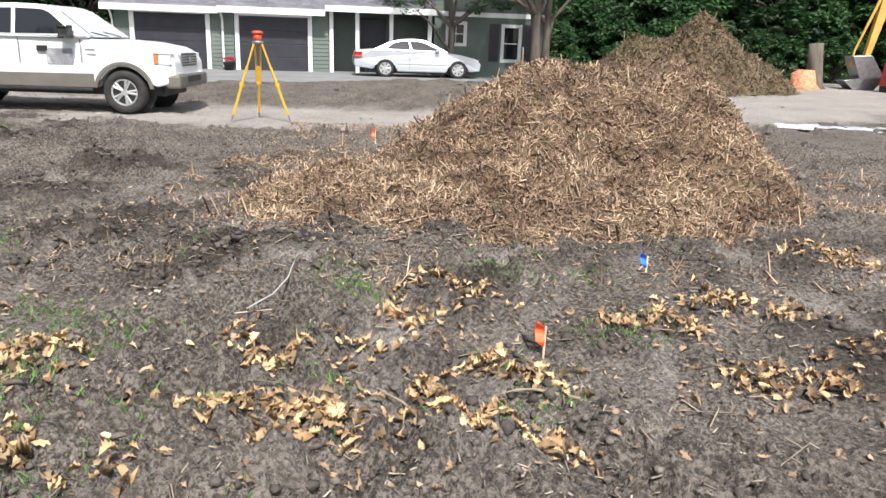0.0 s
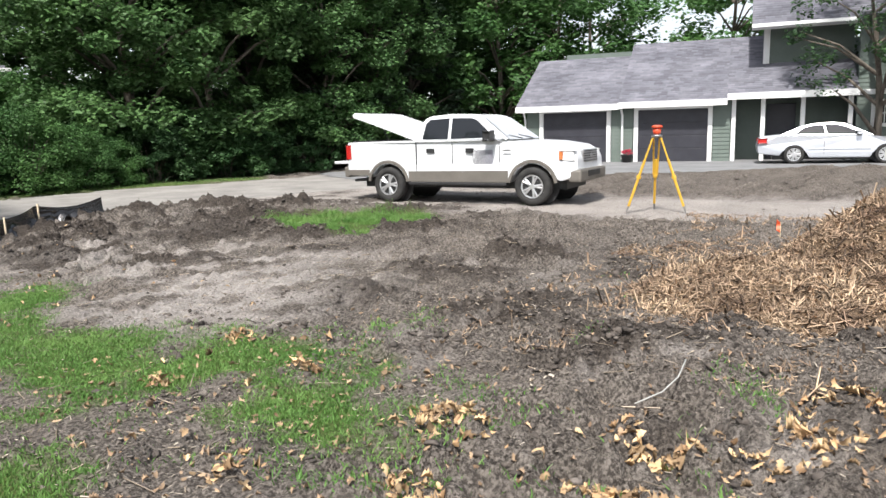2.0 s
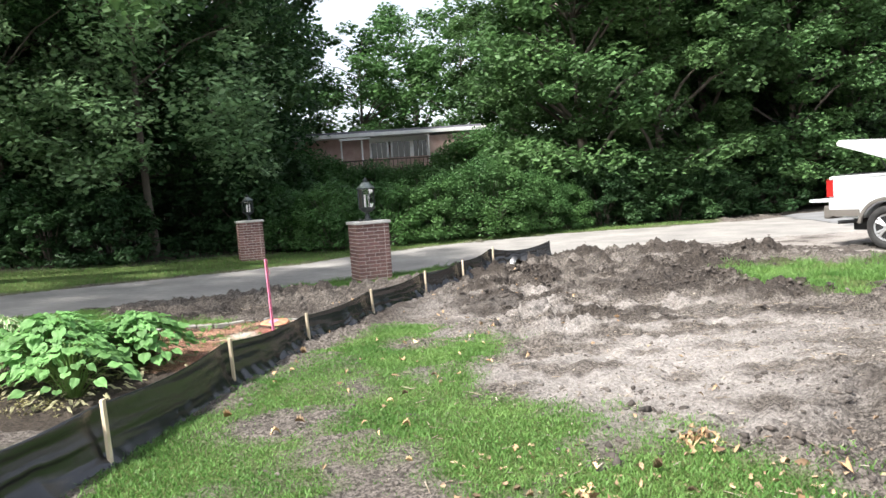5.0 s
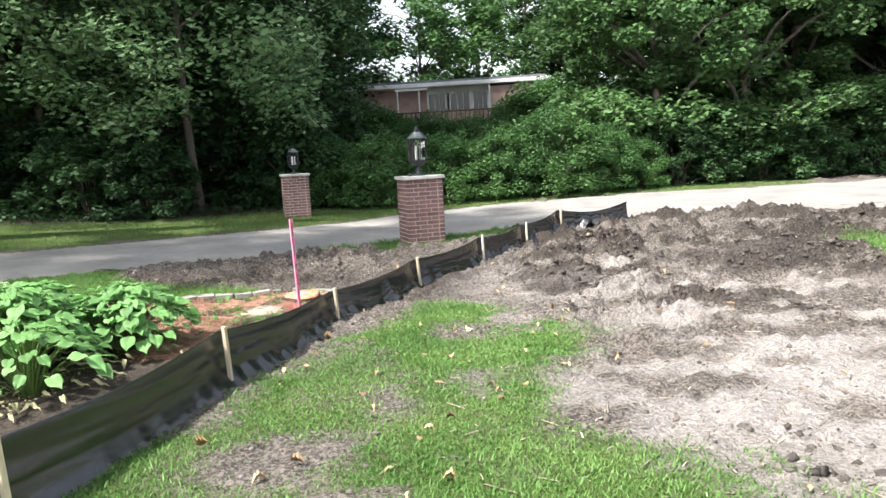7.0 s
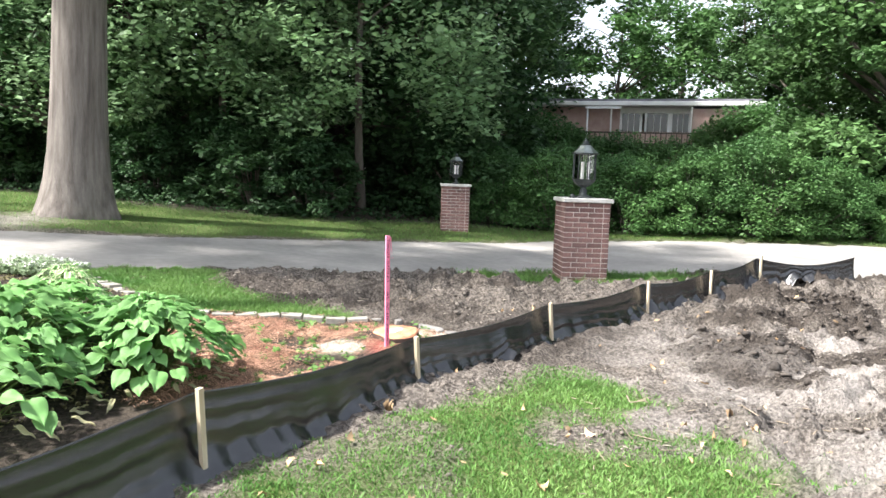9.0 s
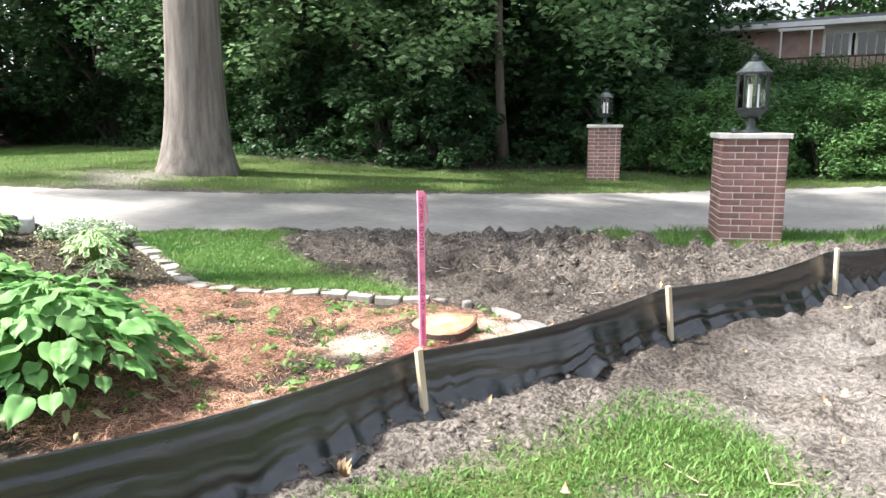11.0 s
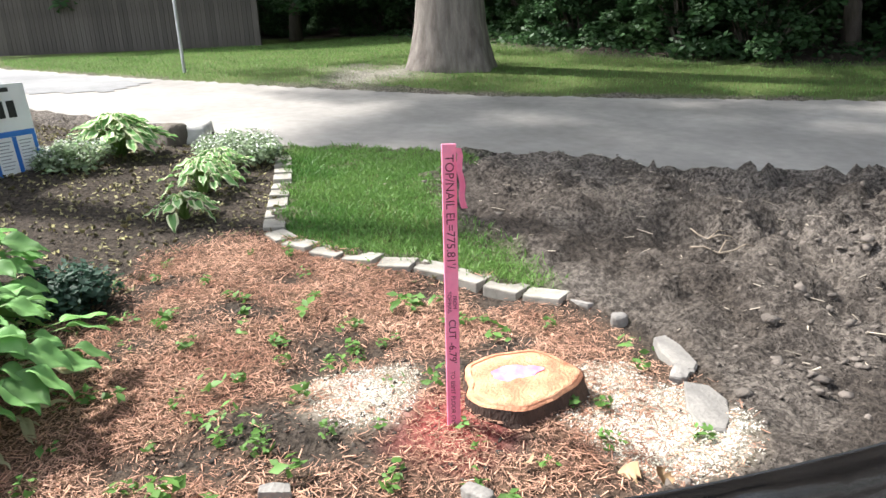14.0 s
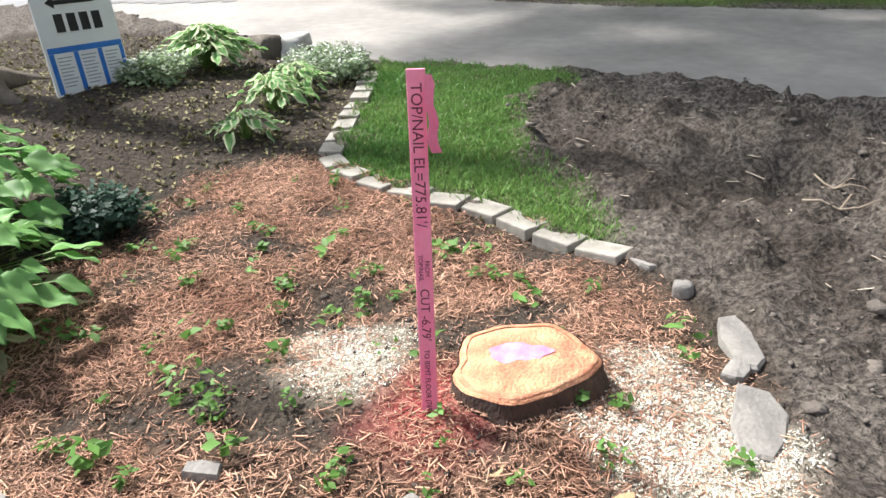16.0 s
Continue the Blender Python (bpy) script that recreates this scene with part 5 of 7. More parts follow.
tripod((10.72, 6.62, 0.04))
lz = thing("laser_level", (10.72, 6.62, 1.44), "orange-red rotating laser level on the tripod", "instrument")
part("housing", lathe(bmesh.new(), [(0.05, 0), (0.07, 0.02), (0.075, 0.09), (0.06, 0.10)], 14), M_ORANGE, lz, smooth=True)
part("rotor", lathe(bmesh.new(), [(0.04, 0.10), (0.095, 0.115), (0.10, 0.15), (0.05, 0.165)], 14), M_ORANGE, lz, smooth=True)


# ---- pink survey stake with writing ----
M_PINK = mat("pink_ribbon", (0.93, 0.20, 0.36), (0.97, 0.32, 0.46), 9, 0.55, 0.05, fine=0.1)
M_PEN = mat("dark_marker_ink", (0.10, 0.015, 0.03), (0.16, 0.03, 0.05), 20, 0.7)


def writing(parent, text, size, x, z, material, spin, y=-0.0066, name="writing"):
    cu = bpy.data.curves.new(name, "FONT")
    cu.body, cu.size, cu.extrude = text, size, 0.0003
    cu.materials.append(material)
    o = new(name, cu)
    o.parent = parent
    o.matrix_basis = pose(x, y, z, 90, 0, 0) @ pose(0, 0, 0, 0, 0, spin)
    return o


def survey_stake(foot, tip, face):
    e = new("survey_stake")
    tagged(e, "pink-wrapped wooden survey stake with handwritten levels", "stake")
    f, t = Vector(foot), Vector(tip)
    zax = (t - f).normalized()
    yax = -(Vector((*face, 0)) - zax * Vector((*face, 0)).dot(zax)).normalized()
    xax = yax.cross(zax)
    e.matrix_basis = Matrix.Translation(f) @ Matrix((xax, yax, zax)).transposed().to_4x4()
    h = (t - f).length
    part("lath", boxed(-0.019, 0.019, -0.005, 0.005, -0.15, h - 0.002, 0.001), M_STAKEWOOD, e)
    part("wrap", boxed(-0.021, 0.021, -0.0062, 0.0062, 0.0, h, 0.0015), M_PINK, e, "fluorescent pink paint and ribbon")
    bm = bmesh.new()
    vs = []
    for i in range(9):
        z = h - 0.01 - i * 0.022
        o = 0.004 * math.sin(i * 1.7)
        vs.append([bm.verts.new((0.018 + o + i * 0.0012, -0.010 + o - 0.002 * i, z)), bm.verts.new((0.036 + o + i * 0.0018, -0.004 + o, z - 0.004))])
    for a, b in zip(vs, vs[1:]):
        bm.faces.new((a[0], a[1], b[1], b[0]))
    rb = part("ribbon_tail", bm, M_PINK, e, "loose pink ribbon end")
    rb.modifiers.new("thickness", "SOLIDIFY").thickness = 0.0008
    writing(e, "TOP/NAIL EL=775.81'/", 0.036, -0.012, h - 0.03, M_PEN, -90)
    writing(e, "FROM", 0.016, 0.003, h - 0.455, M_PEN, -90)
    writing(e, "TOP/NAIL", 0.016, -0.013, h - 0.44, M_PEN, -90)
    writing(e, "CUT -6.79'", 0.032, -0.011, h - 0.53, M_PEN, -90)
    writing(e, "TO BSMT FLOOR (769.02')", 0.019, -0.008, h - 0.70, M_PEN, -90)
    return e


survey_stake((-1.584, 8.623, -0.06), (-1.621, 8.666, 0.871), (0.93, -0.36))


# ---- tree stump, slabs and kerb of the planting bed ----
M_CUT = mat("fresh_cut_wood", (0.46, 0.145, 0.08), (0.76, 0.40, 0.22), 11, 0.8, 0.6, fine=0.22)
M_STUMPBARK = mat("stump_bark", (0.035, 0.022, 0.018), (0.12, 0.07, 0.05), 14, 0.95, 0.9, fine=0.3, stretch=(1, 1, 0.4))
M_RIM = mat("sapwood_rim", (0.42, 0.15, 0.08), (0.72, 0.38, 0.22), 24, 0.8, 0.5, fine=0.3)
M_MAGENTA = mat("magenta_spray", (0.52, 0.15, 0.45), (0.72, 0.32, 0.62), 20, 0.8, fine=0.2)
M_KERB = mat("concrete_edging", (0.20, 0.188, 0.16), (0.36, 0.338, 0.295), 12, 0.9, 0.35, fine=0.2, obj=0.12)
M_SLAB = mat("grey_stone", (0.16, 0.15, 0.14), (0.29, 0.275, 0.25), 8, 0.9, 0.35, fine=0.2, obj=0.15)


def stump(at, rx, ry, h, turn):
    e = thing("tree_stump", at, "freshly cut low tree stump with magenta spray mark", "stump", turn=turn)
    n = 48

    def ring(k, z, g=0.0):
        return [((rx * k + g) * (1 + 0.08 * math.sin(3 * a + 1) + 0.05 * math.sin(5 * a + 2) + 0.025 * math.sin(11 * a)) * math.cos(a), (ry * k + g) * (1 + 0.08 * math.sin(2 * a) + 0.04 * math.sin(7 * a)) * math.sin(a), z + 0.012 * k * math.sin(a + 0.5)) for a in [2 * math.pi * i / n for i in range(n)]]

    def loft(rings, mname, m, label, cap):
        bm = bmesh.new()
        rr = [[bm.verts.new(p) for p in r] for r in rings]
        for a, b in zip(rr, rr[1:]):
            for i in range(n):
                bm.faces.new((a[i], a[(i + 1) % n], b[(i + 1) % n], b[i]))
        if cap:
            bm.faces.new(rr[-1])
        return part(mname, bm, m, e, label, smooth=True)

    loft([ring(1, -0.08, 0.06), ring(1, 0.01, 0.03), ring(1, h * 0.6, 0.012), ring(1, h - 0.004, 0.008)], "bark", M_STUMPBARK, "dark rough bark", False)
    loft([ring(1, h - 0.01, 0.006), ring(1, h, 0.0), ring(0.97, h + 0.003), ring(0.6, h + 0.006), ring(0.1, h + 0.008)], "cut_face", M_CUT, "orange-cream sawn wood", True)
    loft([ring(0.985, h + 0.0005), ring(0.975, h + 0.0062), ring(0.90, h + 0.0068)], "cut_rim", M_RIM, "darker red rim of sapwood", False)
    bm = bmesh.new()
    hub = bm.verts.new((-0.005, 0.02, h + 0.0125))
    rim = [bm.verts.new((0.085 * math.cos(a) * (1 + 0.14 * math.sin(2 * a) + 0.12 * math.sin(5 * a)) - 0.005, 0.05 * math.sin(a) * (0.85 + 0.15 * math.sin(3 * a + 1) + 0.1 * math.sin(9 * a)) + 0.02, h + 0.0105 + 0.006 * math.sin(a + 0.5))) for a in [2 * math.pi * i / 30 for i in range(30)]]
    for i in range(30):
        bm.faces.new((hub, rim[i], rim[(i + 1) % 30]))
    part("spray_mark", bm, M_MAGENTA, e, "magenta paint mark")
    return e


stump((-1.615, 8.905, -0.05), 0.19, 0.175, 0.1, 58)

KS = np.concatenate([[0], np.cumsum(np.hypot(*np.diff(np.array(KERB), axis=0).T))])


def kerb_block():
    e = thing("edging_block", (0, 0, 0), "weathered tan concrete edging block beside the lawn", "edging block", "edging round the bed")
    bm = boxed(-0.1, 0.1, -0.065, 0.065, -0.09, 0.03, 0.007)
    for v in bm.verts:
        if v.co.y < 0:
            v.co.x *= 0.9
    part("block", bm, M_KERB, e)
    return e


kb = kerb_block()
kn = int(KS[-1] / 0.205)
for i in range(kn):
    s = (i + 0.5) * KS[-1] / kn
    x, y = np.interp(s, KS, [p[0] for p in KERB]), np.interp(s, KS, [p[1] for p in KERB])
    x2, y2 = np.interp(s + 0.1, KS, [p[0] for p in KERB]), np.interp(s + 0.1, KS, [p[1] for p in KERB])
    m = pose(x, y, float(base_z(x, y)) - 0.016 + random.uniform(-0.006, 0.006), random.uniform(-3, 3), random.uniform(-3, 3), math.degrees(math.atan2(y2 - y, x2 - x)) + random.uniform(-4, 4))
    if i == 0:
        kb.matrix_basis = m
    else:
        copy_thing(kb, m)


def rock(at, sx, sy, sz, turn, seed, label, m=None, name="flat_stone", tilt=0):
    e = thing(name, at, label, "stone")
    bm = bmesh.new()
    bmesh.ops.create_icosphere(bm, subdivisions=3, radius=1)
    for v in bm.verts:
        p = v.co.copy()
        for ax in (0, 1, 2):
            p[ax] = math.copysign(abs(p[ax]) ** 0.5, p[ax])
        k = 1 + 0.16 * noise.noise(v.co * 1.6 + Vector((seed, 0, 0))) + 0.05 * noise.noise(v.co * 6 + Vector((seed, 3, 0)))
        v.co = Vector((p.x * sx * k, p.y * sy * k, p.z * sz * k))
    part("stone", bm, m or M_SLAB, e, smooth=True).matrix_basis = pose(0, 0, 0, tilt, 0, turn)
    return e


def flagstone(at, sx, sy, sz, turn, seed):
    e = thing("flagstone", at, "broken grey flagstone sunk at the edge of the bed", "stone", "broken flagstones")
    r = random.Random(seed)
    bm = bmesh.new()
    rim = []
    for cx, cy in ((-1, -1), (0.1, -1.1), (1, -0.8), (1.08, 0.3), (0.7, 1), (-0.4, 1.05), (-1.05, 0.5)):
        rim.append((sx * (cx + r.uniform(-0.16, 0.16)), sy * (cy + r.uniform(-0.16, 0.16))))
    lo = [bm.verts.new((x, y, -0.05)) for x, y in rim]
    mid = [bm.verts.new((x * 1.02, y * 1.02, sz * 0.6)) for x, y in rim]
    top = [bm.verts.new((x * 0.95, y * 0.95, sz + r.uniform(-0.004, 0.004))) for x, y in rim]
    for a, b in ((lo, mid), (mid, top)):
        for i in range(7):
            bm.faces.new((a[i], a[(i + 1) % 7], b[(i + 1) % 7], b[i]))
    hub = bm.verts.new((0, 0, sz + 0.003))
    for i in range(7):
        bm.faces.new((top[i], top[(i + 1) % 7], hub))
    part("stone", bm, M_SLAB, e).matrix_basis = pose(0, 0, 0, r.uniform(-5, 5), r.uniform(-4, 4), turn)


for q in (((-1.22, 9.385, -0.042), 0.125, 0.062, 0.016, -40, 1), ((-1.55, 9.6, -0.045), 0.14, 0.045, 0.018, -28, 2), ((-1.42, 9.48, -0.035), 0.05, 0.03, 0.012, -60, 3), ((-2.11, 9.66, -0.035), 0.05, 0.035, 0.016, 5, 4), ((-1.68, 7.53, -0.03), 0.09, 0.055, 0.035, 40, 7), ((-1.6, 8.04, -0.035), 0.045, 0.025, 0.025, 60, 5), ((-1.83, 7.2, -0.04), 0.07, 0.05, 0.02, 20, 8)):
    flagstone(*q)
for q in (((-1.89, 9.65, -0.04), 0.035, 0.028, 0.035, 60, 11), ((-1.24, 8.48, 0.0), 0.05, 0.025, 0.02, 20, 6)):
    rock(*q, "pale rough stone beside the fence")
rock((-6.72, 9.12, 0.26), 0.26, 0.12, 0.11, 150, 9, "rounded pale boulder at the bed's corner", M_CAPSTONE, "boulder")
rock((-6.6, 8.88, 0.27), 0.13, 0.11, 0.13, 20, 10, "dark grey boulder at the bed's corner", M_BARK, "boulder")


# ---- white notice board ----
M_BOARD = mat("white_board", (0.76, 0.76, 0.77), (0.83, 0.83, 0.84), 3, 0.6, fine=0.03)
M_TAPE = mat("blue_tape", (0.02, 0.14, 0.50), (0.04, 0.20, 0.62), 8, 0.6)
M_BLACKPAINT = mat("black_spray", (0.012, 0.012, 0.013), (0.03, 0.03, 0.03), 9, 0.7)


def notice_board(at, turn):
    e = thing("notice_board", at, "white board with black bars, blue tape and three papers", "sign", turn=turn)
    b = part("panel", boxed(-0.30, 0.30, -0.006, 0.006, 0.0, 0.66, 0.002), M_BOARD, e)
    b.matrix_basis = pose(0, 0, 0, -6, 2, 0) @ Matrix.Diagonal((1.0, 1, 0.94, 1))
    bm = prism(bmesh.new(), [(-0.20, 0.615), (-0.14, 0.655), (-0.14, 0.63), (0.16, 0.635), (0.16, 0.605), (-0.14, 0.60), (-0.14, 0.575)], -0.009, -0.0062)
    part("arrow", bm, M_BLACKPAINT, b, "black sprayed arrow")
    for x0 in (-0.17, -0.075, 0.02, 0.115):
        part("bar", boxed(x0, x0 + 0.065, -0.009, -0.0062, 0.42, 0.54), M_BLACKPAINT, b, "black bar")
    for x0, x1, z0, z1 in ((-0.28, 0.29, 0.285, 0.325), (-0.28, -0.245, 0.012, 0.284), (-0.10, -0.065, 0.012, 0.284), (0.085, 0.12, 0.012, 0.284), (0.262, 0.292, 0.012, 0.284)):
        part("tape", boxed(x0, x1, -0.0085, -0.0062, z0, z1), M_TAPE, b, "blue tape")
    for x0, x1 in ((-0.243, -0.102), (-0.063, 0.083), (0.122, 0.26)):
        p = part("paper", boxed(x0, x1, -0.0078, -0.0062, 0.02, 0.283), M_PAPER, b, "white printed paper")
        for k in range(9):
            part("text_bar", boxed(x0 + 0.015, x1 - 0.015 - 0.03 * ((k * 7) % 3) / 2, -0.0088, -0.0079, 0.25 - k * 0.024, 0.256 - k * 0.024), M_INK, p)
    return e


notice_board((-5.53, 7.59, 0.275), 133)


# ---- street sign ----
M_GREEN = mat("green_sign", (0.015, 0.10, 0.085), (0.025, 0.14, 0.12), 4, 0.5)
M_POLE = mat("galvanised_pole", (0.42, 0.43, 0.45), (0.55, 0.56, 0.58), 7, 0.5, 0.05, metal=0.5)
sg = thing("street_sign", (-12.66, 10.4, 0.38), "green street-name blades on a grey metal pole", "sign", turn=36)
part("pole", tube(bmesh.new(), [(0, 0, -0.1), (0, 0, 1.55)], [0.028, 0.028], 10), M_POLE, sg)
part("footing", lathe(bmesh.new(), [(0.16, -0.05), (0.15, 0.02), (0.05, 0.03)], 16), M_CAPSTONE, sg)
for z0, tl in ((1.42, 12), (1.30, 0)):
    bl = part("blade", boxed(-0.26, 0.26, -0.035, -0.03, z0, z0 + 0.105, 0.002), M_GREEN, sg, "green name blade")
    bl.matrix_basis = pose(0, 0, 0, 0, 0, tl)
    part("rim", boxed(-0.265, 0.265, -0.0335, -0.0315, z0 - 0.005, z0 + 0.11), M_BOARD, bl)
    for a, b in ((-0.2, -0.02), (0.03, 0.19)):
        part("bar", boxed(a, b, -0.038, -0.0352, z0 + 0.035, z0 + 0.075), M_BOARD, bl, "white bar")


# ---- oak, brick house, plank fence and other far things ----
def oak(at):
    e = thing("oak_tree", at, "massive grey-barked oak with flaring roots", "tree", "trees along the lane")
    bm = bmesh.new()
    n, rings = 28, []
    for i, z in enumerate([-0.3, 0.0, 0.15, 0.35, 0.7, 1.2, 2.0, 3.2, 5.0, 7.5, 10.0]):
        r = 0.50 + 0.27 * math.exp(-max(z, 0) / 0.65) - 0.014 * z
        rings.append([bm.verts.new((r * math.cos(a) * (1 + 0.10 * math.exp(-max(z, 0)) * math.sin(5 * a + 1) + 0.02 * math.sin(9 * a)) + 0.03 * z, r * math.sin(a) * (1 + 0.08 * math.exp(-max(z, 0)) * math.cos(4 * a)), z)) for a in [2 * math.pi * k / n for k in range(n)]])
    for a, b in zip(rings, rings[1:]):
        for k in range(n):
            bm.faces.new((a[k], a[(k + 1) % n], b[(k + 1) % n], b[k]))
    r = np.random.RandomState(77)
    # Crown mostly out of view; its spread is set to shade the woods.
    C, R = [], []
    for i in range(85):
        a, q, t = r.uniform(0, 6.283), math.sqrt(r.uniform(0.03, 1)), r.uniform(0, 1)
        c = (-0.8 + 6.5 * q * math.cos(a), 6.5 * q * math.sin(a), 6.6 + 8 * t * (1 - 0.35 * q) - 1.3 * q)
        C.append(c)
        R.append(r.uniform(0.6, 1.1))
        if i % 10 == 0:
            z0 = 4.6 + 4.5 * t
            tube(bm, [(0.03 * z0, 0, z0), (c[0] * 0.5, c[1] * 0.5, (z0 + c[2]) / 2 + 0.5), c], [0.17, 0.10, 0.03], 7, False)
    for c in ((1.3, -1.0, 4.5), (0.7, -1.7, 4.9), (2.0, -0.5, 5.1), (0.2, -2.2, 5.4)):
        C.append(c)
        R.append(0.55)
    part("trunk", bm, M_OAKBARK, e, "deeply furrowed grey bark", smooth=True)
    V, F = leaf_cloud(np.array(C), np.array(R), 85, 0.15, 78, 0.6)
    fin("crown", np_mesh("crown", V, F), M_LEAF_A, e, "spreading unseen green crown added to shade the lane")


oak((-10.0, 14.0, 0.37))

BED_TREE = tree("yard_tree", 9, 0.17, 2.7, 3.2, 80, 80, 0.09, M_LEAF_B, M_BARK, 91, "leaning bare-trunked tree in front of the house", lean=0.5)
plant(BED_TREE, [(26.62, 9.73, 0.9), (26.3, 6.1, 1.15), (26.7, 5.75, 1.0)])
STREET_TREE = tree("street_tree", 9, 0.24, 3.6, 3.2, 60, 80, 0.1, M_LEAF_A, M_BARK, 95, "bare-trunked young tree beside the side street", lean=0.2)
plant(STREET_TREE, [(-31, 6.9, 1.0)])
bt = thing("bed_tree", (-5.78, 6.74, 0.26), "grey-brown tree trunk with roots in the planting bed", "tree")
bm = bmesh.new()
tube(bm, [(0, 0, -0.2), (0, 0, 0.05), (0.0, 0.0, 0.3), (-0.1, 0.05, 1.2), (-0.6, 0.7, 5.0), (-2.2, 2.0, 10.0)], [0.36, 0.27, 0.19, 0.16, 0.13, 0.07], 14)
for ax_, ay_ in ((0.46, 0.48), (0.75, -0.2), (-0.5, 0.6), (0.1, -0.7)):
    tube(bm, [(0, 0, 0.18), (ax_ * 0.45, ay_ * 0.45, 0.07), (ax_, ay_, -0.06)], [0.12, 0.08, 0.03], 7)
part("trunk", bm, M_BARK, bt, "rough bark with surface roots", smooth=True)
# Unseen crown, added and laid out only to shade the lane.
rb_ = np.random.RandomState(5)
along, across = rb_.uniform(-4.3, 5.2, 190), rb_.uniform(-1.0, 2.3, 190)
SHADE_CLUMPS = np.stack([-2.67 + 0.86 * along - 0.51 * across, 2.3 + 0.51 * along + 0.86 * across, 9.9 + rb_.normal(0, 0.6, 190) - 0.02 * along ** 2], -1)
V, F = leaf_cloud(SHADE_CLUMPS, rb_.uniform(0.4, 0.85, 190), 75, 0.13, 8)
fin("crown", np_mesh("crown", V, F), M_LEAF_A, bt, "unseen green crown added to shade the lane")

M_FARBRICK = mat("far_brick", (0.42, 0.28, 0.24), (0.56, 0.41, 0.36), 3, 0.9, 0.2, fine=0.2)
# Weathered grey, darkened to stand in for deep tree shade on the fence.
M_PLANK = mat("weathered_shaded_plank", (0.075, 0.065, 0.058), (0.13, 0.115, 0.10), 2, 0.9, 0.3, fine=0.2, obj=0.2, stretch=(3, 3, 0.5))
M_DARKWOOD = mat("dark_deck_wood", (0.05, 0.035, 0.028), (0.10, 0.075, 0.06), 4, 0.8, 0.2, fine=0.2)


def brick_house():
    e = thing("brick_house", (0, 36, 0.4), "low red brick house with white window bays", "house")
    part("wall", boxed(-5.8, -3.0, 0, 0.3, 0, 4.2), M_FARBRICK, e)
    part("wall", boxed(-2.0, 1.0, 0, 0.3, 0, 3.15), M_FARBRICK, e)
    part("wall", boxed(-3.0, -2.0, 0, 0.3, 0, 4.2), M_FARBRICK, e)
    part("wall", boxed(1.0, 3.4, -0.6, 0.3, 0, 4.1), M_FARBRICK, e)
    part("wall", boxed(-2.0, 1.0, 0.1, 0.3, 3.95, 4.2), M_WHITE, e)
    part("back", boxed(-5.8, 3.4, 5.8, 6.0, 0, 4.2), M_FARBRICK, e)
    part("floor", boxed(-5.7, 3.3, 0.4, 5.8, 2.6, 2.7), M_DARKWOOD, e)
    part("roof", boxed(-6.2, 3.8, -0.8, 6.4, 4.2, 4.38, 0.02), M_WHITE, e, "white fascia and flat roof")
    part("roof_deck", boxed(-6.0, 3.6, -0.6, 6.2, 4.385, 4.5), M_SHINGLE, e)
    G = glass_mat("far_glass", (0.05, 0.055, 0.06))
    for x0, x1 in ((-1.9, -1.15), (-0.85, 0.0), (0.2, 0.85)):
        w = part("window", boxed(x0, x1, 0.12, 0.15, 3.16, 3.94), G, e, "dark window")
        for a, b in ((x0 - 0.1, x0), (x1, x1 + 0.1)):
            part("frame", boxed(a, b, 0.0, 0.16, 3.15, 3.95), M_WHITE, w)
        for k in (1, 2):
            xm = x0 + (x1 - x0) * k / 3
            part("bar", boxed(xm - 0.015, xm + 0.015, 0.09, 0.12, 3.16, 3.94), M_WHITE, w)
    part("deck", boxed(-5.0, 1.6, -2.4, -0.0, 2.40, 2.54), M_DARKWOOD, e)
    part("deck_rail", boxed(-5.0, 1.6, -2.42, -2.34, 2.92, 2.98), M_DARKWOOD, e)
    for k in range(34):
        part("baluster", boxed(-5.0 + k * 0.2, -4.96 + k * 0.2, -2.4, -2.36, 2.55, 2.92), M_DARKWOOD, e)
    for x in (-3.3, -2.3, 0.95):
        part("trellis", boxed(x - 0.03, x + 0.03, -0.9, -0.84, 2.7, 4.15), M_WHITE, e)
    part("trellis_beam", boxed(-3.4, -1.9, -0.92, -0.84, 4.05, 4.15), M_WHITE, e)
    return e


brick_house()

pf = thing("plank_fence", (-24.0, 14.3, 0.3), "tall weathered grey plank fence behind the lawn", "fence", turn=56)
pm = bpy.data.meshes.new("plank")
bm = boxed(-0.07, 0.07, -0.012, 0.012, 0, 2.1, 0.004)
bm.to_mesh(pm)
bm.free()
pm.materials.append(M_PLANK)
for k in range(60):
    o = new("plank", pm)
    o.parent = pf
    o.matrix_basis = pose(-7.7 + k * 0.148, 0, random.uniform(-0.02, 0.02))
for z in (0.4, 1.7):
    part("rail", boxed(-7.8, 1.1, 0.014, 0.06, z, z + 0.09), M_PLANK, pf)
part("post", boxed(1.06, 1.18, -0.06, 0.06, 0, 2.2, 0.01), M_PLANK, pf)

# excavator arm, red skip and torn stumps at the far end of the plot
M_EXYELLOW = mat("excavator_yellow", (0.52, 0.30, 0.06), (0.66, 0.40, 0.10), 3, 0.5, 0.05, fine=0.15)
M_EXRED = mat("faded_red_paint", (0.42, 0.04, 0.04), (0.55, 0.08, 0.07), 3, 0.5, fine=0.15)
ex = thing("excavator", (34.2, -6.6, 0.2), "yellow excavator with its boom and bucket lowered", "excavator", turn=-75)
part("stick", prism(bmesh.new(), [(-1.35, 1.3), (-1.15, 1.25), (-0.55, 4.2), (-0.75, 4.6), (-0.95, 4.4)], -0.15, 0.15, 0.02), M_EXYELLOW, ex, "yellow dipper arm")
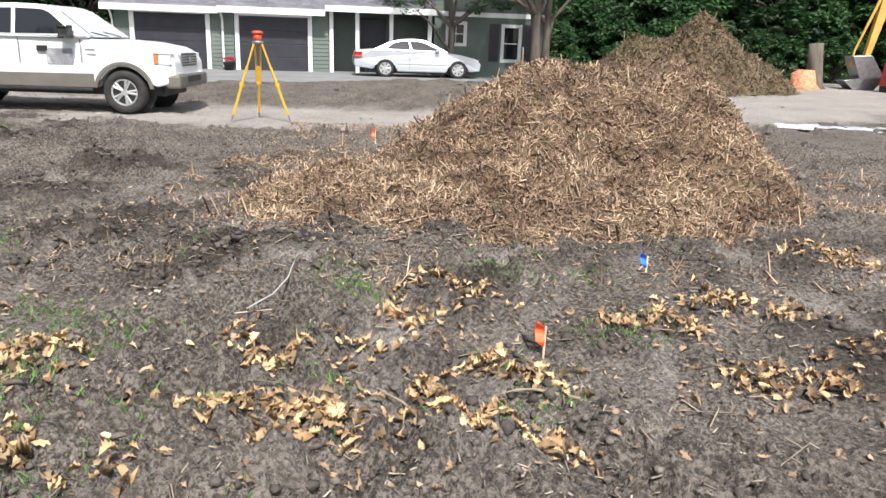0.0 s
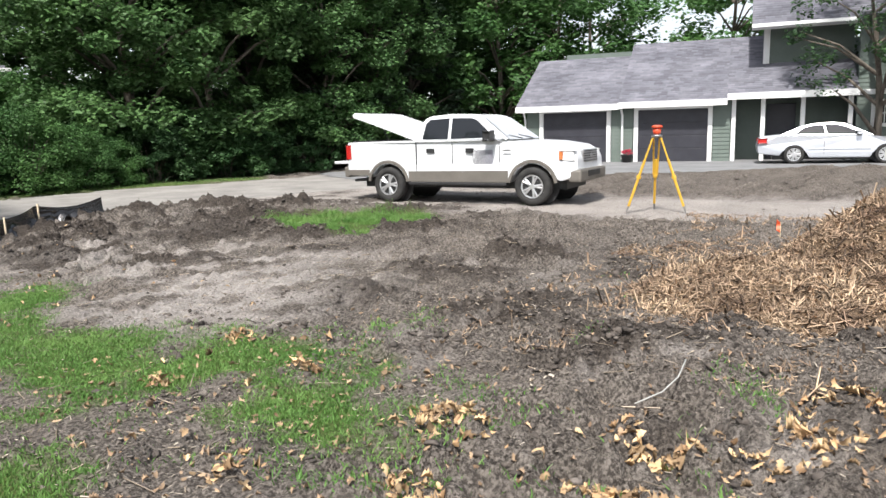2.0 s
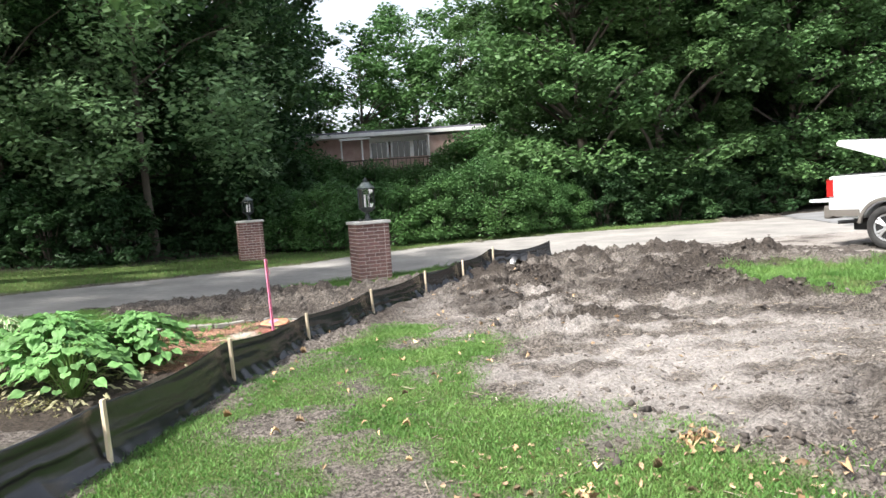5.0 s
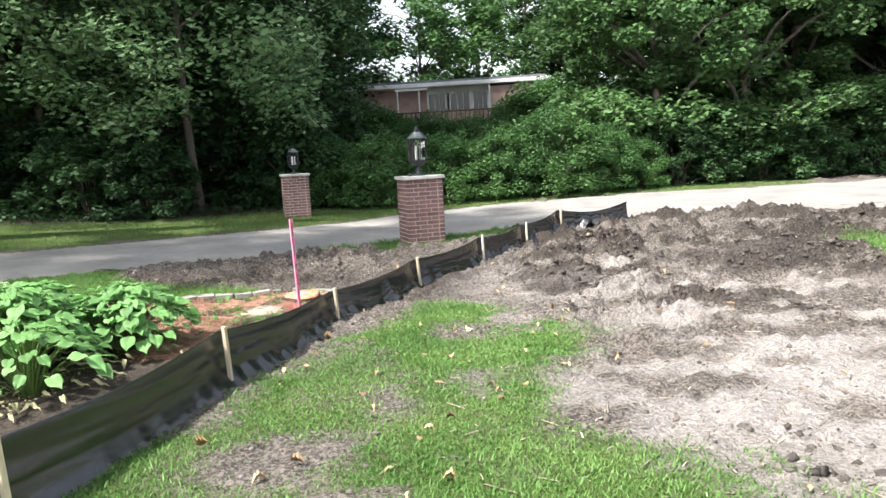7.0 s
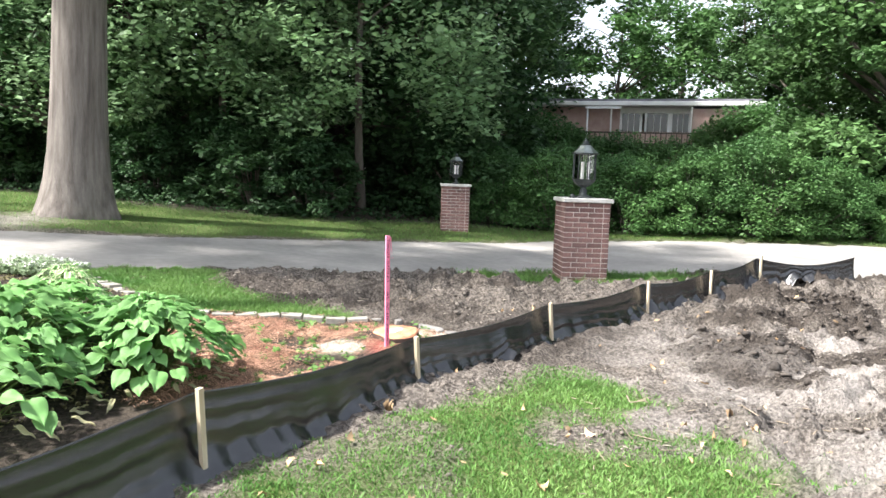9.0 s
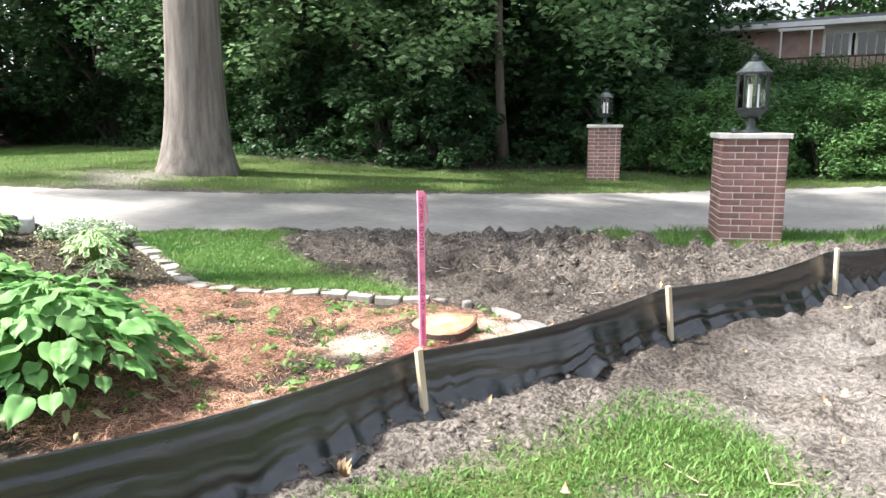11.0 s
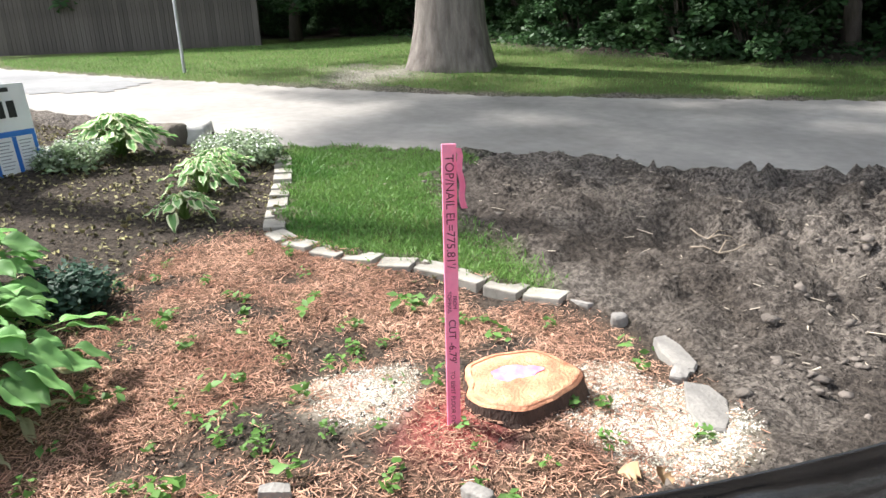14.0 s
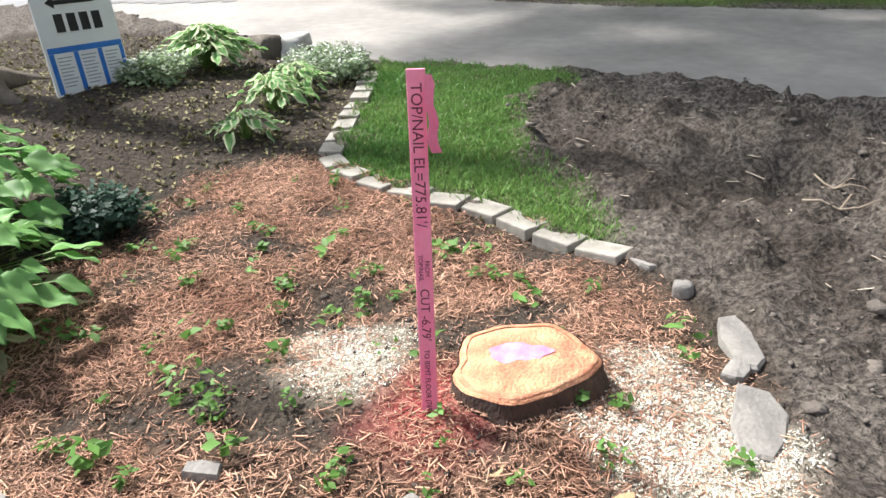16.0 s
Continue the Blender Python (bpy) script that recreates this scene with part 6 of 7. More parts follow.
part("boom", prism(bmesh.new(), [(-0.9, 4.5), (-0.5, 4.75), (1.2, 4.9), (3.0, 3.2), (3.6, 1.6), (3.2, 1.5), (2.5, 3.0), (1.0, 4.3), (-0.6, 4.2)], -0.18, 0.18, 0.02), M_EXYELLOW, ex, "bent yellow boom")
part("ram", tube(bmesh.new(), [(-1.1, -0.1, 3.6), (-1.75, -0.1, 1.5), (-1.8, -0.1, 0.9)], [0.06, 0.045, 0.045], 8), M_EXYELLOW, ex)
bm = prism(bmesh.new(), [(-1.9, 1.3), (-1.2, 1.35), (-0.6, 0.5), (-0.9, 0.02), (-1.7, 0.0), (-2.1, 0.35), (-1.5, 0.45)], -0.5, 0.5, 0.02)
part("bucket", bm, M_STEEL, ex, "grey earth-worn bucket")
part("cab", boxed(3.0, 5.6, -1.1, 1.1, 1.1, 3.0, 0.08), M_EXYELLOW, ex)
part("track", boxed(2.4, 5.8, -1.4, -0.8, -0.2, 0.9, 0.2), M_BLACK, ex)
part("track", boxed(2.4, 5.8, 0.8, 1.4, -0.2, 0.9, 0.2), M_BLACK, ex)
rd = thing("red_skip", (32.4, -7.05, 0.2), "faded red steel skip on the bare soil", "skip", turn=-67)
part("side", prism(bmesh.new(), [(-1.1, 0.25), (-0.95, 1.9), (1.6, 1.9), (1.6, 0.25)], -0.5, 0.5, 0.03), M_EXRED, rd)
part("runner", boxed(-1.05, 1.5, -0.52, 0.52, 0.0, 0.24, 0.02), M_BLACK, rd)


def torn_stump(at, h, r, lean, label, m):
    e = thing("torn_stump", at, label, "stump")
    bm = tube(bmesh.new(), [(0, 0, -0.1), (0.02, 0, 0.15), (lean * 0.5, 0.05, h * 0.5), (lean, 0.1, h)], [r * 1.7, r * 1.15, r, r * 0.92], 16)
    for v in bm.verts:
        v.co += Vector((noise.noise(v.co * 4), noise.noise(v.co * 4 + Vector((9, 0, 0))), 0.5 * noise.noise(v.co * 3 + Vector((0, 9, 0))))) * r * 0.45
    part("trunk", bm, m, e, "torn wood", smooth=True)
    bm = bmesh.new()
    bm.faces.new([bm.verts.new((lean + r * 0.85 * math.cos(a), 0.1 + r * 0.85 * math.sin(a), h + 0.03)) for a in [2 * math.pi * k / 14 for k in range(14)]])
    part("cut_face", bm, M_CUT, e, "pale cut wood")
    return e


torn_stump((31.6, -3.2, 0.2), 0.7, 0.42, 0.05, "pale freshly cut stump on the bare soil", M_CUT)
torn_stump((32.4, -3.6, 0.2), 1.7, 0.30, 0.35, "upright dark torn tree stump", M_BARK)

# crumpled plastic sheet
M_SHEET = mat("grey_plastic_sheet", (0.30, 0.31, 0.33), (0.62, 0.63, 0.65), 2.5, 0.3, 0.1, spec=0.6)
ps = thing("plastic_sheet", (16.6, -3.2, 0.02), "crumpled grey plastic sheet lying on the soil", "plastic sheet", turn=-67)
U, V = np.meshgrid(np.linspace(-1.3, 1.3, 60), np.linspace(-0.35, 0.35, 18), indexing="ij")
Z = 0.04 + 0.22 * np.abs(fbm(U * 2.2, V * 2.2, 81) - 0.45) + 0.05 * fbm(U * 9, V * 9, 83)
k = np.arange(U.size).reshape(U.shape)
fin("sheet", np_mesh("sheet", np.stack([U, V * (1 + 0.4 * np.sin(U * 3)), Z], -1).reshape(-1, 3), np.stack([k[:-1, :-1], k[1:, :-1], k[1:, 1:], k[:-1, 1:]], -1).reshape(-1, 4)), M_SHEET, ps, smooth=True).modifiers.new("thickness", "SOLIDIFY").thickness = 0.004
for a, b in (((-1.4, -0.4), (-0.7, -0.45)), ((-1.3, -0.1), (-0.9, -0.5))):
    part("batten", tube(bmesh.new(), [(*a, 0.12), (*b, 0.10)], [0.035, 0.035], 6), M_WHITE, ps)

# flower pot by the garage
fp = thing("flower_pot", (HX + 0.522 * -2.85 - 0.853 * 0.45, HY + 0.853 * 2.85 - 0.522 * 0.45, 0.2), "dark pot of red flowers by the garage", "flower pot")
part("pot", lathe(bmesh.new(), [(0.17, 0), (0.24, 0.28), (0.26, 0.30), (0.2, 0.3)], 16), M_BLACK, fp, smooth=True)
M_FLOWER = leaf_mat("red_flower", (0.55, 0.03, 0.08), (0.7, 0.08, 0.14))
rr_ = np.random.RandomState(3)
V, F = leaf_cloud(rr_.normal(0, 1, (14, 3)) * np.array([0.11, 0.11, 0.05]) + np.array([0, 0, 0.42]), np.full(14, 0.1), 18, 0.035, 4)
fin("blossom", np_mesh("blossom", V, F), M_FLOWER, fp, "red blossoms")


# ---- survey flags and cable ----
def flag(at, m, label, h=0.18, turn=0):
    e = thing("survey_flag", at, label, "flag", "survey flags", turn)
    part("wire", tube(bmesh.new(), [(0, 0, -0.06), (0.004, 0, h)], [0.007, 0.006], 6), M_STAKEWOOD, e)
    bm = bmesh.new()
    rows = []
    for i in range(7):
        z = h - 0.005 - i * h * 0.11
        rows.append([bm.verts.new((x, 0.014 * math.sin(i * 1.1 + x * 40), z - x * 0.9)) for x in (0.0, -0.022, -0.048)])
    for a, b in zip(rows, rows[1:]):
        for k_ in range(2):
            bm.faces.new((a[k_], a[k_ + 1], b[k_ + 1], b[k_]))
    part("cloth", bm, m, e, "bright plastic flag").modifiers.new("thickness", "SOLIDIFY").thickness = 0.001
    return e


def gz(x, y):
    return float(ground_z(np.array([x]), np.array([y]))[0])


M_FLAGORANGE = mat("orange_flag", (0.85, 0.10, 0.03), (0.92, 0.17, 0.06), 9, 0.5)
M_FLAGBLUE = mat("blue_flag", (0.02, 0.12, 0.50), (0.05, 0.2, 0.65), 9, 0.5)
flag((3.2, -0.81, gz(3.2, -0.81)), M_FLAGORANGE, "orange flag on a short stake in the mud", 0.17, -60)
flag((4.86, -1.08, gz(4.86, -1.08)), M_FLAGBLUE, "small blue flag on a short stake", 0.13, -60)
flag((9.19, 3.42, gz(9.19, 3.42)), M_FLAGORANGE, "small orange flag beside the chip heap", 0.22, -60)

M_WIRE = mat("grey_wire", (0.35, 0.35, 0.33), (0.5, 0.5, 0.47), 9, 0.6)
wr = thing("wire", (3.1, 1.0, gz(3.1, 1.0)), "thin grey wire arching out of the soil", "wire")
part("strand", tube(bmesh.new(), [(0.52, 0.0, -0.03), (0.48, -0.05, 0.05), (0.35, -0.13, 0.075), (0.15, -0.23, 0.06), (-0.05, -0.27, 0.03), (-0.22, -0.22, -0.01)], [0.004] * 6, 6), M_WIRE, wr, smooth=True)


# ---- hostas and bed plants ----
M_HOSTA = leaf_mat("hosta_leaf", (0.13, 0.30, 0.085), (0.24, 0.44, 0.16), scale=6, island=0.0, obj=0.35)
M_VARIEG = leaf_mat("pale_leaf_margin", (0.50, 0.56, 0.32), (0.68, 0.70, 0.48), scale=6, island=0.1)
M_STALK = leaf_mat("leaf_stalk", (0.16, 0.26, 0.07), (0.24, 0.36, 0.12), scale=6, island=0.0)


def leaf_mesh(length, width, curl, edge):
    """A pointed, ribbed, arched leaf along +x; edge: share of a pale rim."""
    n, cols = 9, (-1, -0.62, -0.25, 0, 0.25, 0.62, 1)
    V, F, mi = [], [], []
    for i in range(n + 1):
        t = i / n
        w = width * (math.sin(math.pi * min(1, t * 0.94 + 0.06) ** 0.72)) * (1 if t < 1 else 0) + 0.001
        for c in cols:
            V.append((length * t, w * c, -curl * length * t * t + 0.18 * w * abs(c) + 0.012 * math.sin(t * 9) * abs(c) + (0.006 if c in (-0.62, 0.62) else 0)))
    for i in range(n):
        for k in range(6):
            a = i * 7 + k
            F.append((a, a + 1, a + 8, a + 7))
            mi.append(1 if edge and k in (0, 5) else 0)
    me = np_mesh("leaf", V, F)
    me.materials.append(M_HOSTA)
    me.materials.append(M_VARIEG)
    me.polygons.foreach_set("material_index", mi)
    me.polygons.foreach_set("use_smooth", [True] * len(F))
    return me


BIG = [leaf_mesh(0.17, 0.062, c, False) for c in (0.12, 0.24, 0.36)]
VAR = [leaf_mesh(0.13, 0.036, c, True) for c in (0.2, 0.4, 0.6)]
MED = [leaf_mesh(0.18, 0.055, c, True) for c in (0.15, 0.35)]


bm = tube(bmesh.new(), [(0.10, 0, -0.05), (0.42, 0, 0.70), (0.7, 0, 0.93), (1, 0, 1)], [0.007, 0.006, 0.005, 0.004], 5, False)
STALK = bpy.data.meshes.new("stalk")
bm.to_mesh(STALK)
bm.free()
STALK.materials.append(M_STALK)


def hosta(at, leaves, count, radius, height, seed, label):
    e = thing("hosta", at, label, "plant", "hostas in the bed")
    r = np.random.RandomState(seed)
    for i in range(count):
        a, t = i * 2.39996 + r.uniform(-0.3, 0.3), ((i + 0.5) / count) ** 0.7
        q, z = radius * t * r.uniform(0.85, 1.05), height * (1 - 0.62 * t * t) * r.uniform(0.85, 1.1)
        x, y = q * math.cos(a), q * math.sin(a)
        st = new("stalk", STALK)
        st.parent = e
        st.matrix_basis = pose(0, 0, 0, 0, 0, math.degrees(a)) @ Matrix.Diagonal((q, 1, z, 1))
        o = new("leaf", leaves[i % len(leaves)])
        o.parent = e
        o.matrix_basis = pose(x, y, z, r.uniform(-22, 22), 2 + 16 * t * t + r.uniform(-16, 16), math.degrees(a) + r.uniform(-25, 25)) @ Matrix.Scale(r.uniform(0.5, 0.95), 4)
    if leaves is BIG:
        for i in range(26):
            a, q = r.uniform(0, 6.283), radius * r.uniform(0.55, 1.05)
            o = new("withered_leaf", WITHERED)
            o.parent = e
            o.matrix_basis = pose(q * math.cos(a), q * math.sin(a), r.uniform(0.03, 0.08), r.uniform(-30, 30), r.uniform(-5, 15), math.degrees(a) + r.uniform(-50, 50)) @ Matrix.Scale(r.uniform(0.6, 1.0), 4)
    return e


M_WITHERED = leaf_mat("withered_leaf", (0.36, 0.34, 0.18), (0.60, 0.56, 0.36), scale=6, island=0.2)
WITHERED = leaf_mesh(0.15, 0.018, 0.2, False)
WITHERED.materials[0] = M_WITHERED

for k, (x, y, c, ra, h) in enumerate(((-2.62, 7.1, 300, 0.55, 0.52), (-3.15, 6.5, 270, 0.6, 0.58), (-3.4, 7.15, 170, 0.5, 0.5), (-2.75, 6.0, 80, 0.5, 0.46), (-3.9, 6.4, 80, 0.6, 0.52))):
    hosta((x, y, gz(x, y)), BIG, c, ra, h, 100 + k, "large bright green hosta with broad ribbed leaves")
for k, (x, y, c, ra, h) in enumerate(((-4.32, 8.44, 30, 0.17, 0.16), (-4.8, 8.68, 46, 0.22, 0.22), (-5.1, 8.86, 40, 0.22, 0.22))):
    hosta((x, y, gz(x, y)), VAR, c, ra, h, 120 + k, "small variegated hosta with cream leaf margins")
hosta((-6.1, 8.36, gz(-6.1, 8.36)), MED, 130, 0.33, 0.31, 130, "green hosta with pale leaf edges near the lane")

M_TINYLEAF = leaf_mat("grey_green_leaf", (0.18, 0.27, 0.13), (0.34, 0.42, 0.27), scale=5, island=0.4)
M_BLOSSOM = mat("white_blossom", (0.72, 0.73, 0.68), (0.85, 0.85, 0.82), 9, 0.7)
M_DARKLEAF = leaf_mat("blue_green_leaf", (0.03, 0.075, 0.05), (0.06, 0.12, 0.08), scale=5)
for k, (x, y, w, h, m, lab) in enumerate(((-5.55, 9.2, 0.3, 0.2, M_TINYLEAF, "low white-flowered ground cover by the edging"), (-5.95, 9.25, 0.3, 0.18, M_TINYLEAF, "low white-flowered ground cover by the edging"), (-5.7, 8.0, 0.28, 0.18, M_TINYLEAF, "low white-flowered ground cover by the edging"), (-3.36, 7.67, 0.2, 0.2, M_DARKLEAF, "small dark blue-green leafy plant"))):
    e = thing("ground_cover_plant", (x, y, gz(x, y)), lab, "plant")
    r = np.random.RandomState(140 + k)
    a, q = r.uniform(0, 6.283, 40), np.sqrt(r.uniform(0, 1, 40))
    C = np.stack([np.cos(a) * q * w, np.sin(a) * q * w, h * (0.25 + 0.75 * r.uniform(0, 1, 40) * (1 - 0.5 * q))], -1)
    V, F = leaf_cloud(C, np.full(40, 0.09), 50, 0.022, 150 + k, 0.8)
    fin("foliage", np_mesh("foliage", V, F), m, e, "fine dense leaves")
    if m is M_TINYLEAF:
        V, F = leaf_cloud(C + np.array([0, 0, 0.05]), np.full(40, 0.08), 9, 0.012, 160 + k, 0.3)
        fin("blossom", np_mesh("blossom", V, F), M_BLOSSOM, e, "scattered tiny white flowers")
    bm = bmesh.new()
    for i in range(0, 40, 3):
        tube(bm, [(C[i][0] * 0.4, C[i][1] * 0.4, -0.04), (C[i][0] * 0.8, C[i][1] * 0.8, C[i][2] * 0.6), tuple(C[i])], [0.004, 0.003, 0.002], 4, False)
    part("stem", bm, M_STALK, e)


# ---- loose matter on the ground ----
RG = np.random.RandomState(2024)


def scatter(n, x0, x1, y0, y1, chance):
    """Random points of a field, kept by chance(x, y)."""
    x, y = RG.uniform(x0, x1, n), RG.uniform(y0, y1, n)
    keep = RG.uniform(0, 1, n) < chance(x, y)
    x, y = x[keep], y[keep]
    return x, y, ground_z(x, y)


def stuff(name, V, F, m, label, category):
    return tagged(fin(name, np_mesh(name, V, F), m), label, category, kind="stuff")


def blades(x, y, z, h, seed):
    r = np.random.RandomState(seed)
    n = len(x)
    a, b = r.uniform(0, 6.283, n), r.uniform(0, 6.283, n)
    hh = h * r.uniform(0.5, 1.2, n)
    w = 0.0028 + 0.002 * r.uniform(0, 1, n)
    lean = hh * r.uniform(0.25, 1.2, n)
    P = np.stack([x, y, z - 0.006], -1)
    s = np.stack([np.cos(a) * w, np.sin(a) * w, np.zeros(n)], -1)
    d = np.stack([np.cos(b) * lean, np.sin(b) * lean, hh], -1)
    V = np.stack([P - s, P + s, P + d * np.array([0.45, 0.45, 0.62]) + s * 0.8, P + d * np.array([0.45, 0.45, 0.62]) - s * 0.8, P + d], 1)
    o = (np.arange(n) * 5)[:, None]
    F = np.concatenate([o + np.array([[0, 1, 2]]), o + np.array([[0, 2, 3]]), o + np.array([[3, 2, 4]])])
    return V.reshape(-1, 3), F


def turf(x, y, poly, soft, rag):
    return inside(x, y, poly, soft, rag) * np.clip(sward(x, y), 0.03, 1)


x, y, z = scatter(290000, -2.4, 2.4, 0.2, 8.8, lambda x, y: turf(x, y, LAWN, 0.2, 0.45))
stuff("lawn_grass", *blades(x, y, z, 0.016 + 0.026 * fbm(x * 1.5, y * 1.5, 95), 1), M_GRASS, "uneven tufts of trampled green grass", "grass")
x, y, z = scatter(30000, 4.5, 7.7, 7.6, 11.8, lambda x, y: turf(x, y, PATCH, 0.25, 0.4))
stuff("patch_grass", *blades(x, y, z, 0.09, 2), M_GRASS, "small island of green grass in the soil", "grass")
x, y, z = scatter(90000, -6.7, -1.9, 8.7, 10.8, lambda x, y: bed_turf(x, y) * np.clip(0.55 + fbm(x * 4, y * 4, 98), 0, 1))
stuff("bed_lawn_grass", *blades(x, y, z, 0.035, 3), M_GRASS, "mown green grass beside the edging", "grass")
x, y, z = scatter(26000, -2.6, 1.2, 12.4, 15.0, lambda x, y: inside(x, y, VERGE, 0.2, 0.2))
stuff("verge_grass", *blades(x, y, z, 0.08, 4), M_GRASS, "green grass round the foot of the pillar", "grass")
x, y, z = scatter(120000, -24, 10, 8, 25, lambda x, y: inside(x, y, FAR_GRASS, 0.2, 0.2) * (1 - 0.85 * inside(x, y, OAK_DIRT, 0.4, 0.5)))
V, F = blades(x, y, z, 0.06, 5)
stuff("far_verge_grass", V, F, M_GRASS, "mown grass strip along the wood", "grass")
x, y, z = scatter(60000, 0.5, 6.5, -1.6, 3.5, lambda x, y: np.clip(fbm(x * 1.6, y * 1.6, 99) * 6 - 3.5, 0, 1) * np.clip((6.5 - x) / 3, 0, 1))
stuff("sparse_grass", *blades(x, y, z, 0.035, 6), M_GRASS, "thin sparse grass sprouting from the mud", "grass")

# clods of mud
ico = bmesh.new()
bmesh.ops.create_icosphere(ico, subdivisions=1, radius=1)
IV = np.array([v.co[:] for v in ico.verts])
IF = np.array([[v.index for v in f.verts] for f in ico.faces])
ico.free()


def lumps(x, y, z, size, seed):
    r = np.random.RandomState(seed)
    n = len(x)
    S = size[:, None, None] * r.uniform(0.6, 1.3, (n, 1, 3)) * np.array([1, 1, 0.65])
    J = 1 + r.normal(0, 0.32, (n, len(IV), 1))
    a = r.uniform(0, 6.283, n)
    R = np.zeros((n, 3, 3))
    R[:, 0, 0], R[:, 0, 1], R[:, 1, 0], R[:, 1, 1], R[:, 2, 2] = np.cos(a), -np.sin(a), np.sin(a), np.cos(a), 1
    V = np.einsum("nij,nkj->nki", R, IV[None] * J * S) + np.stack([x, y, z], -1)[:, None]
    F = (np.arange(n) * len(IV))[:, None, None] + IF[None]
    return V.reshape(-1, 3), F.reshape(-1, 3)


def mudness(x, y):
    g, road, bed, track, mulch, pale = zones(x, y)
    return (1 - g) * (1 - road) * (1 - bed) * (1 - 0.75 * track) * np.clip(fbm(x * 0.9, y * 0.9, 23) * 4 - 1.6, 0.05, 1) * (1 - 0.75 * pale)


x, y, z = scatter(95000, -2.5, 12.5, -2.2, 15, mudness)
stuff("mud_clods", *lumps(x, y, z, 0.005 + 0.018 * RG.uniform(0, 1, len(x)) ** 4.5, 7), M_CLOD, "scattered crumbling clods of grey mud", "mud")
M_WETCLOD = mat("wet_clod", (0.04, 0.033, 0.028), (0.12, 0.10, 0.085), 9, 0.9, 0.5, fine=0.25, island=0.3)
x, y, z = scatter(60000, -0.5, 11, -1.5, 14.5, lambda x, y: np.clip(turned(x, y) * 1.7 - 0.1, 0, 1) * mudness(x, y) ** 0.3)
stuff("turned_clods", *lumps(x, y, z + 0.005, 0.008 + 0.036 * RG.uniform(0, 1, len(x)) ** 3, 10), M_WETCLOD, "dark wet clods of freshly turned soil", "mud")
x, y, z = scatter(3500, -4.8, -0.2, 9.7, 12.9, lambda x, y: mudness(x, y) ** 0.6 * np.clip(fbm(x * 1.7, y * 1.7, 49) * 5 - 2.0 + inside(x, y, SPOIL, 0.3, 0.4), 0.05, 1))
stuff("dug_clods", *lumps(x, y, z, 0.004 + 0.03 * RG.uniform(0, 1, len(x)) ** 5, 12), M_CLOD, "dark clods torn from the lawn's edge", "mud")
x, y, z = scatter(60000, 0.6, 8, -2.6, 5, lambda x, y: mudness(x, y) ** 0.4 * np.clip(fbm(x * 1.9 + y, y * 2.7, 45) * 7 - 3.6, 0.02, 1))
stuff("crumbled_soil", *lumps(x, y, z, 0.004 + 0.032 * RG.uniform(0, 1, len(x)) ** 4, 14), M_WETCLOD, "dark crumbled soil in clumps", "mud")
M_FLECK = mat("pale_fleck", (0.22, 0.185, 0.145), (0.55, 0.48, 0.39), 3, 0.9, 0.0, island=0.5)
x, y, z = scatter(55000, 0.0, 10, -2.6, 12, lambda x, y: np.clip(mudness(x, y) + 0.25, 0, 1) * np.clip(1.1 - np.hypot(x, y) / 12, 0.15, 1))
n = len(x)
l = 0.004 + 0.022 * RG.uniform(0, 1, n) ** 3
stuff("soil_debris", *chips(np.stack([x, y, z + 0.005], -1), l, l * RG.uniform(0.1, 0.45, n), l * 0.1, 241, 0.25), M_FLECK, "pale bits of root and bark in the soil", "debris")
x, y, z = scatter(4000, 8, 30, -8, 14, mudness)
stuff("far_clods", *lumps(x, y, z, 0.02 + 0.06 * RG.uniform(0, 1, len(x)) ** 3, 8), M_CLOD, "scattered clods of grey mud", "mud")

# dry oak leaves
M_DRYLEAF = mat("dry_leaf", (0.23, 0.125, 0.06), (0.57, 0.41, 0.23), 9, 0.75, 0.0, island=0.7)
M_BROWNLEAF = mat("brown_leaf", (0.20, 0.125, 0.075), (0.42, 0.30, 0.19), 3, 0.8, 0.0, island=0.4)


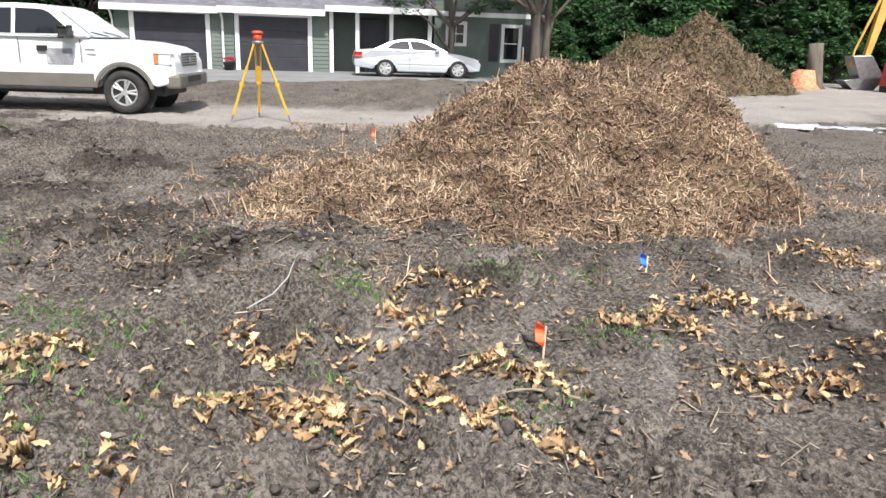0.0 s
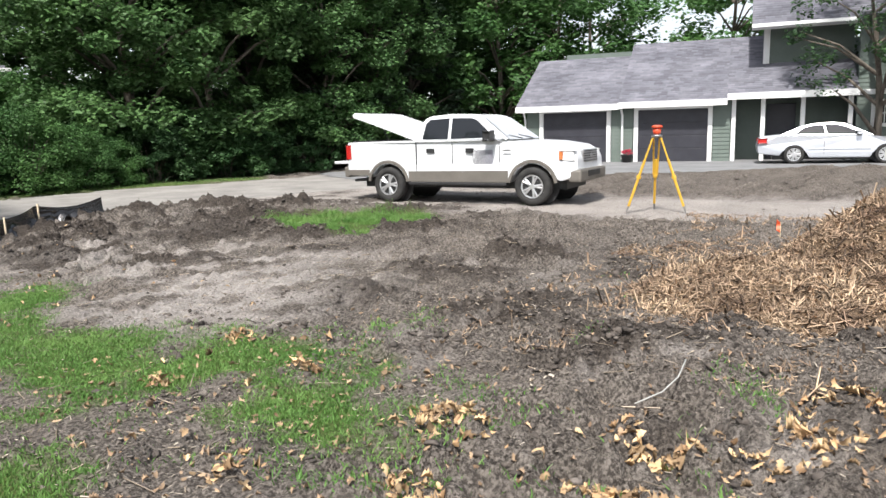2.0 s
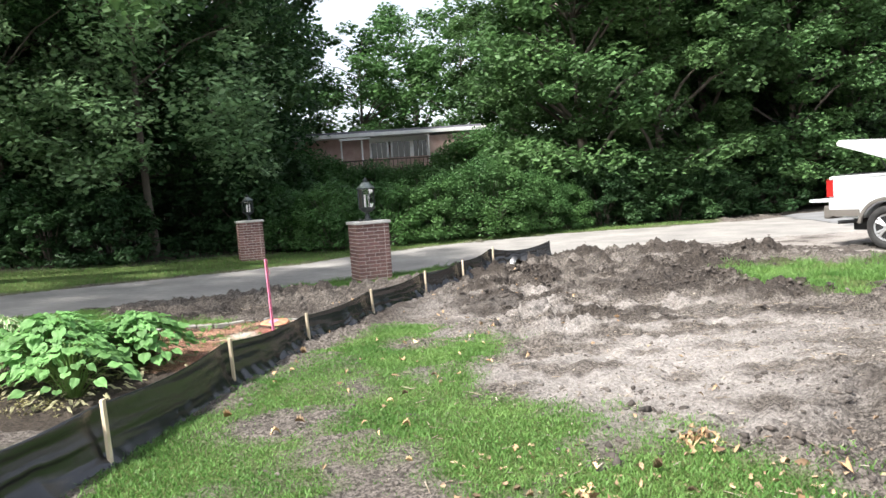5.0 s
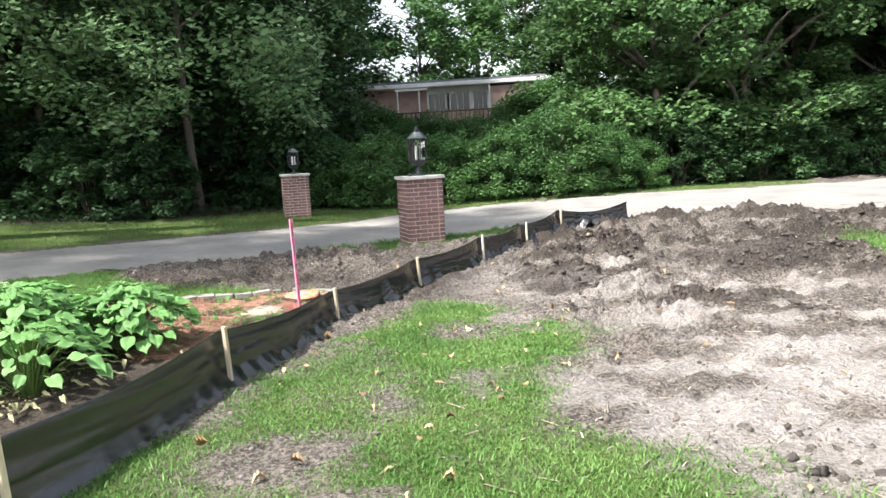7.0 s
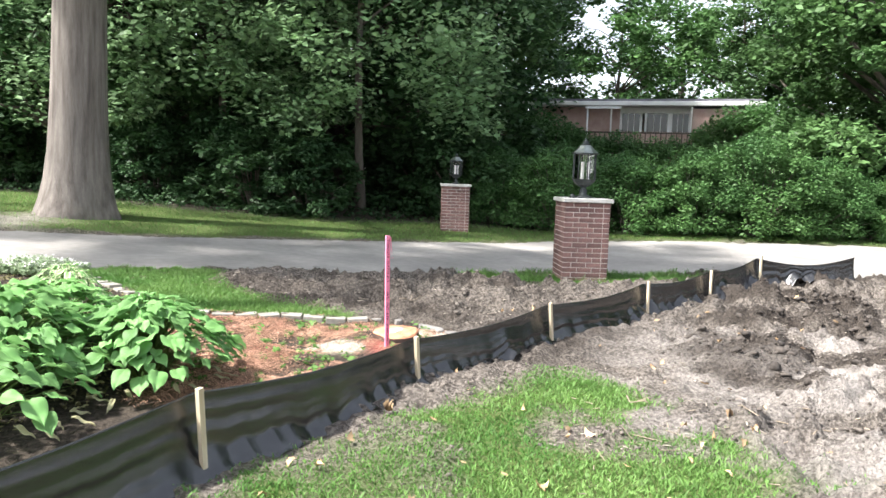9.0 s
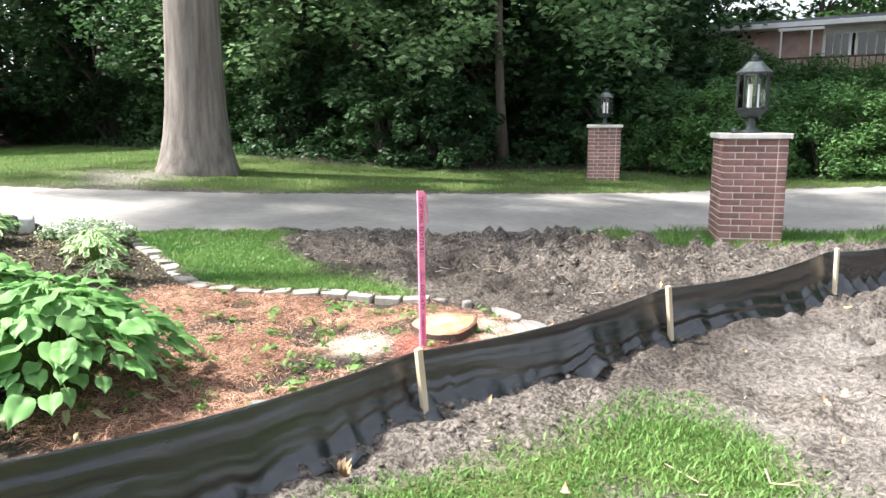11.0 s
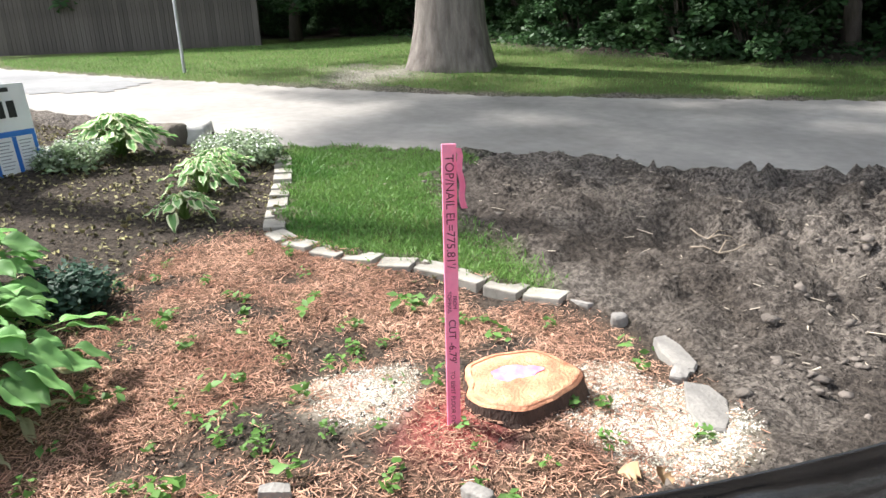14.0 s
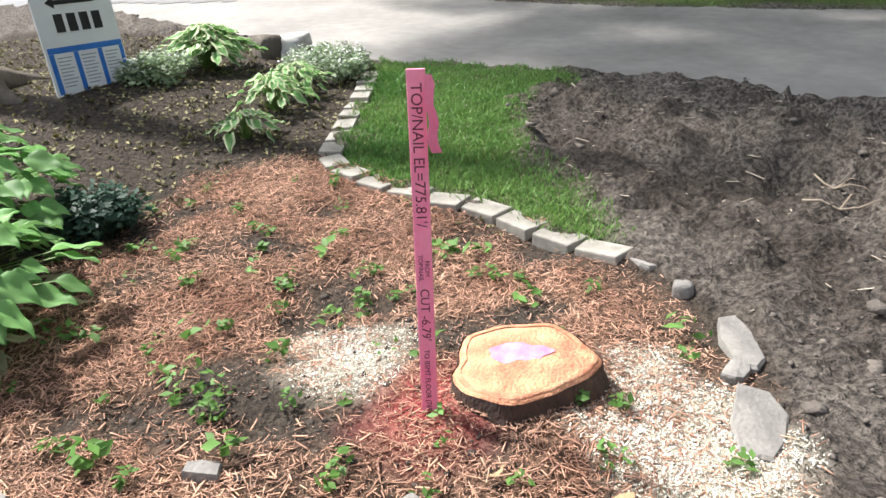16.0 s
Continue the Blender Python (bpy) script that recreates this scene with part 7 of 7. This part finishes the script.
def oak_leaves(x, y, z, size, seed, lift=0.02, tilt=0.5):
    """Lobed, curled leaves as one array of vertices and faces."""
    r = np.random.RandomState(seed)
    n = len(x)
    st = np.array([0.0, 0.16, 0.30, 0.40, 0.54, 0.66, 0.80, 0.91, 1.0])
    wd = np.array([0.02, 0.11, 0.27, 0.15, 0.35, 0.19, 0.27, 0.10, 0.0])
    m = len(st)
    L = np.stack([np.stack([st - 0.5, -wd, wd * 0.25], -1), np.stack([st - 0.5, wd * 0, wd * 0], -1), np.stack([st - 0.5, wd, wd * 0.25], -1)], 1)
    curl = r.normal(0, 1.1, (n, 1, 1))
    fold = r.normal(0.1, 0.8, (n, 1, 1))
    P = np.broadcast_to(L[None], (n, m, 3, 3)).copy()
    P[..., 2] += curl * (P[..., 0] ** 2) * 1.3 + fold * np.abs(P[..., 1]) * 1.2
    P[..., 1] += 0.12 * r.normal(0, 1, (n, 1, 1)) * P[..., 0]
    P[..., 1] *= r.uniform(0.6, 1.1, (n, m, 1)) * r.uniform(0.7, 1.2, (n, 1, 1))
    P *= (size * r.uniform(0.6, 1.3, n))[:, None, None, None]
    a, b, c = r.uniform(0, 6.283, n), r.normal(0, tilt, n), r.normal(0, tilt, n)
    ca, sa, cb, sb, cc_, sc = np.cos(a), np.sin(a), np.cos(b), np.sin(b), np.cos(c), np.sin(c)
    R = np.stack([np.stack([ca * cb, ca * sb * sc - sa * cc_, ca * sb * cc_ + sa * sc], -1), np.stack([sa * cb, sa * sb * sc + ca * cc_, sa * sb * cc_ - ca * sc], -1), np.stack([-sb, cb * sc, cb * cc_], -1)], 1)
    Q = np.einsum("nij,nabj->nabi", R, P) + np.stack([x, y, z + lift], -1)[:, None, None]
    g = np.arange(m * 3).reshape(m, 3)
    f = np.concatenate([np.stack([g[:-1, k], g[1:, k], g[1:, k + 1], g[:-1, k + 1]], -1) for k in (0, 1)])
    return Q.reshape(-1, 3), ((np.arange(n) * m * 3)[:, None, None] + f[None]).reshape(-1, 4)


HEAPS = [(2.09, 0.08, 0.13, 22), (2.12, -0.22, 0.16, 34), (2.06, -0.05, 0.16, 24), (2.36, -0.6, 0.11, 20), (2.4, -0.75, 0.09, 14), (2.41, -1.08, 0.09, 14), (2.55, 0.48, 0.10, 16), (2.58, 0.3, 0.10, 16), (2.03, 0.4, 0.12, 14), (3.33, -0.05, 0.14, 16), (3.74, 0.18, 0.12, 10), (3.85, -0.12, 0.14, 16), (2.92, -0.64, 0.12, 16), (2.94, -0.84, 0.12, 14), (4.41, -1.58, 0.16, 18), (5.86, -2.39, 0.35, 36), (3.9, -1.37, 0.14, 16), (3.87, -1.06, 0.12, 10), (4.46, -1.97, 0.16, 12), (3.39, -1.82, 0.16, 18), (3.45, -2.06, 0.14, 12), (3.9, -2.4, 0.2, 12), (1.44, 0.7, 0.12, 8), (2.03, 1.35, 0.15, 12), (1.47, 0.33, 0.12, 8), (2.94, 0.03, 0.12, 10), (1.37, 0.79, 0.12, 8), (0.92, 1.59, 0.12, 8), (2.05, 1.41, 0.16, 12), (1.83, 2.71, 0.10, 8), (1.82, 3.86, 0.09, 7), (1.0, 3.19, 0.09, 7)]
for k, (hx, hy, sd, n) in enumerate(HEAPS):
    n = int(n * 3.4)
    x, y = RG.normal(hx, sd * 0.6, n), RG.normal(hy, sd * 0.95, n)
    lift = 0.012 + 0.07 * np.exp(-((x - hx) ** 2 + (y - hy) ** 2) / (sd * sd)) * RG.uniform(0, 1, n)
    stuff("dry_leaf_heap", *oak_leaves(x, y, ground_z(x, y), 0.066, 200 + k, lift, 0.45), M_DRYLEAF, "heap of curled tan oak leaves on the mud", "leaves")
x, y, z = scatter(2600, 0.3, 7, -2.4, 4, lambda x, y: np.clip(1.2 - x / 7, 0.1, 1))
stuff("scattered_leaves", *oak_leaves(x, y, z, 0.045, 230, 0.008, 0.35), M_BROWNLEAF, "single brown leaves strewn over the soil", "leaves")
x, y, z = scatter(160, -1.4, 2.4, 0.5, 12, lambda x, y: np.ones_like(x))
stuff("lawn_leaves", *oak_leaves(x, y, z, 0.06, 231, 0.03, 0.3), M_DRYLEAF, "few pale dry leaves lying on the grass", "leaves")

# twigs and sticks
M_TWIG = mat("pale_twig", (0.20, 0.155, 0.11), (0.46, 0.38, 0.29), 4, 0.9, 0.2, island=0.4)
x, y, z = scatter(2600, 0.0, 9, -2, 8, lambda x, y: np.clip(mudness(x, y) + 0.2, 0, 1))
n = len(x)
l = 0.02 + 0.10 * RG.uniform(0, 1, n) ** 3
stuff("twigs", *chips(np.stack([x, y, z + 0.008], -1), l, 0.0035 + l * 0.02, 0.004, 240, 0.12), M_TWIG, "broken twigs and wood splinters on the soil", "twigs")
x, y, z = scatter(900, -4.4, -0.3, 9.7, 12.8, lambda x, y: mudness(x, y) ** 0.3)
n = len(x)
l = 0.008 + 0.05 * RG.uniform(0, 1, n) ** 3
stuff("dug_splinters", *chips(np.stack([x, y, z + 0.006], -1), l, 0.003 + l * 0.06, 0.003, 243, 0.15), M_FLECK, "pale splinters and roots in the dug soil", "debris")
for k, (bx, by, ln, ang) in enumerate(((3.75, 0.75, 0.32, 20), (3.9, 0.2, 0.22, -20), (6.6, 3.6, 0.5, 70), (5.9, 3.9, 0.35, 10), (2.75, -0.85, 0.5, 100), (2.4, -0.35, 0.35, 60), (2.1, -0.6, 0.35, 20), (-2.1, 10.6, 0.35, 60), (-2.4, 10.9, 0.28, 20), (0.4, 7.9, 0.25, -40), (9.9, -0.9, 0.55, 100), (1.2, 3.0, 0.2, 40))):
    e = thing("branch", (bx, by, gz(bx, by) + 0.02), "bare broken branch lying on the soil", "branch", "fallen branches", ang)
    r = random.Random(k)
    tube_pts = [(ln * (t - 0.5), 0.06 * ln * math.sin(t * 7 + k), 0.02 * math.sin(t * 9 + k)) for t in (0, 0.2, 0.4, 0.6, 0.8, 1)]
    bm = tube(bmesh.new(), tube_pts, [q_ * ln for q_ in (0.017, 0.017, 0.015, 0.012, 0.009, 0.005)], 6)
    tube(bm, [tube_pts[2], (ln * 0.05, 0.12 * ln, 0.03), (ln * 0.2, 0.22 * ln, 0.02)], [0.011 * ln, 0.008 * ln, 0.003 * ln], 5)
    part("wood", bm, M_TWIG, e, smooth=True)

M_CRUMB = mat("dark_crumb", (0.03, 0.025, 0.02), (0.085, 0.068, 0.055), 9, 0.95, 0.4, island=0.3)
# mulch, sawdust and weeds of the bed
x, y, z = scatter(230000, -4.2, -0.9, 6.3, 9.8, lambda x, y: inside(x, y, MULCHED, 0.15, 0.25) * np.clip(fbm(x * 2.1, y * 2.1, 43) * 5 - 1.15, 0.1, 1) * (1 - 0.95 * burrow(x, y)))
n = len(x)
l = 0.002 + 0.021 * RG.uniform(0, 1, n) ** 4
stuff("bed_mulch", *chips(np.stack([x, y, z + 0.004 + 0.008 * RG.uniform(0, 1, n)], -1), l, 0.0007 + l * RG.uniform(0.03, 0.12, n), 0.0006 + l * 0.04, 250, 0.3), M_MULCH, "reddish shredded bark mulch", "mulch")
M_SAWDUST = mat("cream_sawdust", (0.86, 0.81, 0.67), (0.96, 0.94, 0.86), 5, 0.9, 0.0, island=0.2)
x, y, z = scatter(200000, -2.4, -0.9, 8.3, 9.6, lambda x, y: np.maximum(inside(x, y, SAW_A, 0.1, 0.12), inside(x, y, SAW_B, 0.09, 0.07)) * np.clip(fbm(x * 9, y * 9, 71) * 5 - 1.0, 0.05, 1))
n = len(x)
l = 0.0013 + 0.004 * RG.uniform(0, 1, n) ** 3
stuff("sawdust", *chips(np.stack([x, y, z + 0.012 * RG.uniform(0, 1, n)], -1), l, l * 0.5, l * 0.3, 251, 0.4), M_SAWDUST, "cream sawdust and chips round the stump", "sawdust")
x, y, z = scatter(9000, -9, -2.6, 5.4, 9.8, lambda x, y: inside(x, y, BED, 0.03, 0.0) * (1 - inside(x, y, MULCHED, 0.15, 0.25)))
n = len(x)
M_LITTER = mat("bed_litter", (0.10, 0.085, 0.05), (0.34, 0.31, 0.14), 3, 0.85, 0.0, island=0.5)
stuff("bed_litter", *oak_leaves(x, y, z, 0.035, 252, 0.006, 0.25), M_LITTER, "small yellowed leaves on dark bed soil", "leaves")
M_WEED = leaf_mat("weed_leaf", (0.09, 0.20, 0.04), (0.16, 0.30, 0.08), scale=6, island=0.25)
x, y, z = scatter(300, -3.6, -1.1, 6.9, 9.4, lambda x, y: inside(x, y, MULCHED, 0.15, 0.25) * 0.4)
tall = [(-2.54, 8.93), (-2.5, 9.0), (-2.45, 9.13), (-2.72, 8.59), (-2.29, 8.04), (-1.65, 8.1), (-2.51, 7.49), (-2.17, 8.48), (-2.03, 9.12), (-1.63, 9.47), (-2.02, 8.02), (-1.74, 7.77), (-2.05, 8.3), (-2.35, 7.75)]
x, y = np.concatenate([[p[0] for p in tall], x]), np.concatenate([[p[1] for p in tall], y])
z = ground_z(x, y)
for k in range(len(x)):
    e = thing("seedling", (x[k], y[k], z[k]), "small green broad-leaved seedling in the mulch", "plant", "seedlings")
    r = np.random.RandomState(300 + k)
    big = 1.35 if k < len(tall) else 0.85
    V, F = leaf_cloud(np.array([[0, 0, 0.035 * big]]), np.array([r.uniform(0.03, 0.06) * big]), int(r.randint(5, 20)), r.uniform(0.014, 0.024) * big, 300 + k, 0.7, 0.0)
    fin("foliage", np_mesh("foliage", V, F), M_WEED, e)
x, y, z = scatter(60000, -26, 14, 15, 30, lambda x, y: inside(x, y, WOODS, 0.3, 0.5) * np.clip(1.3 - np.abs(y - 18 - np.clip(x, -3, 12) * 0.5) / 5, 0, 1))
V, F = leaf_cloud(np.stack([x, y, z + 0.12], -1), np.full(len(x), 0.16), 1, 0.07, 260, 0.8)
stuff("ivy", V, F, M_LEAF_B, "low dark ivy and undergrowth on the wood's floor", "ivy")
x, y, z = scatter(9000, -4.1, -0.9, 6.4, 9.7, lambda x, y: inside(x, y, MULCHED, 0.15, 0.25) * np.clip(1.2 - fbm(x * 2.1, y * 2.1, 43) * 2.4 + burrow(x, y), 0.05, 1))
stuff("bed_crumbs", *lumps(x, y, z, 0.003 + 0.012 * RG.uniform(0, 1, len(x)) ** 3, 9), M_CRUMB, "dark crumbs of bed soil", "soil")
